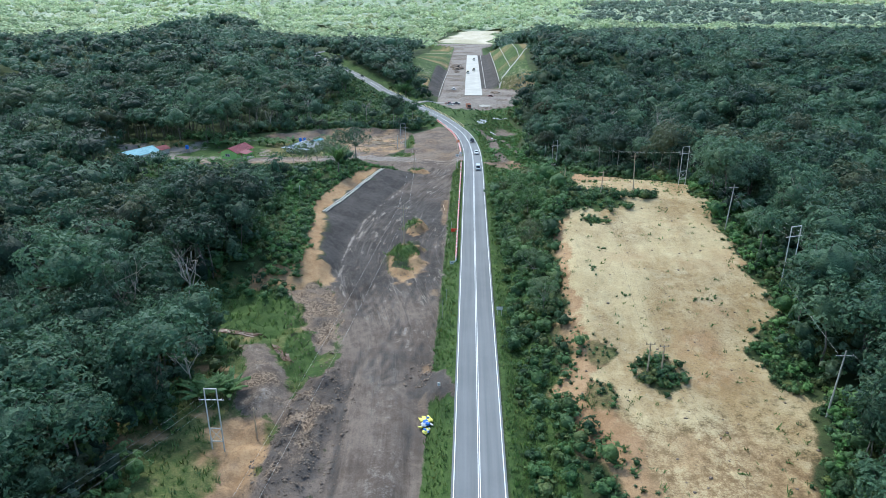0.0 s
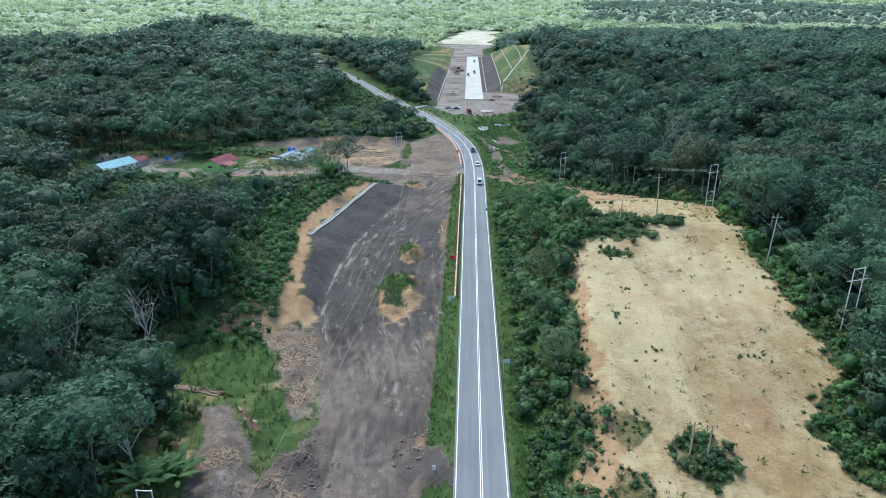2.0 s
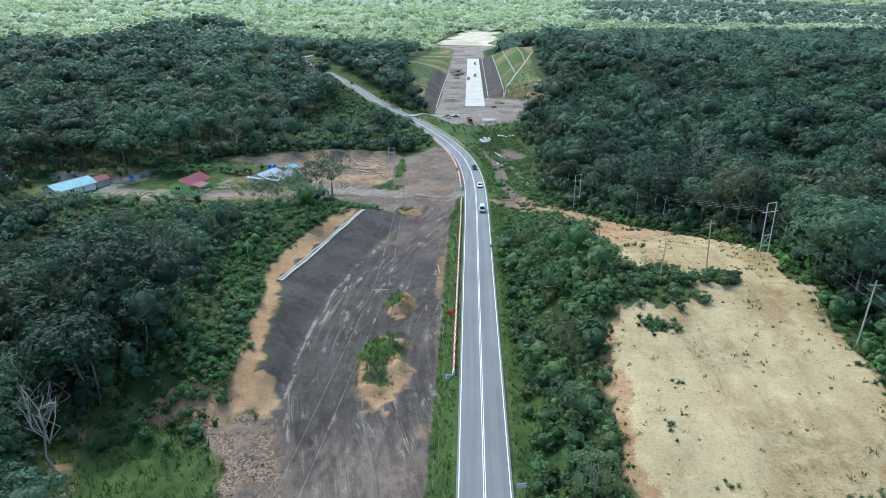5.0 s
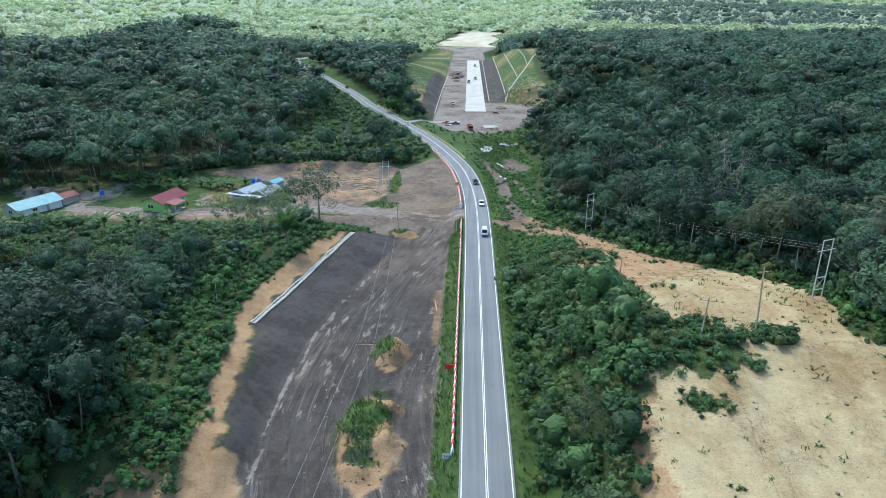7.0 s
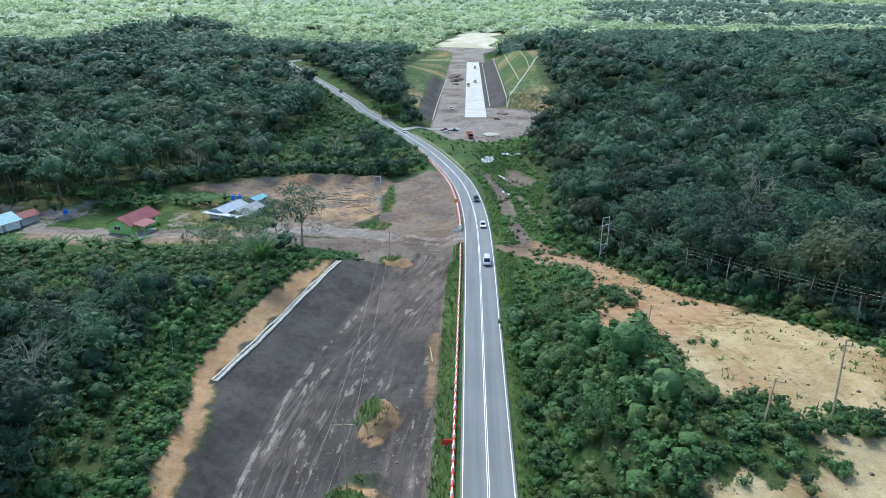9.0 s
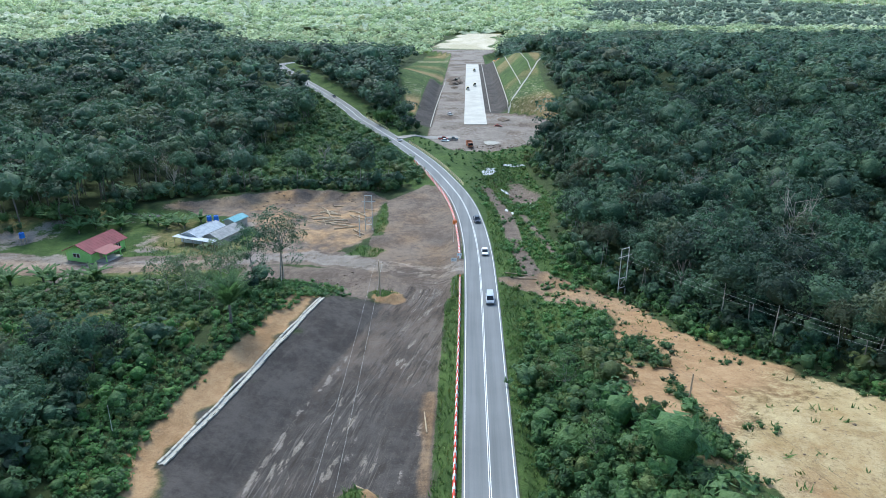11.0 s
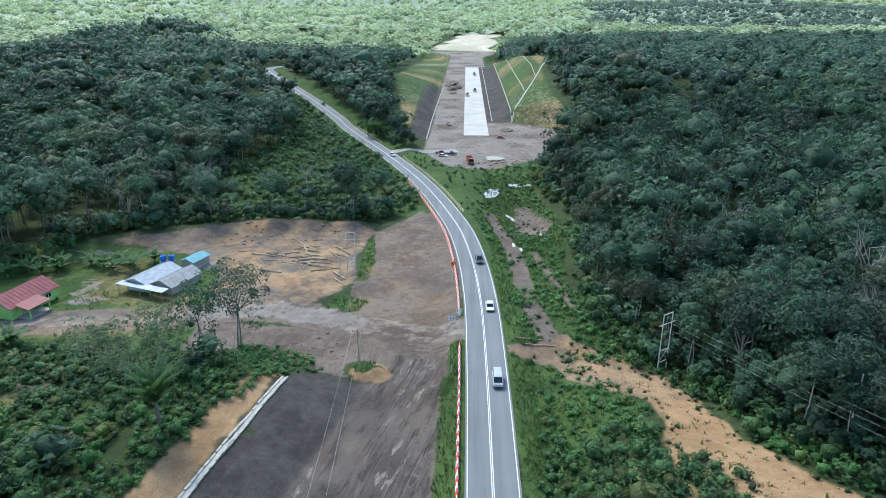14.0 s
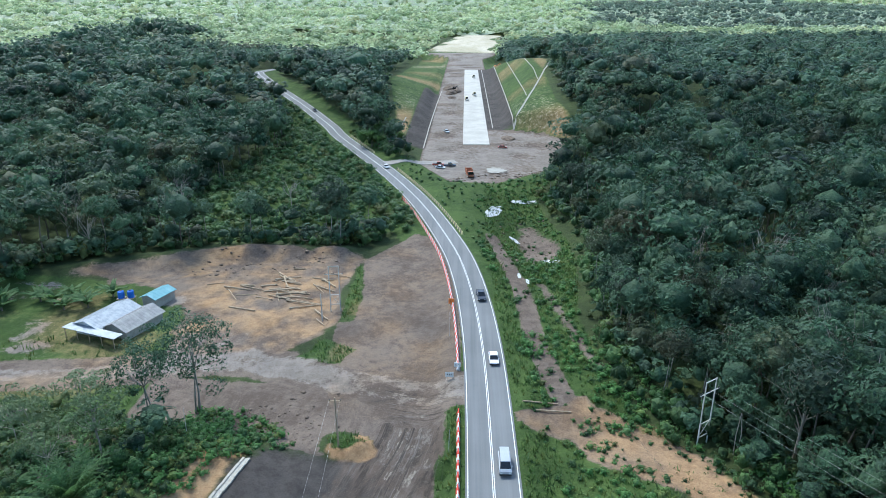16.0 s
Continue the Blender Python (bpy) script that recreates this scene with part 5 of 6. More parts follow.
def roadside(y, off):
    """Place, height and heading of the road at y, off metres to its right."""
    i = int(np.argmin(np.abs(ROAD[:, 1] - y)))
    i = min(max(i, 1), len(ROAD) - 2)
    e = ROAD[i + 1] - ROAD[i - 1]
    e = e / np.linalg.norm(e[:2])
    t = (y - ROAD[i][1]) / max(e[1], 0.2)
    p = ROAD[i] + e * t
    return p[0] + e[1] * off, p[1] - e[0] * off, p[2], math.degrees(math.atan2(-e[0], e[1]))


def along(y0, y1, step):
    """Values of y at even steps along the road."""
    y = y0
    while y < y1:
        yield y
        i = min(max(int(np.argmin(np.abs(ROAD[:, 1] - y))), 1), len(ROAD) - 2)
        e = ROAD[i + 1] - ROAD[i - 1]
        y += step * e[1] / np.linalg.norm(e[:2])


BLACK = plain("black_rubber", (0.015, 0.015, 0.015), (0.03, 0.03, 0.03), 3, 0.7)
GLASS = plain("dark_car_glass", (0.012, 0.014, 0.016), (0.02, 0.022, 0.025), 1, 0.08, 0, 0, 0.6)
YELLOW = plain("pale_yellow_paint", (0.60, 0.52, 0.24), (0.72, 0.66, 0.38), 2, 0.6)
DARKP = plain("black_paint", (0.03, 0.03, 0.03), (0.06, 0.06, 0.06), 2, 0.6)
TIMBER = plain("weathered_timber", (0.34, 0.25, 0.16), (0.50, 0.40, 0.28), 1.5, 0.9)
ORANGE = plain("orange_paint", (0.70, 0.16, 0.03), (0.80, 0.24, 0.06), 2, 0.55)
GREENW = plain("lime_green_wall_paint", (0.32, 0.60, 0.16), (0.40, 0.68, 0.22), 0.8, 0.8)
MAROON = plain("maroon_roof_sheet", (0.16, 0.025, 0.035), (0.23, 0.045, 0.055), 0.6, 0.55)
TEAL = plain("blue_green_roof_sheet", (0.13, 0.33, 0.38), (0.22, 0.44, 0.48), 0.6, 0.5)
ZINC = plain("pale_zinc_roof_sheet", (0.27, 0.31, 0.35), (0.40, 0.44, 0.48), 0.7, 0.5, 0.1)
ROOFGREY = plain("weathered_grey_roof_sheet", (0.24, 0.24, 0.24), (0.36, 0.36, 0.35), 0.8, 0.6, 0.1)
BLUE = plain("blue_plastic", (0.02, 0.12, 0.48), (0.04, 0.18, 0.58), 1, 0.4)
SHEETW = plain("white_plastic_sheet", (0.46, 0.48, 0.50), (0.62, 0.64, 0.66), 1.2, 0.5)
WATER = plain("brown_water", (0.030, 0.026, 0.018), (0.048, 0.040, 0.026), 0.3, 0.45, 0, 0.05, 0.03)
STONE = plain("broken_rock", (0.085, 0.062, 0.048), (0.22, 0.168, 0.125), 0.8, 0.9, 0, 0.4)


def new_barrier(mat, label):
    bm = prism(bmesh.new(), [(-0.28, 0), (0.28, 0), (0.24, 0.22), (0.11, 0.45), (0.09, 0.95), (-0.09, 0.95), (-0.11, 0.45), (-0.24, 0.22)], "y", -0.62, 0.62)
    bmesh.ops.bevel(bm, geom=[e for e in bm.edges if abs(e.verts[0].co.y - e.verts[1].co.y) < 0.01], offset=0.04, segments=1, affect="EDGES")
    return tagged(part("road_barrier", bm, mat), label, "barrier", "roadside barriers")


# barriers along the road
kinds = {}
for y0, y1, off, a, b, la, lb in ((160.5, 271, -5.0, WHITE, REDP, "white plastic road barrier on the verge", "red plastic road barrier on the verge"),
                                  (286, 408, -5.0, WHITE, REDP, "white plastic road barrier on the verge", "red plastic road barrier on the verge"),
                                  (366, 449, 5.0, YELLOW, DARKP, "pale yellow roadside barrier", "black painted roadside barrier segment"), (476, 507, 5.0, YELLOW, DARKP, "pale yellow roadside barrier", "black painted roadside barrier segment")):
    for i, y in enumerate(along(y0, y1, 1.3)):
        mt, lb2 = (a, la) if i % 2 == 0 else (b, lb)
        x, yy, z, turn = roadside(y, off)
        m = pose(x, yy, min(z, zg(x, yy)) - 0.02, 0, 0, turn)
        if mt.name in kinds:
            copy_thing(kinds[mt.name], m)
        else:
            kinds[mt.name] = new_barrier(mt, lb2)
            kinds[mt.name].matrix_basis = m


def panel_sign(x, y, w, h, mat, label, posts=2, bars=0, lift=0.5, turn=0.0):
    z = zg(x, y)
    r = root("road_sign", label, "sign", "", (x, y, z), turn)
    part("panel", box(bmesh.new(), (0, -0.06, lift + h / 2), (w, 0.05, h), 0.01), mat, r)
    for i in range(posts):
        px = (i - (posts - 1) / 2) * w * 0.7
        part("post", rod(bmesh.new(), (px, 0, -0.3), (px, 0, lift + h), 0.04), STEEL, r)
    for i in range(bars):
        part("mark", box(bmesh.new(), (-w * 0.22 + i * w * 0.44 / max(1, bars - 1), -0.09, lift + h * 0.5), (w * 0.09, 0.01, h * 0.34)), DARKP, r)
    return r


panel_sign(-4.6, 283, 1.5, 0.95, WHITE, "white warning panel with black marks at barrier end", 2, 3)
panel_sign(-3.2, 286, 1.2, 0.9, WHITE, "white warning panel with black marks at barrier end", 2, 2)
panel_sign(-3.6, 159.6, 1.5, 0.9, WHITE, "white warning panel with black marks on the verge", 2, 3, 0.3)
panel_sign(-3.9, 185.5, 1.7, 1.0, REDP, "plain red roadworks sign on grass verge", 2, 0, 0.6)
panel_sign(-4.9, 315, 1.3, 1.3, ORANGE, "orange roadworks sign beside the barriers", 2, 1, 0.4)
panel_sign(7.2, 129, 1.3, 0.8, STEEL, "back of a grey road sign beside the road", 2, 0, 1.2, 180)
panel_sign(-4.6, 101, 0.5, 0.7, WHITE, "small white marker post panel on the verge", 1, 2, 0.4)
for x, y, h in ((-4.2, 262, 4.0), (-5.0, 300, 5.5), (-4.8, 190, 3.4), (-5.2, 133, 5.2), (-4.6, 137, 4.8), (-54, 204, 5.5), (-44, 262, 5.0)):
    tagged(part("survey_pole", rod(bmesh.new(), (x, y, zg(x, y) - 0.3), (x + 0.1, y, zg(x, y) + h), 0.05, 0.04, 6), STEEL), "thin pale upright pole on the verge", "pole", "thin poles")

# ---- power line ----
def h_pole(x, y, h, turn=0.0, gap=2.4, label="two-legged steel power pole with cross arms"):
    r = root("power_pole", label, "power pole", "power poles", (x, y, zg(x, y)), turn)
    for s in (-1, 1):
        part("leg", rod(bmesh.new(), (s * gap / 2, 0, -0.5), (s * gap / 2, 0, h), 0.12, 0.09), STEEL, r)
    for z, w in ((h - 0.1, gap), (h * 0.82, gap + 2.0), (h * 0.36, gap), (h * 0.15, gap)):
        part("cross_arm", box(bmesh.new(), (0, 0, z), (w, 0.12, 0.14), 0.02), STEEL, r)
    for a, b in ((0.15, 0.36), (0.36, 0.15)):
        part("brace", rod(bmesh.new(), (-gap / 2, 0.05, h * a), (gap / 2, 0.05, h * b), 0.04, None, 5), STEEL, r)
    for s in (-1, 0, 1):
        part("insulator", rod(bmesh.new(), (s * (gap / 2 + 0.8), 0, h * 0.82 + 0.05), (s * (gap / 2 + 0.8), 0, h * 0.82 + 0.4), 0.09, 0.05), DARKP, r)
    return [Vector((x, y, zg(x, y) + h * 0.82 + 0.4)) + pose(0, 0, 0, 0, 0, turn).to_3x3() @ Vector((s * (gap / 2 + 0.8), 0, 0)) for s in (-1, 0, 1)]


def s_pole(x, y, h, arm=1.8, lean=0.0, mat=None, label="slim wooden power pole with a cross arm", turn=0.0):
    mt = mat or TIMBER
    r = root("utility_pole", label, "utility pole", "utility poles", (x, y, zg(x, y)), turn)
    part("post", rod(bmesh.new(), (0, 0, -0.5), (lean, 0, h), 0.16, 0.10), mt, r)
    if arm:
        part("cross_arm", box(bmesh.new(), (lean * 0.93, 0, h * 0.93), (arm, 0.1, 0.12), 0.02), mt, r)
        for s in (-1, 1):
            part("insulator", rod(bmesh.new(), (lean * 0.93 + s * arm * 0.42, 0, h * 0.93 + 0.05), (lean * 0.93 + s * arm * 0.42, 0, h * 0.93 + 0.35), 0.08, 0.05), DARKP, r)
    rot = pose(0, 0, 0, 0, 0, turn).to_3x3()
    return [Vector((x, y, zg(x, y))) + rot @ Vector((lean * 0.93 + s * arm * 0.42, 0, h * 0.93 + 0.35)) for s in (-1, 0, 1)]


def wire(a, b, sag=1.2, mat=None, r=0.010):
    cu = bpy.data.curves.new("power_line", "CURVE")
    cu.dimensions, cu.bevel_depth, cu.bevel_resolution = "3D", r, 0
    sp = cu.splines.new("POLY")
    sp.points.add(12)
    for i in range(13):
        t = i / 12
        p = a.lerp(b, t)
        sp.points[i].co = (p.x, p.y, p.z - sag * 4 * t * (1 - t), 1)
    cu.materials.append(mat or STEEL)
    return tagged(new("power_line", cu), "thin overhead power line wire", "wire", "power lines")


t0 = [Vector((74, 60, 13)), Vector((75.8, 60, 13)), Vector((77.5, 60, 13))]
t1 = h_pole(65.5, 127.5, 12.2, 20)
t2 = h_pole(62.0, 189, 11.2, 25)
t3 = h_pole(35.0, 266, 11.6, 35)
for a, b in ((t0, t1), (t1, t2), (t2, t3)):
    for p, q in zip(a, b):
        wire(p, q)
tl = h_pole(-38.6, 85, 11.3, 0, 1.9)
for p, q in zip(tl, [Vector((-58, 52, 6)), Vector((-56.5, 52, 6)), Vector((-55, 52, 6))]):
    wire(p, q, 0.8)
tv = h_pole(-31.2, 314.5, 11, 5, 2.2)
s_pole(-33.4, 310, 6.5, 0, 0, STEEL, "short grey steel post near the power pole")
s_pole(-33.9, 89.5, 6.0, 1.2, -0.1, None, "short wooden post with a crosspiece on rough ground")
sr1 = s_pole(60.6, 150, 11.2, 2.2, 0.6, CONC, "pale concrete power pole with a cross arm")
sr0 = s_pole(55.8, 88.8, 11.6, 2.6, 0.6, CONC, "pale concrete power pole with a cross arm")
sr2 = s_pole(51.8, 236, 12.0, 0, 0.0, CONC, "pale slim concrete pole at the forest edge")
sa = s_pole(43.7, 170.8, 11.5, 2.0, -0.6, None, "dark wooden power pole on the sand", 10)
sb = s_pole(34.8, 169.4, 7.0, 2.6, 0.4, None, "wooden power pole with a cross arm on the sand", -15)
sc = s_pole(31.0, 99.5, 5.8, 1.6, 0.0, None, "wooden power pole standing in a bush")
sd = s_pole(33.0, 98.5, 5.8, 1.6, 0.0, None, "wooden power pole standing in a bush")
sm = s_pole(-21.6, 265, 9.0, 2.0, -0.1, None, "wooden power pole on an earth mound")
sw = s_pole(-17.8, 176, 11.5, 3.4, 0.0, None, "wooden power pole with a wide cross arm on an earth island")
s_pole(30.5, 205, 4.5, 0, 0.1, None, "short dark wooden post on the sand")
for k in (0, 2):
    wire(sb[k], sc[k], 1.5, DARKP)
    wire(sc[k], Vector((39 + k, 40, 5.5)), 0.8, DARKP)
    wire(sb[k], Vector((22, 262, 5)), 1.2, DARKP)
    wire(sw[k], sm[k], 1.2)
    wire(sw[k], Vector((-29 + 1.7 * k, 60, 6)), 1.2)
wire(sb[1], sa[1], 0.4, DARKP)
wire(sr0[0], sr1[0], 1.2)
wire(sr0[2], Vector((62, 55, 10)), 0.6)

# ---- concrete drain above the dark bank ----
LIME = plain("weathered_white_concrete", (0.34, 0.315, 0.265), (0.52, 0.485, 0.42), 1.5, 0.85)
drain = root("slope_drain", "white concrete drain channel along a dark bank", "drain")
dr = [(-45.6, 200.5, 0), (-42.5, 215, 0), (-39.2, 232, 0), (-36.2, 248, 0), (-34.0, 259, 0)]
line = run(dr, 1.5)
for off, w, h in ((-0.5, 0.42, 0.24), (0.45, 0.30, 0.28)):
    for a, b in zip(line, line[1:]):
        e = (b - a) / np.linalg.norm(b - a)
        c = (a + b) / 2 + np.array([e[1], -e[0], 0]) * off
        bm = box(bmesh.new(), (c[0], c[1], zg(c[0], c[1]) + h / 2 - 0.02 + 0.05 * random.random()), (w * (0.9 + 0.2 * random.random()), 1.42, h), 0.03, math.degrees(math.atan2(-e[0], e[1])) + random.uniform(-2, 2))
        part("kerb_block", bm, LIME, drain)
bm = bmesh.new()
rows = [[bm.verts.new((p[0] + o, p[1] + o * 0.2, zg(p[0], p[1]) + 0.10)) for o in (-0.35, 0.35)] for p in line]
for u, v in zip(rows, rows[1:]):
    bm.faces.new((u[0], u[1], v[1], v[0]))
part("channel", bm, CONC, drain)


# ---- vehicles ----
def car(kind, paint, label, at, turn):
    """kind: saloon, pickup, van or lorry. It faces along -y at turn 0."""
    L, W, H = {"saloon": (4.3, 1.72, 1.45), "pickup": (5.2, 1.85, 1.75), "van": (4.6, 1.75, 1.95), "lorry": (8.2, 2.5, 3.0)}[kind]
    r = root({"saloon": "car", "pickup": "pickup_truck", "van": "van", "lorry": "dump_truck"}[kind], label, {"saloon": "car", "pickup": "pickup", "van": "van", "lorry": "truck"}[kind], "vehicles", at, turn)
    h, w = L / 2, W / 2
    belt = H * 0.58
    prof = {"saloon": [(-h, 0.35), (-h, 0.66), (-h + 1.0, belt), (h - 0.7, belt + 0.03), (h, belt - 0.05), (h, 0.35)],
            "pickup": [(-h, 0.45), (-h, 0.88), (-h + 1.2, belt), (h, belt), (h, 0.45)],
            "van": [(-h, 0.4), (-h, 0.85), (-h + 0.5, belt), (h, belt), (h, 0.4)],
            "lorry": [(-h, 0.6), (-h, 1.5), (-h + 2.0, 1.5), (-h + 2.0, 1.0), (h, 1.0), (h, 0.6)]}[kind]
    bm = prism(bmesh.new(), prof, "x", -w, w)
    bmesh.ops.bevel(bm, geom=list(bm.edges), offset=0.08, segments=2, affect="EDGES")
    part("body", bm, paint, r)
    cab = {"saloon": (-h + 1.0, -h + 1.75, h - 1.15, h - 0.45), "pickup": (-h + 1.2, -h + 1.9, h - 2.0, h - 1.75), "van": (-h + 0.5, -h + 1.1, h - 0.25, h - 0.05), "lorry": (-h + 0.05, -h + 0.2, -h + 1.8, -h + 1.85)}[kind]
    b0 = belt if kind != "lorry" else 1.5
    top = H if kind != "lorry" else 2.6
    bm = prism(bmesh.new(), [(cab[0], b0 - 0.05), (cab[1], top - 0.06), (cab[2], top - 0.06), (cab[3], b0 - 0.05)], "x", -w + 0.10, w - 0.10)
    for v in bm.verts:
        if v.co.z > b0:
            v.co.x *= 0.86
    part("windows", bm, GLASS, r, "dark glass windows")
    bm = bmesh.new()
    box(bm, (0, (cab[1] + cab[2]) / 2, top - 0.04), (W * 0.80, cab[2] - cab[1] + 0.1, 0.10), 0.04)
    part("roof", bm, paint, r)
    if kind == "lorry":
        bm = bmesh.new()
        for c, s in (((0, 1.3, 1.25), (2.5, 5.6, 0.15)), ((-1.2, 1.3, 2.0), (0.12, 5.6, 1.5)), ((1.2, 1.3, 2.0), (0.12, 5.6, 1.5)), ((0, -1.45, 2.1), (2.5, 0.12, 1.7)), ((0, 4.05, 1.8), (2.5, 0.12, 1.1))):
            box(bm, c, s, 0.03)
        part("tipper_body", bm, paint, r)
    if kind == "pickup":
        part("load_bed", box(bmesh.new(), (0, h - 0.95, belt + 0.01), (W - 0.3, 1.55, 0.05)), DARKP, r, "dark open load bed")
    rad = 0.33 if kind != "lorry" else 0.5
    for sx in (-1, 1):
        for sy in (-h + 0.85, h - 0.9):
            wh = part("wheel", rod(bmesh.new(), (sx * (w - 0.20), sy, rad), (sx * (w + 0.02), sy, rad), rad, None, 14), BLACK, r, "black rubber tyre")
            part("rim", rod(bmesh.new(), (sx * (w + 0.01), sy, rad), (sx * (w + 0.035), sy, rad), rad * 0.58, None, 10), STEEL, wh)
        part("headlight", box(bmesh.new(), (sx * (w - 0.28), -h - 0.01, 0.68 if kind != "lorry" else 0.95), (0.34, 0.06, 0.16), 0.02), SHEETW, r, "clear headlight")
        part("tail_light", box(bmesh.new(), (sx * (w - 0.2), h + 0.005, 0.75), (0.24, 0.05, 0.2), 0.02), REDP, r, "red tail light")
        part("mirror", box(bmesh.new(), (sx * (w + 0.08), cab[0] + 0.35, belt + 0.1 if kind != "lorry" else 1.9), (0.16, 0.1, 0.14), 0.02), paint, r)
    part("bumper", box(bmesh.new(), (0, -h - 0.02, 0.45), (W - 0.1, 0.12, 0.2), 0.03), DARKP, r)
    return r


CARW = plain("white_car_paint", (0.72, 0.73, 0.74), (0.78, 0.79, 0.80), 0.5, 0.25, 0, 0, 0.5)
CARS = plain("silver_car_paint", (0.42, 0.44, 0.46), (0.50, 0.52, 0.54), 0.5, 0.28, 0.4, 0, 0.5)
CARD = plain("dark_blue_car_paint", (0.03, 0.04, 0.06), (0.05, 0.06, 0.085), 0.5, 0.25, 0.2, 0, 0.5)
CARR = plain("dark_red_paint", (0.30, 0.05, 0.03), (0.38, 0.08, 0.05), 0.5, 0.4, 0, 0, 0.4)
for kind, paint, y, off, label in (("van", CARS, 258, 1.75, "silver van driving on the road"), ("saloon", CARW, 289, 1.75, "white saloon car driving on the road"), ("pickup", CARD, 319, 1.75, "dark blue pickup truck driving on the road"),
                                   ("saloon", CARW, 452, 1.2, "white car driving on the far road"), ("saloon", CARD, 560, 1.6, "dark car driving on the far road")):
    x, yy, z, turn = roadside(y, off)
    slope = 0.066
    car(kind, paint, label, (x, yy, z + slope), turn)
for kind, paint, x, y, turn, label in (("saloon", CARW, -12.5, 455, 70, "white car parked on the work site"), ("pickup", CARD, -8.6, 458.5, 95, "dark pickup truck parked on the work site"), ("pickup", CARR, -13.5, 460, 85, "dark red pickup parked on the work site"),
                                       ("pickup", CARW, -12.2, 536, 20, "white pickup truck parked on the work site"), ("lorry", plain("dusty_orange_paint", (0.30, 0.10, 0.05), (0.42, 0.17, 0.09), 1.0, 0.7), -0.2, 443, 8, "orange dump truck on the work site"), ("saloon", CARR, 16, 497, 80, "small red vehicle on the work site")):
    car(kind, paint, label, (x, y, zg(x, y)), turn)


def roller(x, y, z, paint, turn=0.0, label="yellow road roller on the new pavement"):
    r = root("road_roller", label, "road roller", "site machines", (x, y, z), turn)
    part("drum", rod(bmesh.new(), (-1.0, -1.9, 0.75), (1.0, -1.9, 0.75), 0.75, None, 16), STEEL, r)
    for s in (-1, 1):
        part("wheel", rod(bmesh.new(), (s * 0.75, 1.4, 0.75), (s * 1.1, 1.4, 0.75), 0.75, None, 14), BLACK, r)
    part("engine_cover", box(bmesh.new(), (0, 1.5, 1.5), (1.6, 2.2, 0.9), 0.1), paint, r)
    part("frame", box(bmesh.new(), (0, -1.6, 0.85), (2.3, 1.2, 0.3), 0.05), paint, r)
    part("cab", box(bmesh.new(), (0, -0.1, 1.9), (1.5, 1.4, 1.6), 0.06), GLASS, r)
    part("cab_roof", box(bmesh.new(), (0, -0.1, 2.78), (1.7, 1.7, 0.14), 0.04), paint, r)


def excavator(x, y, z, paint, turn=0.0):
    r = root("excavator", "orange tracked excavator at the work site", "excavator", "site machines", (x, y, z), turn)
    for s in (-1, 1):
        part("track", box(bmesh.new(), (s * 1.1, 0, 0.45), (0.6, 3.6, 0.9), 0.3), BLACK, r)
    part("house", box(bmesh.new(), (0, 0.5, 1.7), (2.5, 3.0, 1.3), 0.15), paint, r)
    part("cab", box(bmesh.new(), (-0.8, -0.7, 2.3), (0.95, 1.5, 1.6), 0.1), GLASS, r)
    part("boom", rod(bmesh.new(), (0.3, -0.8, 1.9), (0.3, -4.2, 4.4), 0.3, 0.22, 6), paint, r)
    part("arm", rod(bmesh.new(), (0.3, -4.2, 4.4), (0.3, -6.4, 1.9), 0.2, 0.15, 6), paint, r)
    part("bucket", box(bmesh.new(), (0.3, -6.4, 1.2), (1.1, 0.9, 1.0), 0.2), STEEL, r)


# ---- houses ----
def window(parent, c, w, h, face):
    """A window set on a wall that looks along face ('x' or 'y', with sign)."""
    s = (0.10, w, h) if face[0] == "x" else (w, 0.10, h)
    d = (0.05 if face[1] == "+" else -0.05)
    fr = part("window", box(bmesh.new(), c, s, 0.02), WHITE, parent, "white-framed window")
    for k in (-1, 1):
        o = k * w * 0.24
        cc = (c[0] + d, c[1] + o, c[2]) if face[0] == "x" else (c[0] + o, c[1] + d, c[2])
        ss = (0.04, w * 0.40, h * 0.84) if face[0] == "x" else (w * 0.40, 0.04, h * 0.84)
        part("pane", box(bmesh.new(), cc, ss), GLASS, fr)


def gable(parent, w, l, eave, ridge, mat, over=0.6, x0=0.0, y0=0.0, name="roof", ribs=True):
    """A pitched roof of ribbed sheet, its ridge along y."""
    rf = None
    for s in (-1, 1):
        bm = bmesh.new()
        a, b = w / 2 + over, ridge + 0.02
        ez = eave - over * (ridge - eave) / (w / 2)
        pts = [(x0, b), (x0 + s * a, ez), (x0 + s * a, ez - 0.10), (x0, b - 0.12)]
        prism(bm, pts, "y", y0 - l / 2 - over, y0 + l / 2 + over)
        sl = part(name, bm, mat, parent)
        if ribs:
            n = int((l + 2 * over) / 0.9)
            for i in range(n + 1):
                yy = y0 - l / 2 - over + i * (l + 2 * over) / n
                rod_bm = rod(bmesh.new(), (x0, yy, b + 0.02), (x0 + s * a, yy, ez + 0.02), 0.035, None, 4)
                part("rib", rod_bm, mat, sl)
    return rf


def walls(parent, w, l, h, ridge, mat, x0=0.0, y0=0.0):
    bm = prism(bmesh.new(), [(x0 - w / 2, -0.4), (x0 + w / 2, -0.4), (x0 + w / 2, h), (x0, ridge - 0.14), (x0 - w / 2, h)], "y", y0 - l / 2, y0 + l / 2)
    part("wall", bm, mat, parent)


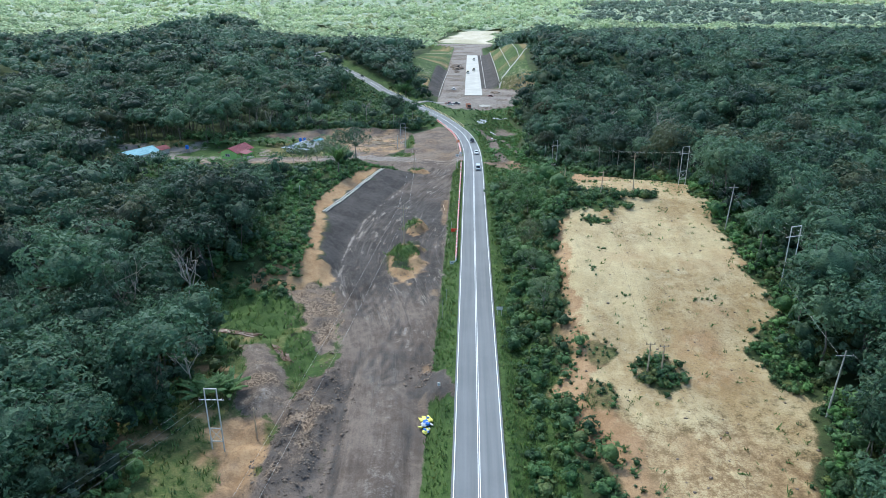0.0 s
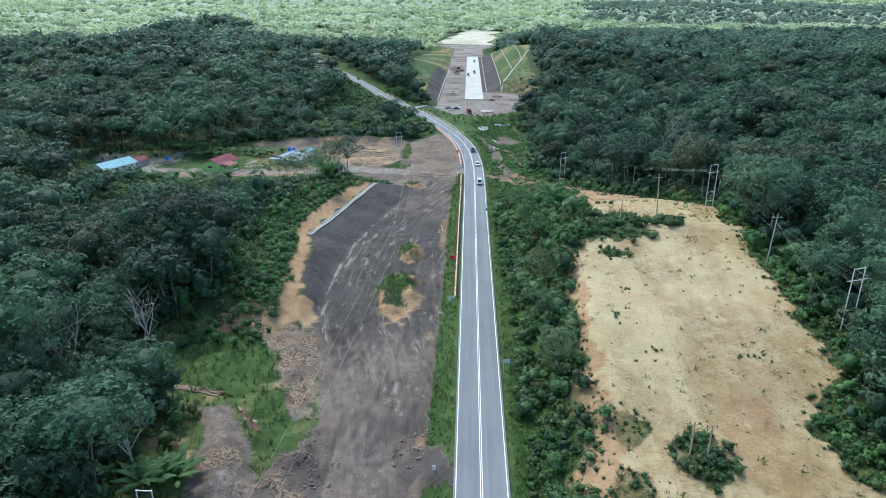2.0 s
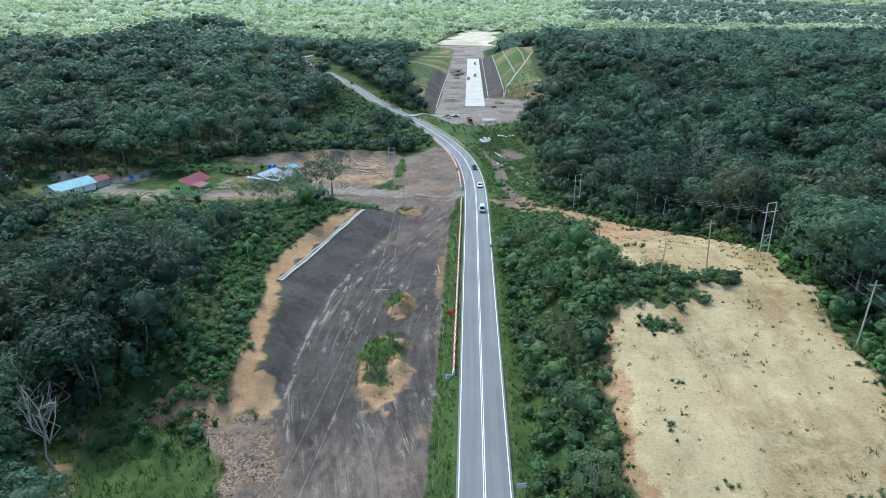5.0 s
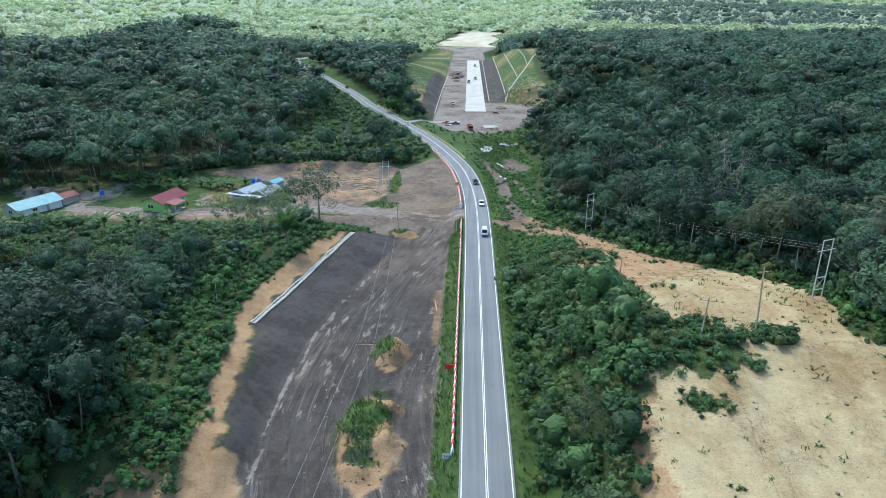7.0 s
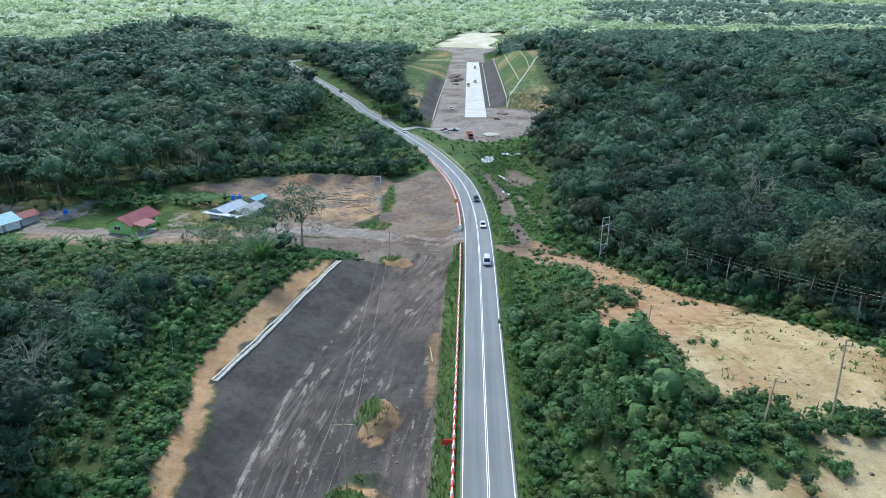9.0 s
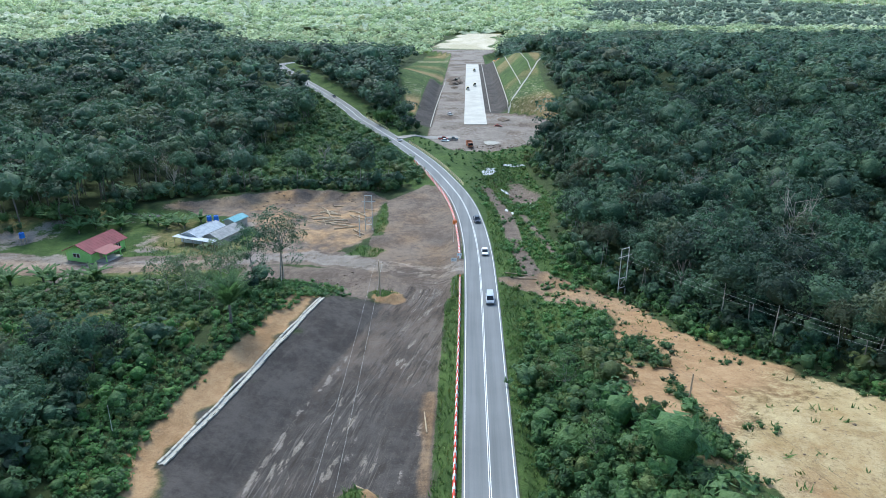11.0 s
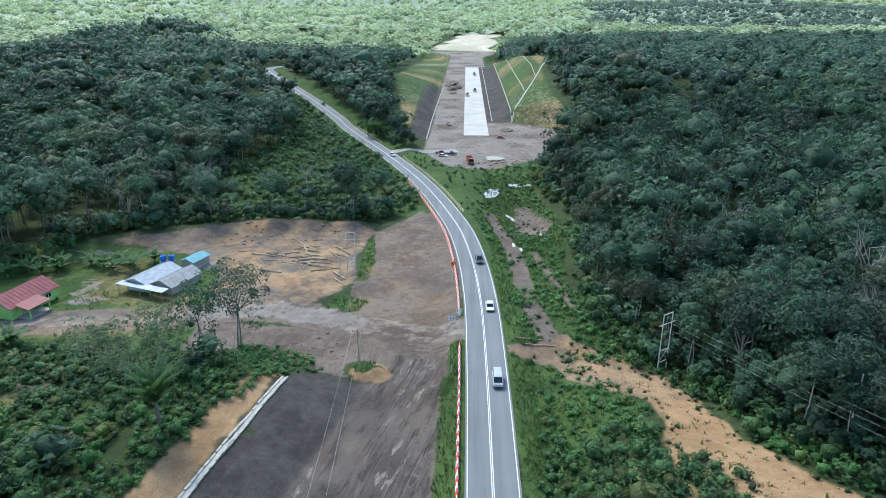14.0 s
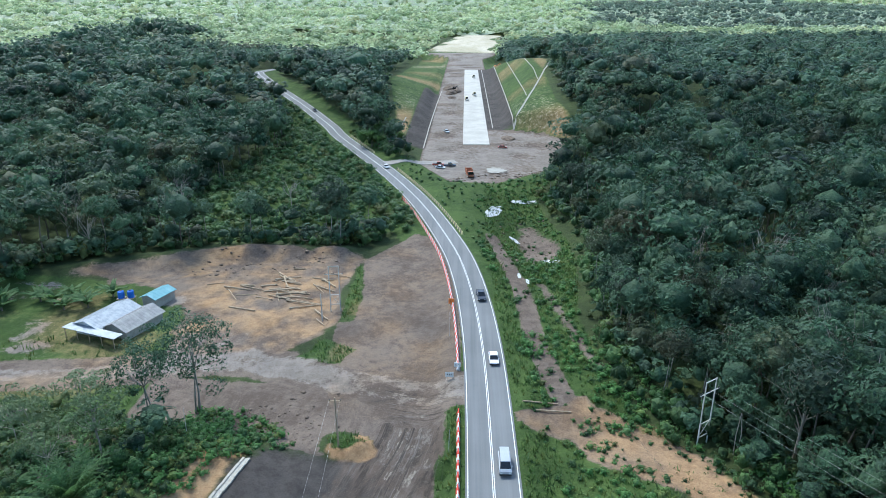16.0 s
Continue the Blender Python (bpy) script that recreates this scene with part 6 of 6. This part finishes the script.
hz = zg(-103, 292)
g = root("house", "small lime green house with maroon pitched roof", "house", "", (-104.6, 292.5, hz), -14)
g.scale = (1.15, 1.15, 1.1)
walls(g, 7.2, 11, 2.9, 4.6, GREENW)
gable(g, 7.2, 11, 2.9, 4.6, MAROON)
window(g, (-0.6, -5.52, 1.6), 2.0, 1.1, "y-")
window(g, (3.62, 3.2, 1.6), 1.4, 1.1, "x+")
part("door", box(bmesh.new(), (3.62, -2.6, 1.0), (0.1, 0.95, 2.0), 0.02), TIMBER, g)
bm = prism(bmesh.new(), [(3.5, 2.95), (7.0, 2.35), (7.0, 2.25), (3.5, 2.83)], "y", -4.6, 0.8)
part("porch_roof", bm, MAROON, g)
for y in (-4.2, 0.4):
    part("porch_post", box(bmesh.new(), (6.6, y, 1.15), (0.24, 0.24, 2.3), 0.02), GREENW, g)
part("porch_floor", box(bmesh.new(), (5.1, -1.9, 0.05), (3.4, 5.4, 0.3), 0.03), CONC, g)

hz = zg(-77, 305)
g = root("house", "low house with pale zinc roofs beside a lane", "house", "", (-77, 306, hz), -20)
g.scale = (0.85, 0.85, 0.9)
walls(g, 8, 13, 2.6, 3.9, WHITE, -3.6)
gable(g, 8, 13, 2.6, 3.9, ZINC, 0.7, -3.6)
walls(g, 7, 12, 2.5, 3.9, CONC, 4.2, 1.0)
gable(g, 7, 12, 2.5, 3.9, ROOFGREY, 0.6, 4.2, 1.0)
bm = prism(bmesh.new(), [(-8.5, 2.6), (8.5, 2.6), (8.5, 2.5), (-8.5, 2.5)], "y", -9.5, -6.6)
part("porch_roof", bm, ZINC, g)
for x in (-8, -4, 0, 4, 8):
    part("porch_post", box(bmesh.new(), (x, -9.2, 1.1), (0.16, 0.16, 2.9), 0.02), TIMBER, g)
window(g, (-4.5, -6.52, 1.5), 1.6, 1.0, "y-")
g2 = root("shed", "small shed with blue-green roof behind the house", "shed", "", (-74, 319, zg(-74, 319)), -20)
walls(g2, 4, 6, 2.4, 3.1, CONC)
gable(g2, 4, 6, 2.4, 3.1, TEAL, 0.4)

hz = zg(-146, 287)
g = root("house", "long house with pale blue-green pitched roof", "house", "", (-147, 286, hz), -24)
walls(g, 8.5, 15, 2.8, 4.5, WHITE)
gable(g, 8.5, 15, 2.8, 4.5, TEAL, 0.7)
window(g, (0.0, -7.52, 1.5), 1.8, 1.0, "y-")
window(g, (4.27, -2.0, 1.5), 1.6, 1.0, "x+")
part("door", box(bmesh.new(), (4.27, 2.5, 1.0), (0.1, 0.95, 2.0), 0.02), TIMBER, g)
g = root("shed", "annex with dull red roof beside the long house", "shed", "", (-141.5, 296, hz), -24)
walls(g, 5, 6, 2.6, 3.7, CONC)
gable(g, 5, 6, 2.6, 3.7, MAROON, 0.5)


def tank(x, y, lift):
    z = zg(x, y)
    r = root("water_tank", "blue plastic water tank on a timber stand", "water tank", "water tanks", (x, y, z))
    for sx in (-0.6, 0.6):
        for sy in (-0.6, 0.6):
            part("leg", box(bmesh.new(), (sx, sy, lift / 2 - 0.1), (0.14, 0.14, lift + 0.2)), TIMBER, r)
    part("platform", box(bmesh.new(), (0, 0, lift), (1.7, 1.7, 0.12), 0.02), TIMBER, r)
    bm = rod(bmesh.new(), (0, 0, lift + 0.06), (0, 0, lift + 1.6), 0.75, 0.72, 16)
    rod(bm, (0, 0, lift + 1.6), (0, 0, lift + 1.85), 0.72, 0.25, 16)
    part("tank", bm, BLUE, r)
    part("lid", rod(bmesh.new(), (0, 0, lift + 1.84), (0, 0, lift + 1.95), 0.28, None, 10), DARKP, r)


tank(-81.2, 316, 2.2)
tank(-79.2, 316.5, 2.2)
tank(-130.5, 300, 1.8)

# ---- sheets, water, heaps ----
def puddle(name, x, y, rx, ry, mat, label, cat, lift=0.06, seed=1, turn=0.0, drape=True):
    bm = bmesh.new()
    r = np.random.default_rng(seed)
    n = 22
    c = bm.verts.new((0, 0, 0))
    ring = []
    for i in range(n):
        a = i * 2 * math.pi / n
        q = 0.75 + 0.35 * r.random()
        ring.append(bm.verts.new((rx * q * math.cos(a), ry * q * math.sin(a), 0)))
    for i in range(n):
        bm.faces.new((c, ring[i], ring[(i + 1) % n]))
    bmesh.ops.subdivide_edges(bm, edges=list(bm.edges), cuts=2, use_grid_fill=True)
    m = pose(x, y, 0, 0, 0, turn)
    for v in bm.verts:
        p = m @ v.co
        v.co = p
        v.co.z = zg(p.x, p.y) + lift + 0.05 * r.random() if drape else zg(x, y) + lift
    return tagged(part(name, bm, mat), label, cat)


puddle("tarpaulin", 8.0, 398.5, 2.4, 7.0, SHEETW, "crumpled white plastic sheet on wet ground", "tarpaulin", 0.15, 2, -20)
puddle("tarpaulin", 19, 411, 5.5, 1.6, SHEETW, "crumpled white plastic sheet on wet ground", "tarpaulin", 0.15, 3)
puddle("tarpaulin", 22.8, 354, 1.6, 4.0, SHEETW, "crumpled white plastic sheet on wet ground", "tarpaulin", 0.15, 4, 25)
puddle("tarpaulin", 13.8, 378, 1.0, 3.2, SHEETW, "crumpled white plastic sheet on wet ground", "tarpaulin", 0.15, 5, 30)
puddle("puddle", 12.0, 336, 0.5, 2.4, SHEETW, "pale wet patch in a wheel rut", "puddle", 0.06, 6)
puddle("puddle", 13.8, 332, 0.5, 2.0, SHEETW, "pale wet patch in a wheel rut", "puddle", 0.06, 7)
tagged(puddle("pond", -45, 371.5, 14.5, 7.5, WATER, "dark brown pond below the road bank", "pond", 1.9, 8, 8, False), kind="structure")
CREEKMUD = plain("red_brown_mud", (0.080, 0.040, 0.024), (0.125, 0.064, 0.038), 0.5, 0.35)
for x, y, rx, ry, turn, seed in ((-49.5, 124.5, 7.5, 0.9, -12, 9), (-36.6, 115.5, 5.5, 0.9, -52, 11)):
    tagged(puddle("creek_pool", x, y, rx, ry, CREEKMUD, "muddy red-brown creek in the grass", "creek", 0.14, seed, turn), kind="structure")
puddle("stockpile_sheet", 11.0, 451, 4.2, 5.0, CONC, "low white stone stockpile on the work site", "stockpile", 0.35, 10)

heap = root("tarpaulin_heap", "heap of blue and yellow plastic sheeting by the verge", "tarpaulin", "", (-6.6, 93.4, zg(-6.6, 93.4)))
rr = random.Random(4)
YSHEET = plain("yellow_sheet", (0.70, 0.62, 0.10), (0.80, 0.74, 0.18), 1, 0.5)
for i in range(26):
    mt = (BLUE, YSHEET, YSHEET, SHEETW, YSHEET)[i % 5]
    bm = bmesh.new()
    bmesh.ops.create_icosphere(bm, subdivisions=1, radius=1)
    for v in bm.verts:
        v.co *= rr.uniform(0.6, 1.25)
    a = rr.random() * 6.28
    q = rr.random() ** 0.5
    m = pose(1.1 * q * math.cos(a), 2.4 * q * math.sin(a), 0.18 + 0.35 * (1 - q), rr.uniform(-20, 20), 0, rr.uniform(0, 360)) @ Matrix.Diagonal((rr.uniform(0.25, 0.55), rr.uniform(0.3, 0.8), rr.uniform(0.12, 0.3), 1))
    bmesh.ops.transform(bm, matrix=m, verts=bm.verts)
    part("sheet_fold", bm, mt, heap)

# felled logs and timber waste
rr = random.Random(8)
for i in range(44):
    x, y = rr.gauss(-48, 7), rr.gauss(327, 5)
    if i > 34:
        x, y = rr.gauss(-36, 4), rr.gauss(320, 9)
    L, rad = rr.uniform(2.5, 8), rr.uniform(0.12, 0.26)
    a = math.radians(rr.gauss(-22, 28))
    dx, dy = math.cos(a) * L / 2, math.sin(a) * L / 2
    bm = rod(bmesh.new(), (x - dx, y - dy, zg(x - dx, y - dy) + rad), (x + dx, y + dy, zg(x + dx, y + dy) + rad), rad, rad * 0.7, 7)
    tagged(part("log", bm, TIMBER), "pale felled log on bare orange earth", "log", "felled logs")
for x, y, L, a in ((-8.0, 217, 5.5, 98), (-16, 196, 6, 20), (-15, 199.5, 5, -30), (11, 275.5, 6, 2), (13, 273.4, 6, 4)):
    a = math.radians(a)
    dx, dy = math.cos(a) * L / 2, math.sin(a) * L / 2
    tagged(part("log", rod(bmesh.new(), (x - dx, y - dy, zg(x - dx, y - dy) + 0.14), (x + dx, y + dy, zg(x + dx, y + dy) + 0.14), 0.15, 0.11, 7), TIMBER), "weathered timber log lying on the ground", "log", "felled logs")

# broken rock
rng = np.random.default_rng(77)
def stone(seed):
    r = np.random.default_rng(seed)
    v = ICO_V * (0.7 + 0.5 * r.random((len(ICO_V), 1))) * (0.5, 0.45, 0.32)
    return None, (v, ICO_F)


STN = [stone(i) for i in range(5)]
spots = []
for poly, n, lo, hi in (([(-33, 60), (-33, 112), (-42, 134), (-38, 150), (-33, 148), (-27, 118), (-21, 108), (-24, 60)], 2600, 0.10, 0.42), (HEAP, 1800, 0.12, 0.50), (MOUND, 300, 0.1, 0.35), ([(-22, 60), (-22, 110), (-19, 104), (-19, 60)], 260, 0.2, 0.6), ([(-12, 104), (-10, 112), (-6, 116), (-6, 104)], 150, 0.2, 0.7),
                         ([(-26, 150), (-10, 145), (-9, 200), (-24, 200)], 220, 0.15, 0.6), ([(-40, 268), (-22, 262), (-22, 280), (-40, 284)], 150, 0.2, 0.8), ([(-75, 330), (-35, 340), (-33, 350), (-70, 349)], 240, 0.2, 1.0), ([(18, 62), (56, 62), (60, 250), (25, 250)], 620, 0.1, 0.55),
                         ([(-8, 431), (36, 446), (38, 456), (-8, 440)], 160, 0.4, 1.6), ([(8, 350), (26, 350), (26, 395), (8, 395)], 120, 0.3, 1.2)):
    px, py = np.array(poly).T
    x, y = px.min() + rng.random(n * 2) * (px.max() - px.min()), py.min() + rng.random(n * 2) * (py.max() - py.min())
    ok = inside(poly, x, y) > 0
    x, y = x[ok][:n], y[ok][:n]
    q = plant(rng, x, y, lo, hi, 5, 0.8, 1.6, 0.0)
    q[:, 3] = lo + (hi - lo) * rng.random(len(x)) ** 3
    spots.append(q)
tagged(scatter(STN, np.vstack(spots), STONE, STONE, "rubble"), "loose broken rock and rubble on bare earth", "rubble", kind="stuff")

# ---- new carriageway far off ----
NEWCONC = plain("new_concrete", (0.42, 0.40, 0.355), (0.54, 0.52, 0.47), 0.12, 0.85)
pave = tagged(new("pavement"), "pale new concrete pavement in the road cutting", "pavement", kind="structure")
n = 60
for i in range(n):
    y0, y1 = 504 + i * 6.0, 504 + (i + 1) * 6.0 - 0.06
    bm = box(bmesh.new(), (3.4, (y0 + y1) / 2, zg(3, (y0 + y1) / 2) + 0.12), (13.2, y1 - y0, 0.3), 0.02)
    part("slab", bm, NEWCONC, pave)
for x, y in ((5.2, 790), (4.5, 676), (-1.2, 652)):
    roller(x, y, zg(x, y) + 0.27, YELLOW, 10)
excavator(37, 845, zg(37, 845), ORANGE, 60)
excavator(28, 860, zg(28, 860), ORANGE, 110)
excavator(-11, 706, zg(-11, 706), DARKP, 30)


def strip(name, pts, w, lift, mat, label, thick=0.25):
    """A kerb or drain laid over the ground along a line."""
    ln = run([(*p, 0) for p in pts], 4.0)
    bm = bmesh.new()
    rows = []
    for i, p in enumerate(ln):
        e = ln[min(i + 1, len(ln) - 1)] - ln[max(i - 1, 0)]
        e = e / np.linalg.norm(e)
        row = []
        for o, dz in ((-w / 2, -thick), (-w / 2, 0), (w / 2, 0), (w / 2, -thick)):
            x, y = p[0] + e[1] * o, p[1] - e[0] * o
            row.append(bm.verts.new((x, y, zg(p[0], p[1]) + lift + dz)))
        rows.append(row)
    for u, v in zip(rows, rows[1:]):
        for k in range(3):
            bm.faces.new((u[k], u[k + 1], v[k + 1], v[k]))
    return tagged(part(name, bm, mat), label, "drain", "cutting drains")


strip("slope_drain", [(-22.2, 494), (-22.2, 560), (-21.5, 640), (-20.5, 700)], 0.5, 0.3, CONC, "pale lined drain at the foot of a dark bank")
strip("slope_drain", [(13.2, 548), (13.4, 640), (13.5, 760), (13.5, 860)], 0.5, 0.35, CONC, "pale concrete drain beside the new pavement")
strip("slope_drain", [(24.2, 541), (24.6, 640), (24.6, 760), (24.6, 850)], 0.5, 0.3, CONC, "pale stepped drain on the cut slope")
strip("slope_drain", [(24.2, 541), (32, 566), (41, 600), (52, 645), (60, 690)], 0.9, 0.35, CONC, "pale stepped drain up the cut slope")
strip("slope_drain", [(34, 580), (34, 680), (34, 800)], 0.45, 0.3, CONC, "pale drain across the green cut slope")
strip("slope_drain", [(44, 615), (44, 700), (44, 800)], 0.45, 0.3, CONC, "pale drain across the green cut slope")
strip("slope_drain", [(-31, 490), (-37, 520), (-36, 560)], 0.5, 0.35, CONC, "pale drain along the grassy cut slope")
strip("slope_drain", [(-58, 640), (-64, 665), (-60, 700)], 0.6, 0.35, CONC, "pale drain curving over the cut slope")
for x, y, w, h in ((-13, 690, 7, 3.0), (-9, 700, 6, 2.6), (-15, 712, 8, 3.2), (-12, 668, 5, 1.6), (-14, 730, 6, 2.2), (20, 520, 6, 1.6)):
    bm = bmesh.new()
    bmesh.ops.create_icosphere(bm, subdivisions=3, radius=1)
    for v in bm.verts:
        q = 1 + 0.25 * noise.noise(v.co * 2.3 + Vector((x, y, 0)))
        v.co = Vector((x + v.co.x * w * q * 0.6, y + v.co.y * w * q, zg(x, y) - 0.3 + max(v.co.z, -0.2) * h * q))
    tagged(part("soil_heap", bm, STONE), "heap of dug dark soil and rock", "soil heap", "soil heaps")
# side lane from the road to the work site
lane = run([(-39, 460, 0), (-32, 462.5, 0), (-24, 464.5, 0), (-14, 465.5, 0), (-6, 468, 0)], 2.0)
lane[:, 2] = [zg(p[0], p[1]) + 0.05 for p in lane]
tagged(part("side_lane", ribbon(lane, -3.2, 3.2, 0.05, 0.5), plain("dusty_lane", (0.24, 0.22, 0.20), (0.34, 0.32, 0.29), 0.4, 0.9)), "dusty side lane leading into the work site", "road", kind="structure")


# ---- palms, bananas, single trees ----
def frond_plant(name, seed, n, length, stem, wide, mat, label, droop=0.9, lift=0.75):
    r = np.random.default_rng(seed)
    rt = tagged(new(name), label, "palm" if "palm" in name else "banana plant", name.replace("_", " ") + "s")
    wd = limb(r, (0, 0, -0.3), (r.normal(0, 0.05), r.normal(0, 0.05), stem), 0.10 * wide + 0.12, 0.07 * wide + 0.08, 7, 0.01)
    ob = new("stem", tri_mesh("stem", wd, BARK, 0.5))
    ob.parent = rt
    V, F = [], []
    for i in range(n):
        a = i * 2.4 + r.normal(0, 0.2)
        up = lift * (0.55 + 0.5 * r.random())
        L = length * (0.8 + 0.35 * r.random())
        prev = None
        k = 16 if "palm" in name else 7
        side = np.array([-math.sin(a), math.cos(a), 0])
        for j in range(k):
            t = j / (k - 1)
            d = L * t * math.cos(up * (1 - (0.25 if "palm" in name else 0.5) * t))
            z = stem + L * t * math.sin(up) * (1 - droop * t * 0.75)
            c = np.array([math.cos(a) * d, math.sin(a) * d, z])
            w = wide * math.sin(math.pi * min(1, 0.12 + 0.85 * t))
            b = len(V)
            if "palm" in name:
                if prev is not None:
                    for q in (-1, 1):
                        tip = c + side * q * w + (c - prev) * 1.2 - (0, 0, 0.5 * w)
                        V += [prev, c, tip]
                        F.append((b, b + 1, b + 2))
                        b += 3
                prev = c
            else:
                V += [c - side * w * 0.5 - (0, 0, 0.25 * wide), c, c + side * w * 0.5 - (0, 0, 0.25 * wide)]
                if prev is not None:
                    for u in (0, 1):
                        F += [(prev + u, prev + u + 1, b + u + 1), (prev + u, b + u + 1, b + u)]
                prev = b
    ob = new("fronds", tri_mesh("fronds", (np.array(V), np.array(F)), mat, 0.55))
    ob.parent = rt
    return rt


banana = [frond_plant("banana_plant", 300 + i, 12, 3.6, 0.8, 0.85, SHRUB, "banana plant with broad green leaves", 0.6, 1.5) for i in range(2)]
spotsb = [(-122, 312), (-119, 309), (-116, 313), (-112, 312), (-110, 316), (-108, 313), (-125, 316), (-128, 313), (-98, 317), (-94, 314), (-92, 318), (-89, 315), (-86, 321), (-96, 321), (-108, 273), (-104, 271), (-100, 273), (-95, 274),
          (-133, 272), (-127, 268), (-121, 266), (-118, 271), (-138, 268), (-141, 262), (-113, 268), (-44, 99), (-42, 101.5), (-46, 97), (-41.5, 98.5), (-102, 318), (-120, 318), (-131, 318)]
for i, (x, y) in enumerate(spotsb):
    m = pose(x, y, zg(x, y), 0, 0, i * 77 % 360) @ Matrix.Scale(1.0 + 0.5 * ((i * 37) % 10) / 10, 4)
    if i < 2:
        banana[i].matrix_basis = m
    else:
        copy_thing(banana[i % 2], m @ Matrix.Diagonal((*(1 / s for s in banana[i % 2].scale), 1)))
pal = frond_plant("oil_palm", 320, 34, 4.7, 2.6, 0.75, SHRUB, "oil palm with long drooping fronds", 0.34, 1.75)
pal.matrix_basis = pose(-48.3, 240.0, zg(-48.3, 240.0)) @ Matrix.Scale(1.7, 4)
r5 = random.Random(5)
for i in range(46):
    if i < 34:
        x, y = r5.uniform(-64, -36), r5.uniform(500, 640)
        if inside(CREEK, np.array([x]), np.array([y]))[0] > -1 or line_dist(ROAD, np.array([x]), np.array([y]))[0][0] < 14:
            continue
    else:
        x, y = r5.uniform(-52, -32), r5.uniform(478, 500)
    sc = r5.uniform(0.9, 1.4)
    copy_thing(pal, pose(x, y, zg(x, y) - 0.2, 0, 0, r5.uniform(0, 360)) @ Matrix.Scale(sc, 4) @ Matrix.Diagonal((*(1 / s for s in pal.scale), 1)))


def solo(seed, x, y, h, wide, label, lobes=22, per=70, size=0.0165, spread=0.27, low=0.45, tall=0.34, stems=1, mat=None, tint=0.6):
    wd, cr = dome_tree(seed, lobes, per, size, spread, low, tall, 0.010, stems, True, 1.0)
    rt = tagged(new("tree"), label, "tree")
    for nm, vf, mt in (("trunk", wd, PALEBARK), ("crown", cr, mat or FEATHER)):
        ob = new(nm, tri_mesh(nm, vf, mt, tint))
        ob.parent = rt
    rt.matrix_basis = pose(x, y, zg(x, y) - 0.2, 0, 0, seed * 31 % 360) @ Matrix.Diagonal((h * wide, h * wide, h, 1))


solo(401, -47.8, 275.0, 19.5, 1.0, "tall open-crowned tree with pale trunks beside the lane", 28, 110, 0.0120, 0.31, 0.55, 0.36, 3, LEAF, 0.5)
solo(402, -52.5, 268, 17, 0.95, "slim tree beside the tall one near the lane", 20, 110, 0.0130, 0.27, 0.5, 0.36, 2, LEAF, 0.5)
solo(403, -58, 262, 13, 1.1, "pale green feathery tree near the lane", 20, 70, 0.0170, 0.30, 0.4, 0.36)
solo(404, -64, 257, 12, 1.1, "pale green feathery tree near the lane", 20, 70, 0.0175, 0.30, 0.4, 0.38)
solo(405, -59, 251, 10, 1.1, "small pale green tree in the scrub", 18, 64, 0.0185, 0.32, 0.4, 0.40)
solo(406, -54, 256, 11, 1.0, "slim tree with pale trunk near the lane", 18, 64, 0.0175, 0.28, 0.4, 0.36, 2, FEATHER, 0.7)
solo(407, -71, 262, 11, 1.1, "spreading pale green tree near the lane", 18, 64, 0.0185, 0.32, 0.4, 0.36, 1, FEATHER, 0.5)
solo(408, 15.5, 124, 9.5, 1.05, "pale green roadside tree on the bank", 20, 70, 0.0185, 0.33, 0.7, 0.42)
solo(409, 15.0, 140, 9, 1.05, "pale green roadside tree on the bank", 20, 70, 0.0185, 0.33, 0.7, 0.42, 1, FEATHER, 0.5)
solo(410, 16.0, 196, 8, 1.05, "green roadside tree on the bank", 20, 70, 0.0190, 0.33, 0.7, 0.42, 1, SHRUB, 0.6)
solo(411, 15.0, 218, 8, 1.05, "green roadside tree on the bank", 20, 70, 0.0190, 0.33, 0.7, 0.42, 1, SHRUB, 0.7)
solo(412, 15.5, 156, 9, 1.0, "green roadside tree on the bank", 20, 70, 0.0190, 0.33, 0.7, 0.42, 1, FEATHER, 0.4)
solo(413, 17.0, 176, 8.5, 1.05, "green roadside tree on the bank", 20, 70, 0.0190, 0.33, 0.7, 0.42, 1, SHRUB, 0.5)
